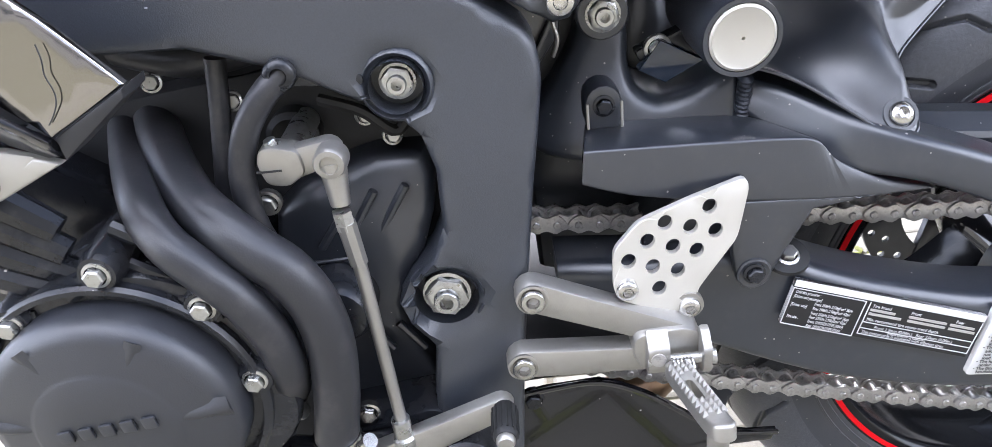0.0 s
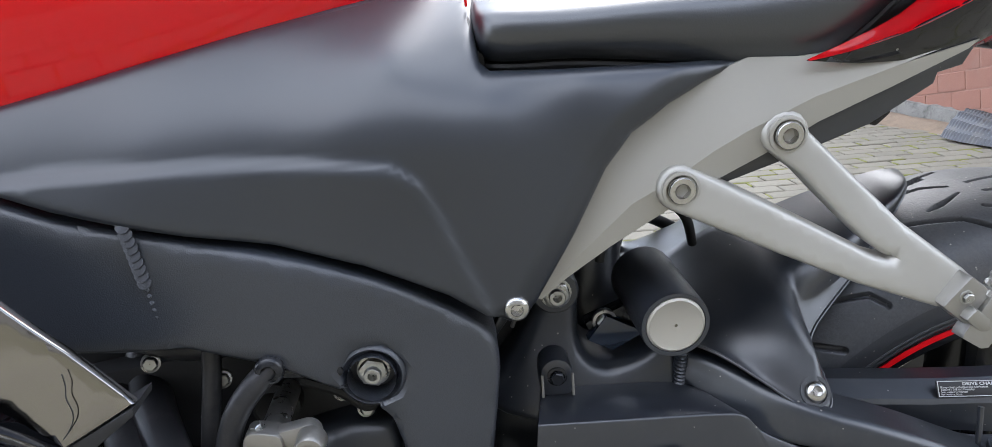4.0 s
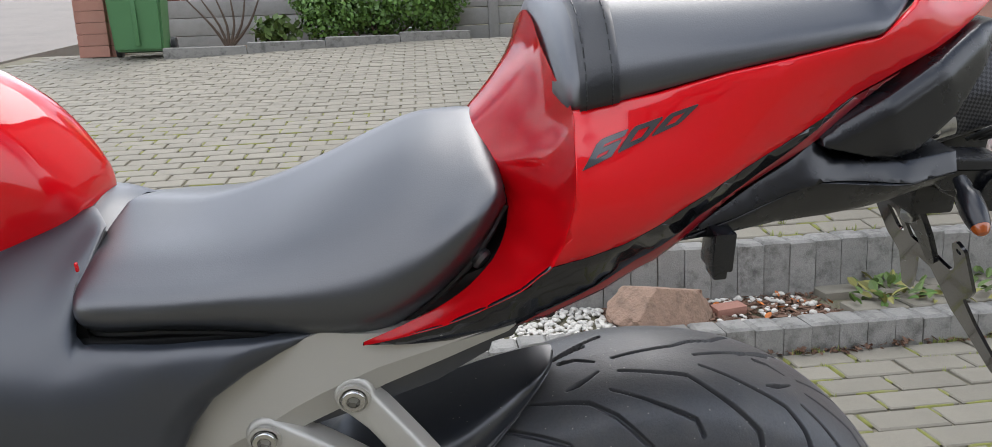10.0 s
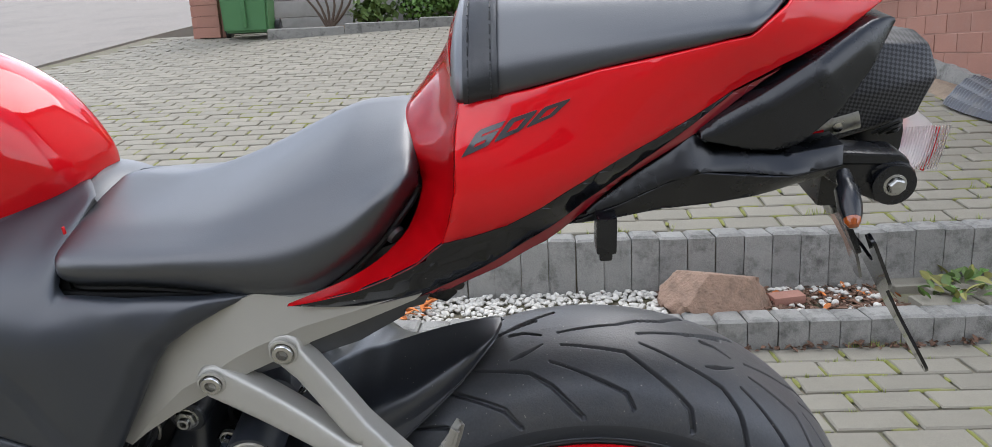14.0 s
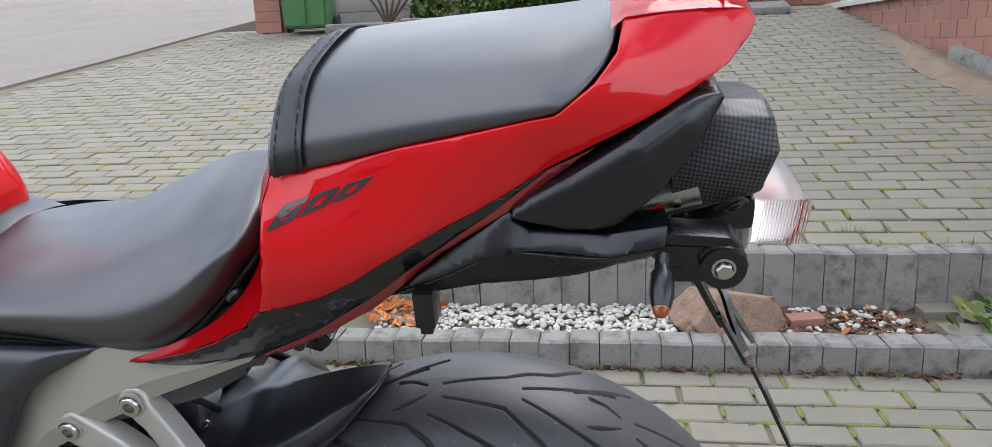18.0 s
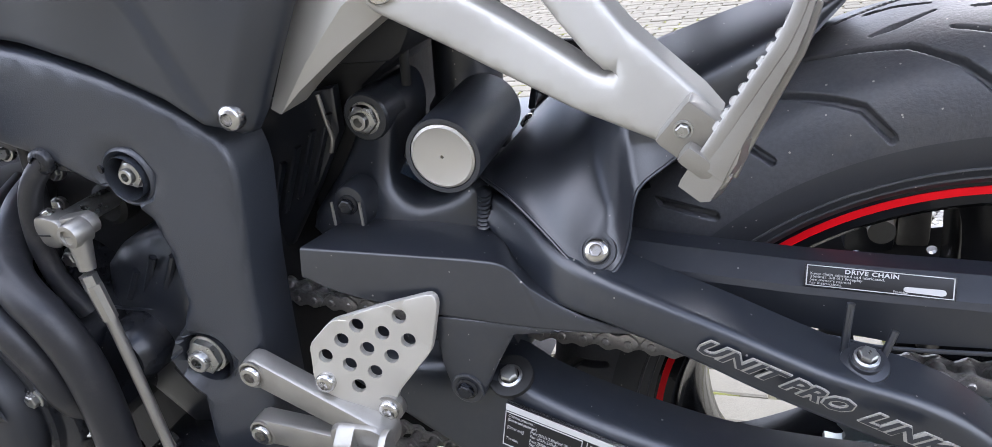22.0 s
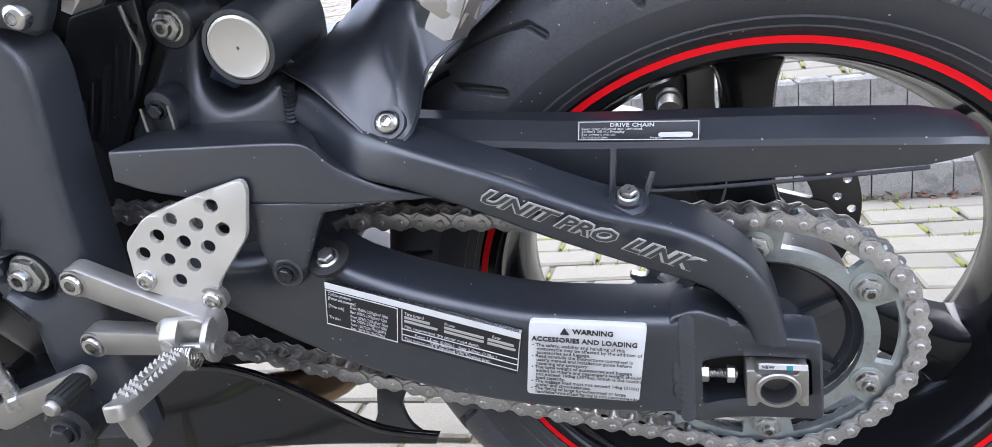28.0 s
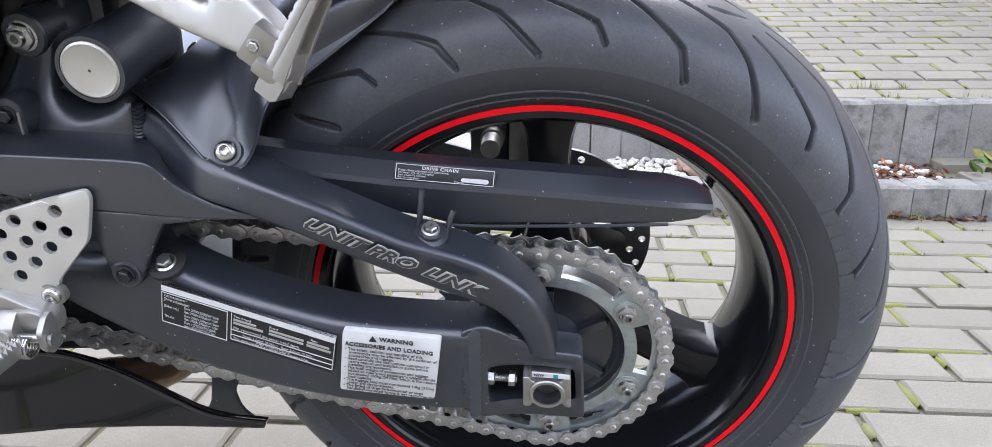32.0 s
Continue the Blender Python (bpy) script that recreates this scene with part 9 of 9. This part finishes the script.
for j in range(4):
    for k in range(3):
        ob = new("brick", brick)
        ob.parent = bw
        ob.matrix_basis = pose(1.85 + 0.257 * k + (0.1 if j % 2 else 0), 8.04, 1.24 + 0.118 * (j + 1) - 0.05, 0, 0, 0)
for k in range(14):
    me = mesh_of("coping", slab(0.495, 0.34, 0.055, 0.01), PLASTER) if k == 0 else me
    ob = new("coping", me)
    ob.parent = bw
    ob.matrix_basis = pose(WALL_X + 0.12, 1.45 + 0.5 * k, 1.295, 0, 0, 90)

kb = tagged(new("kerb_lower"), "low grey concrete block kerb with worn edges", "kerb", kind="structure")
kmesh = [mesh_of("kerb_block", slab(0.0905, 0.10, 0.16, 0.0085 + 0.001 * s), KERB) for s in range(3)]
for k in range(66):
    ob = new("kerb_block", kmesh[k % 3])
    ob.parent = kb
    ob.matrix_basis = pose(-3.0 + 0.0935 * k, 1.33 + rng.uniform(-0.003, 0.003), 0.09 + rng.uniform(-0.003, 0.002), rng.uniform(-1.2, 1.2), rng.uniform(-0.8, 0.8), rng.uniform(-1, 1))
up_ = tagged(new("kerb_upper"), "upright grey concrete palisade blocks edging the terrace", "kerb", kind="structure")
umesh = [mesh_of("palisade_block", slab(0.0955, 0.10, 0.40, 0.009 + 0.0015 * s), KERB) for s in range(3)]
for k in range(62):
    ob = new("palisade_block", umesh[(k * 2) % 3])
    ob.parent = up_
    ob.matrix_basis = pose(-3.4 + 0.0985 * k, 1.70 + rng.uniform(-0.004, 0.004), 0.272 + rng.uniform(-0.004, 0.004), rng.uniform(-1, 1), rng.uniform(-0.7, 0.7), rng.uniform(-1.2, 1.2))

pv = tagged(new("pavement"), "grey concrete block paving in running bond with mossy joints", "pavement", kind="structure")
stone = slab(0.192, 0.0935, 0.05, 0.0045)
pmesh = [mesh_of("paver", slab(0.192, 0.0935, 0.05, c), PAVER) for c in (0.0038, 0.0045, 0.0055)]
near, rest, upper = [], [], []
for j in range(34):
    y = 1.222 - 0.1035 * j
    for k in range(34):
        x = -3.1 + 0.2035 * k + (0.10 if j % 2 else 0.0) + rng.uniform(-0.002, 0.002)
        m = pose(x, y + rng.uniform(-0.0015, 0.0015), rng.uniform(-0.003, 0.001), rng.uniform(-0.7, 0.7), rng.uniform(-0.5, 0.5), rng.uniform(-0.5, 0.5))
        (near if -0.95 < x < 1.95 and y > -0.15 else rest).append(m)
for i, m in enumerate(near):
    ob = new("paver", pmesh[i % 3])
    ob.parent = pv
    ob.matrix_basis = m
grade = math.degrees(math.atan(CLIMB))
for j in range(56):
    y = 1.805 + 0.1035 * j
    for k in range(40):
        x = -5.35 + 0.2035 * k + (0.10 if j % 2 else 0.0) + rng.uniform(-0.003, 0.003)
        if x > WALL_X - 0.02 or x < -5.55 + 0.2 * y:
            continue
        upper.append(pose(x, y, terrace(y) + rng.uniform(-0.004, 0.001), grade + rng.uniform(-0.7, 0.7), rng.uniform(-0.5, 0.5), rng.uniform(-0.6, 0.6)))
for j in range(3):
    for k in range(7):
        x = 1.275 + 0.2035 * k + (0.1 if j % 2 else 0)
        upper.append(pose(x, 1.430 + 0.095 * j, 0.09 + rng.uniform(-0.003, 0.001), rng.uniform(-1, 1), rng.uniform(-1, 1), rng.uniform(-0.6, 0.6)))


def joined(name, places, label):
    verts = np.array(stone[0])
    out = np.concatenate([verts @ np.array(m.to_3x3()).T + np.array(m.translation) for m in places])
    base = np.array(stone[1])
    fs = np.concatenate([base + len(verts) * i for i in range(len(places))])
    ob = pydata(name, out.tolist(), fs.tolist(), PAVER, pv, label, 30)
    ob["kind"] = "stuff"
    return ob


joined("paving_rest", rest, "further grey paving blocks")
joined("paving_terrace", upper, "grey paving blocks of the sloping terrace")

# cushions of moss and sand in the joints
MOSS = paint("yellow_green_moss", (0.185, 0.190, 0.045), 0.95, 0, 0.35, 30, grain=0.4, gs=500, bump=0.002, bs=450, stain=(0.24, 0.215, 0.14), ss=9, sw=0.7, world=True)
mv, mf = [], []
for m in near + rest + upper[:900]:
    for along in (0, 1):
        if rng.random() > (0.62 if along else 0.45):
            continue
        length = rng.uniform(0.03, 0.09) if along else rng.uniform(0.05, 0.17)
        start = rng.uniform(-0.5, 0.5) * ((0.10 if along else 0.20) - length)
        n, base = 6, len(mv)
        for i in range(n + 1):
            s = start + length * (i / n - 0.5)
            fat = (0.25 + 0.75 * math.sin(math.pi * i / n) ** 0.5) * rng.uniform(0.7, 1.15)
            for w, h in ((-1, -0.0075), (-0.6, -0.0025), (0, -0.0012), (0.6, -0.0025), (1, -0.0075)):
                off, up = w * 0.0088 * fat, h + (0.0012 * fat if abs(w) < 1 else 0) + rng.uniform(-0.0007, 0.0007)
                mv.append(tuple(m @ (Vector((-0.1015 + off, s, up)) if along else Vector((s, -0.0518 + off, up)))))
        for i in range(n):
            for k in range(4):
                a = base + 5 * i + k
                mf.append((a, a + 1, a + 6, a + 5) if not along else (a, a + 5, a + 6, a + 1))
moss = pydata("joint_moss", mv, mf, MOSS, None, "", 60)
tagged(moss, "yellow-green moss and sand filling the paving joints", "moss", kind="stuff")
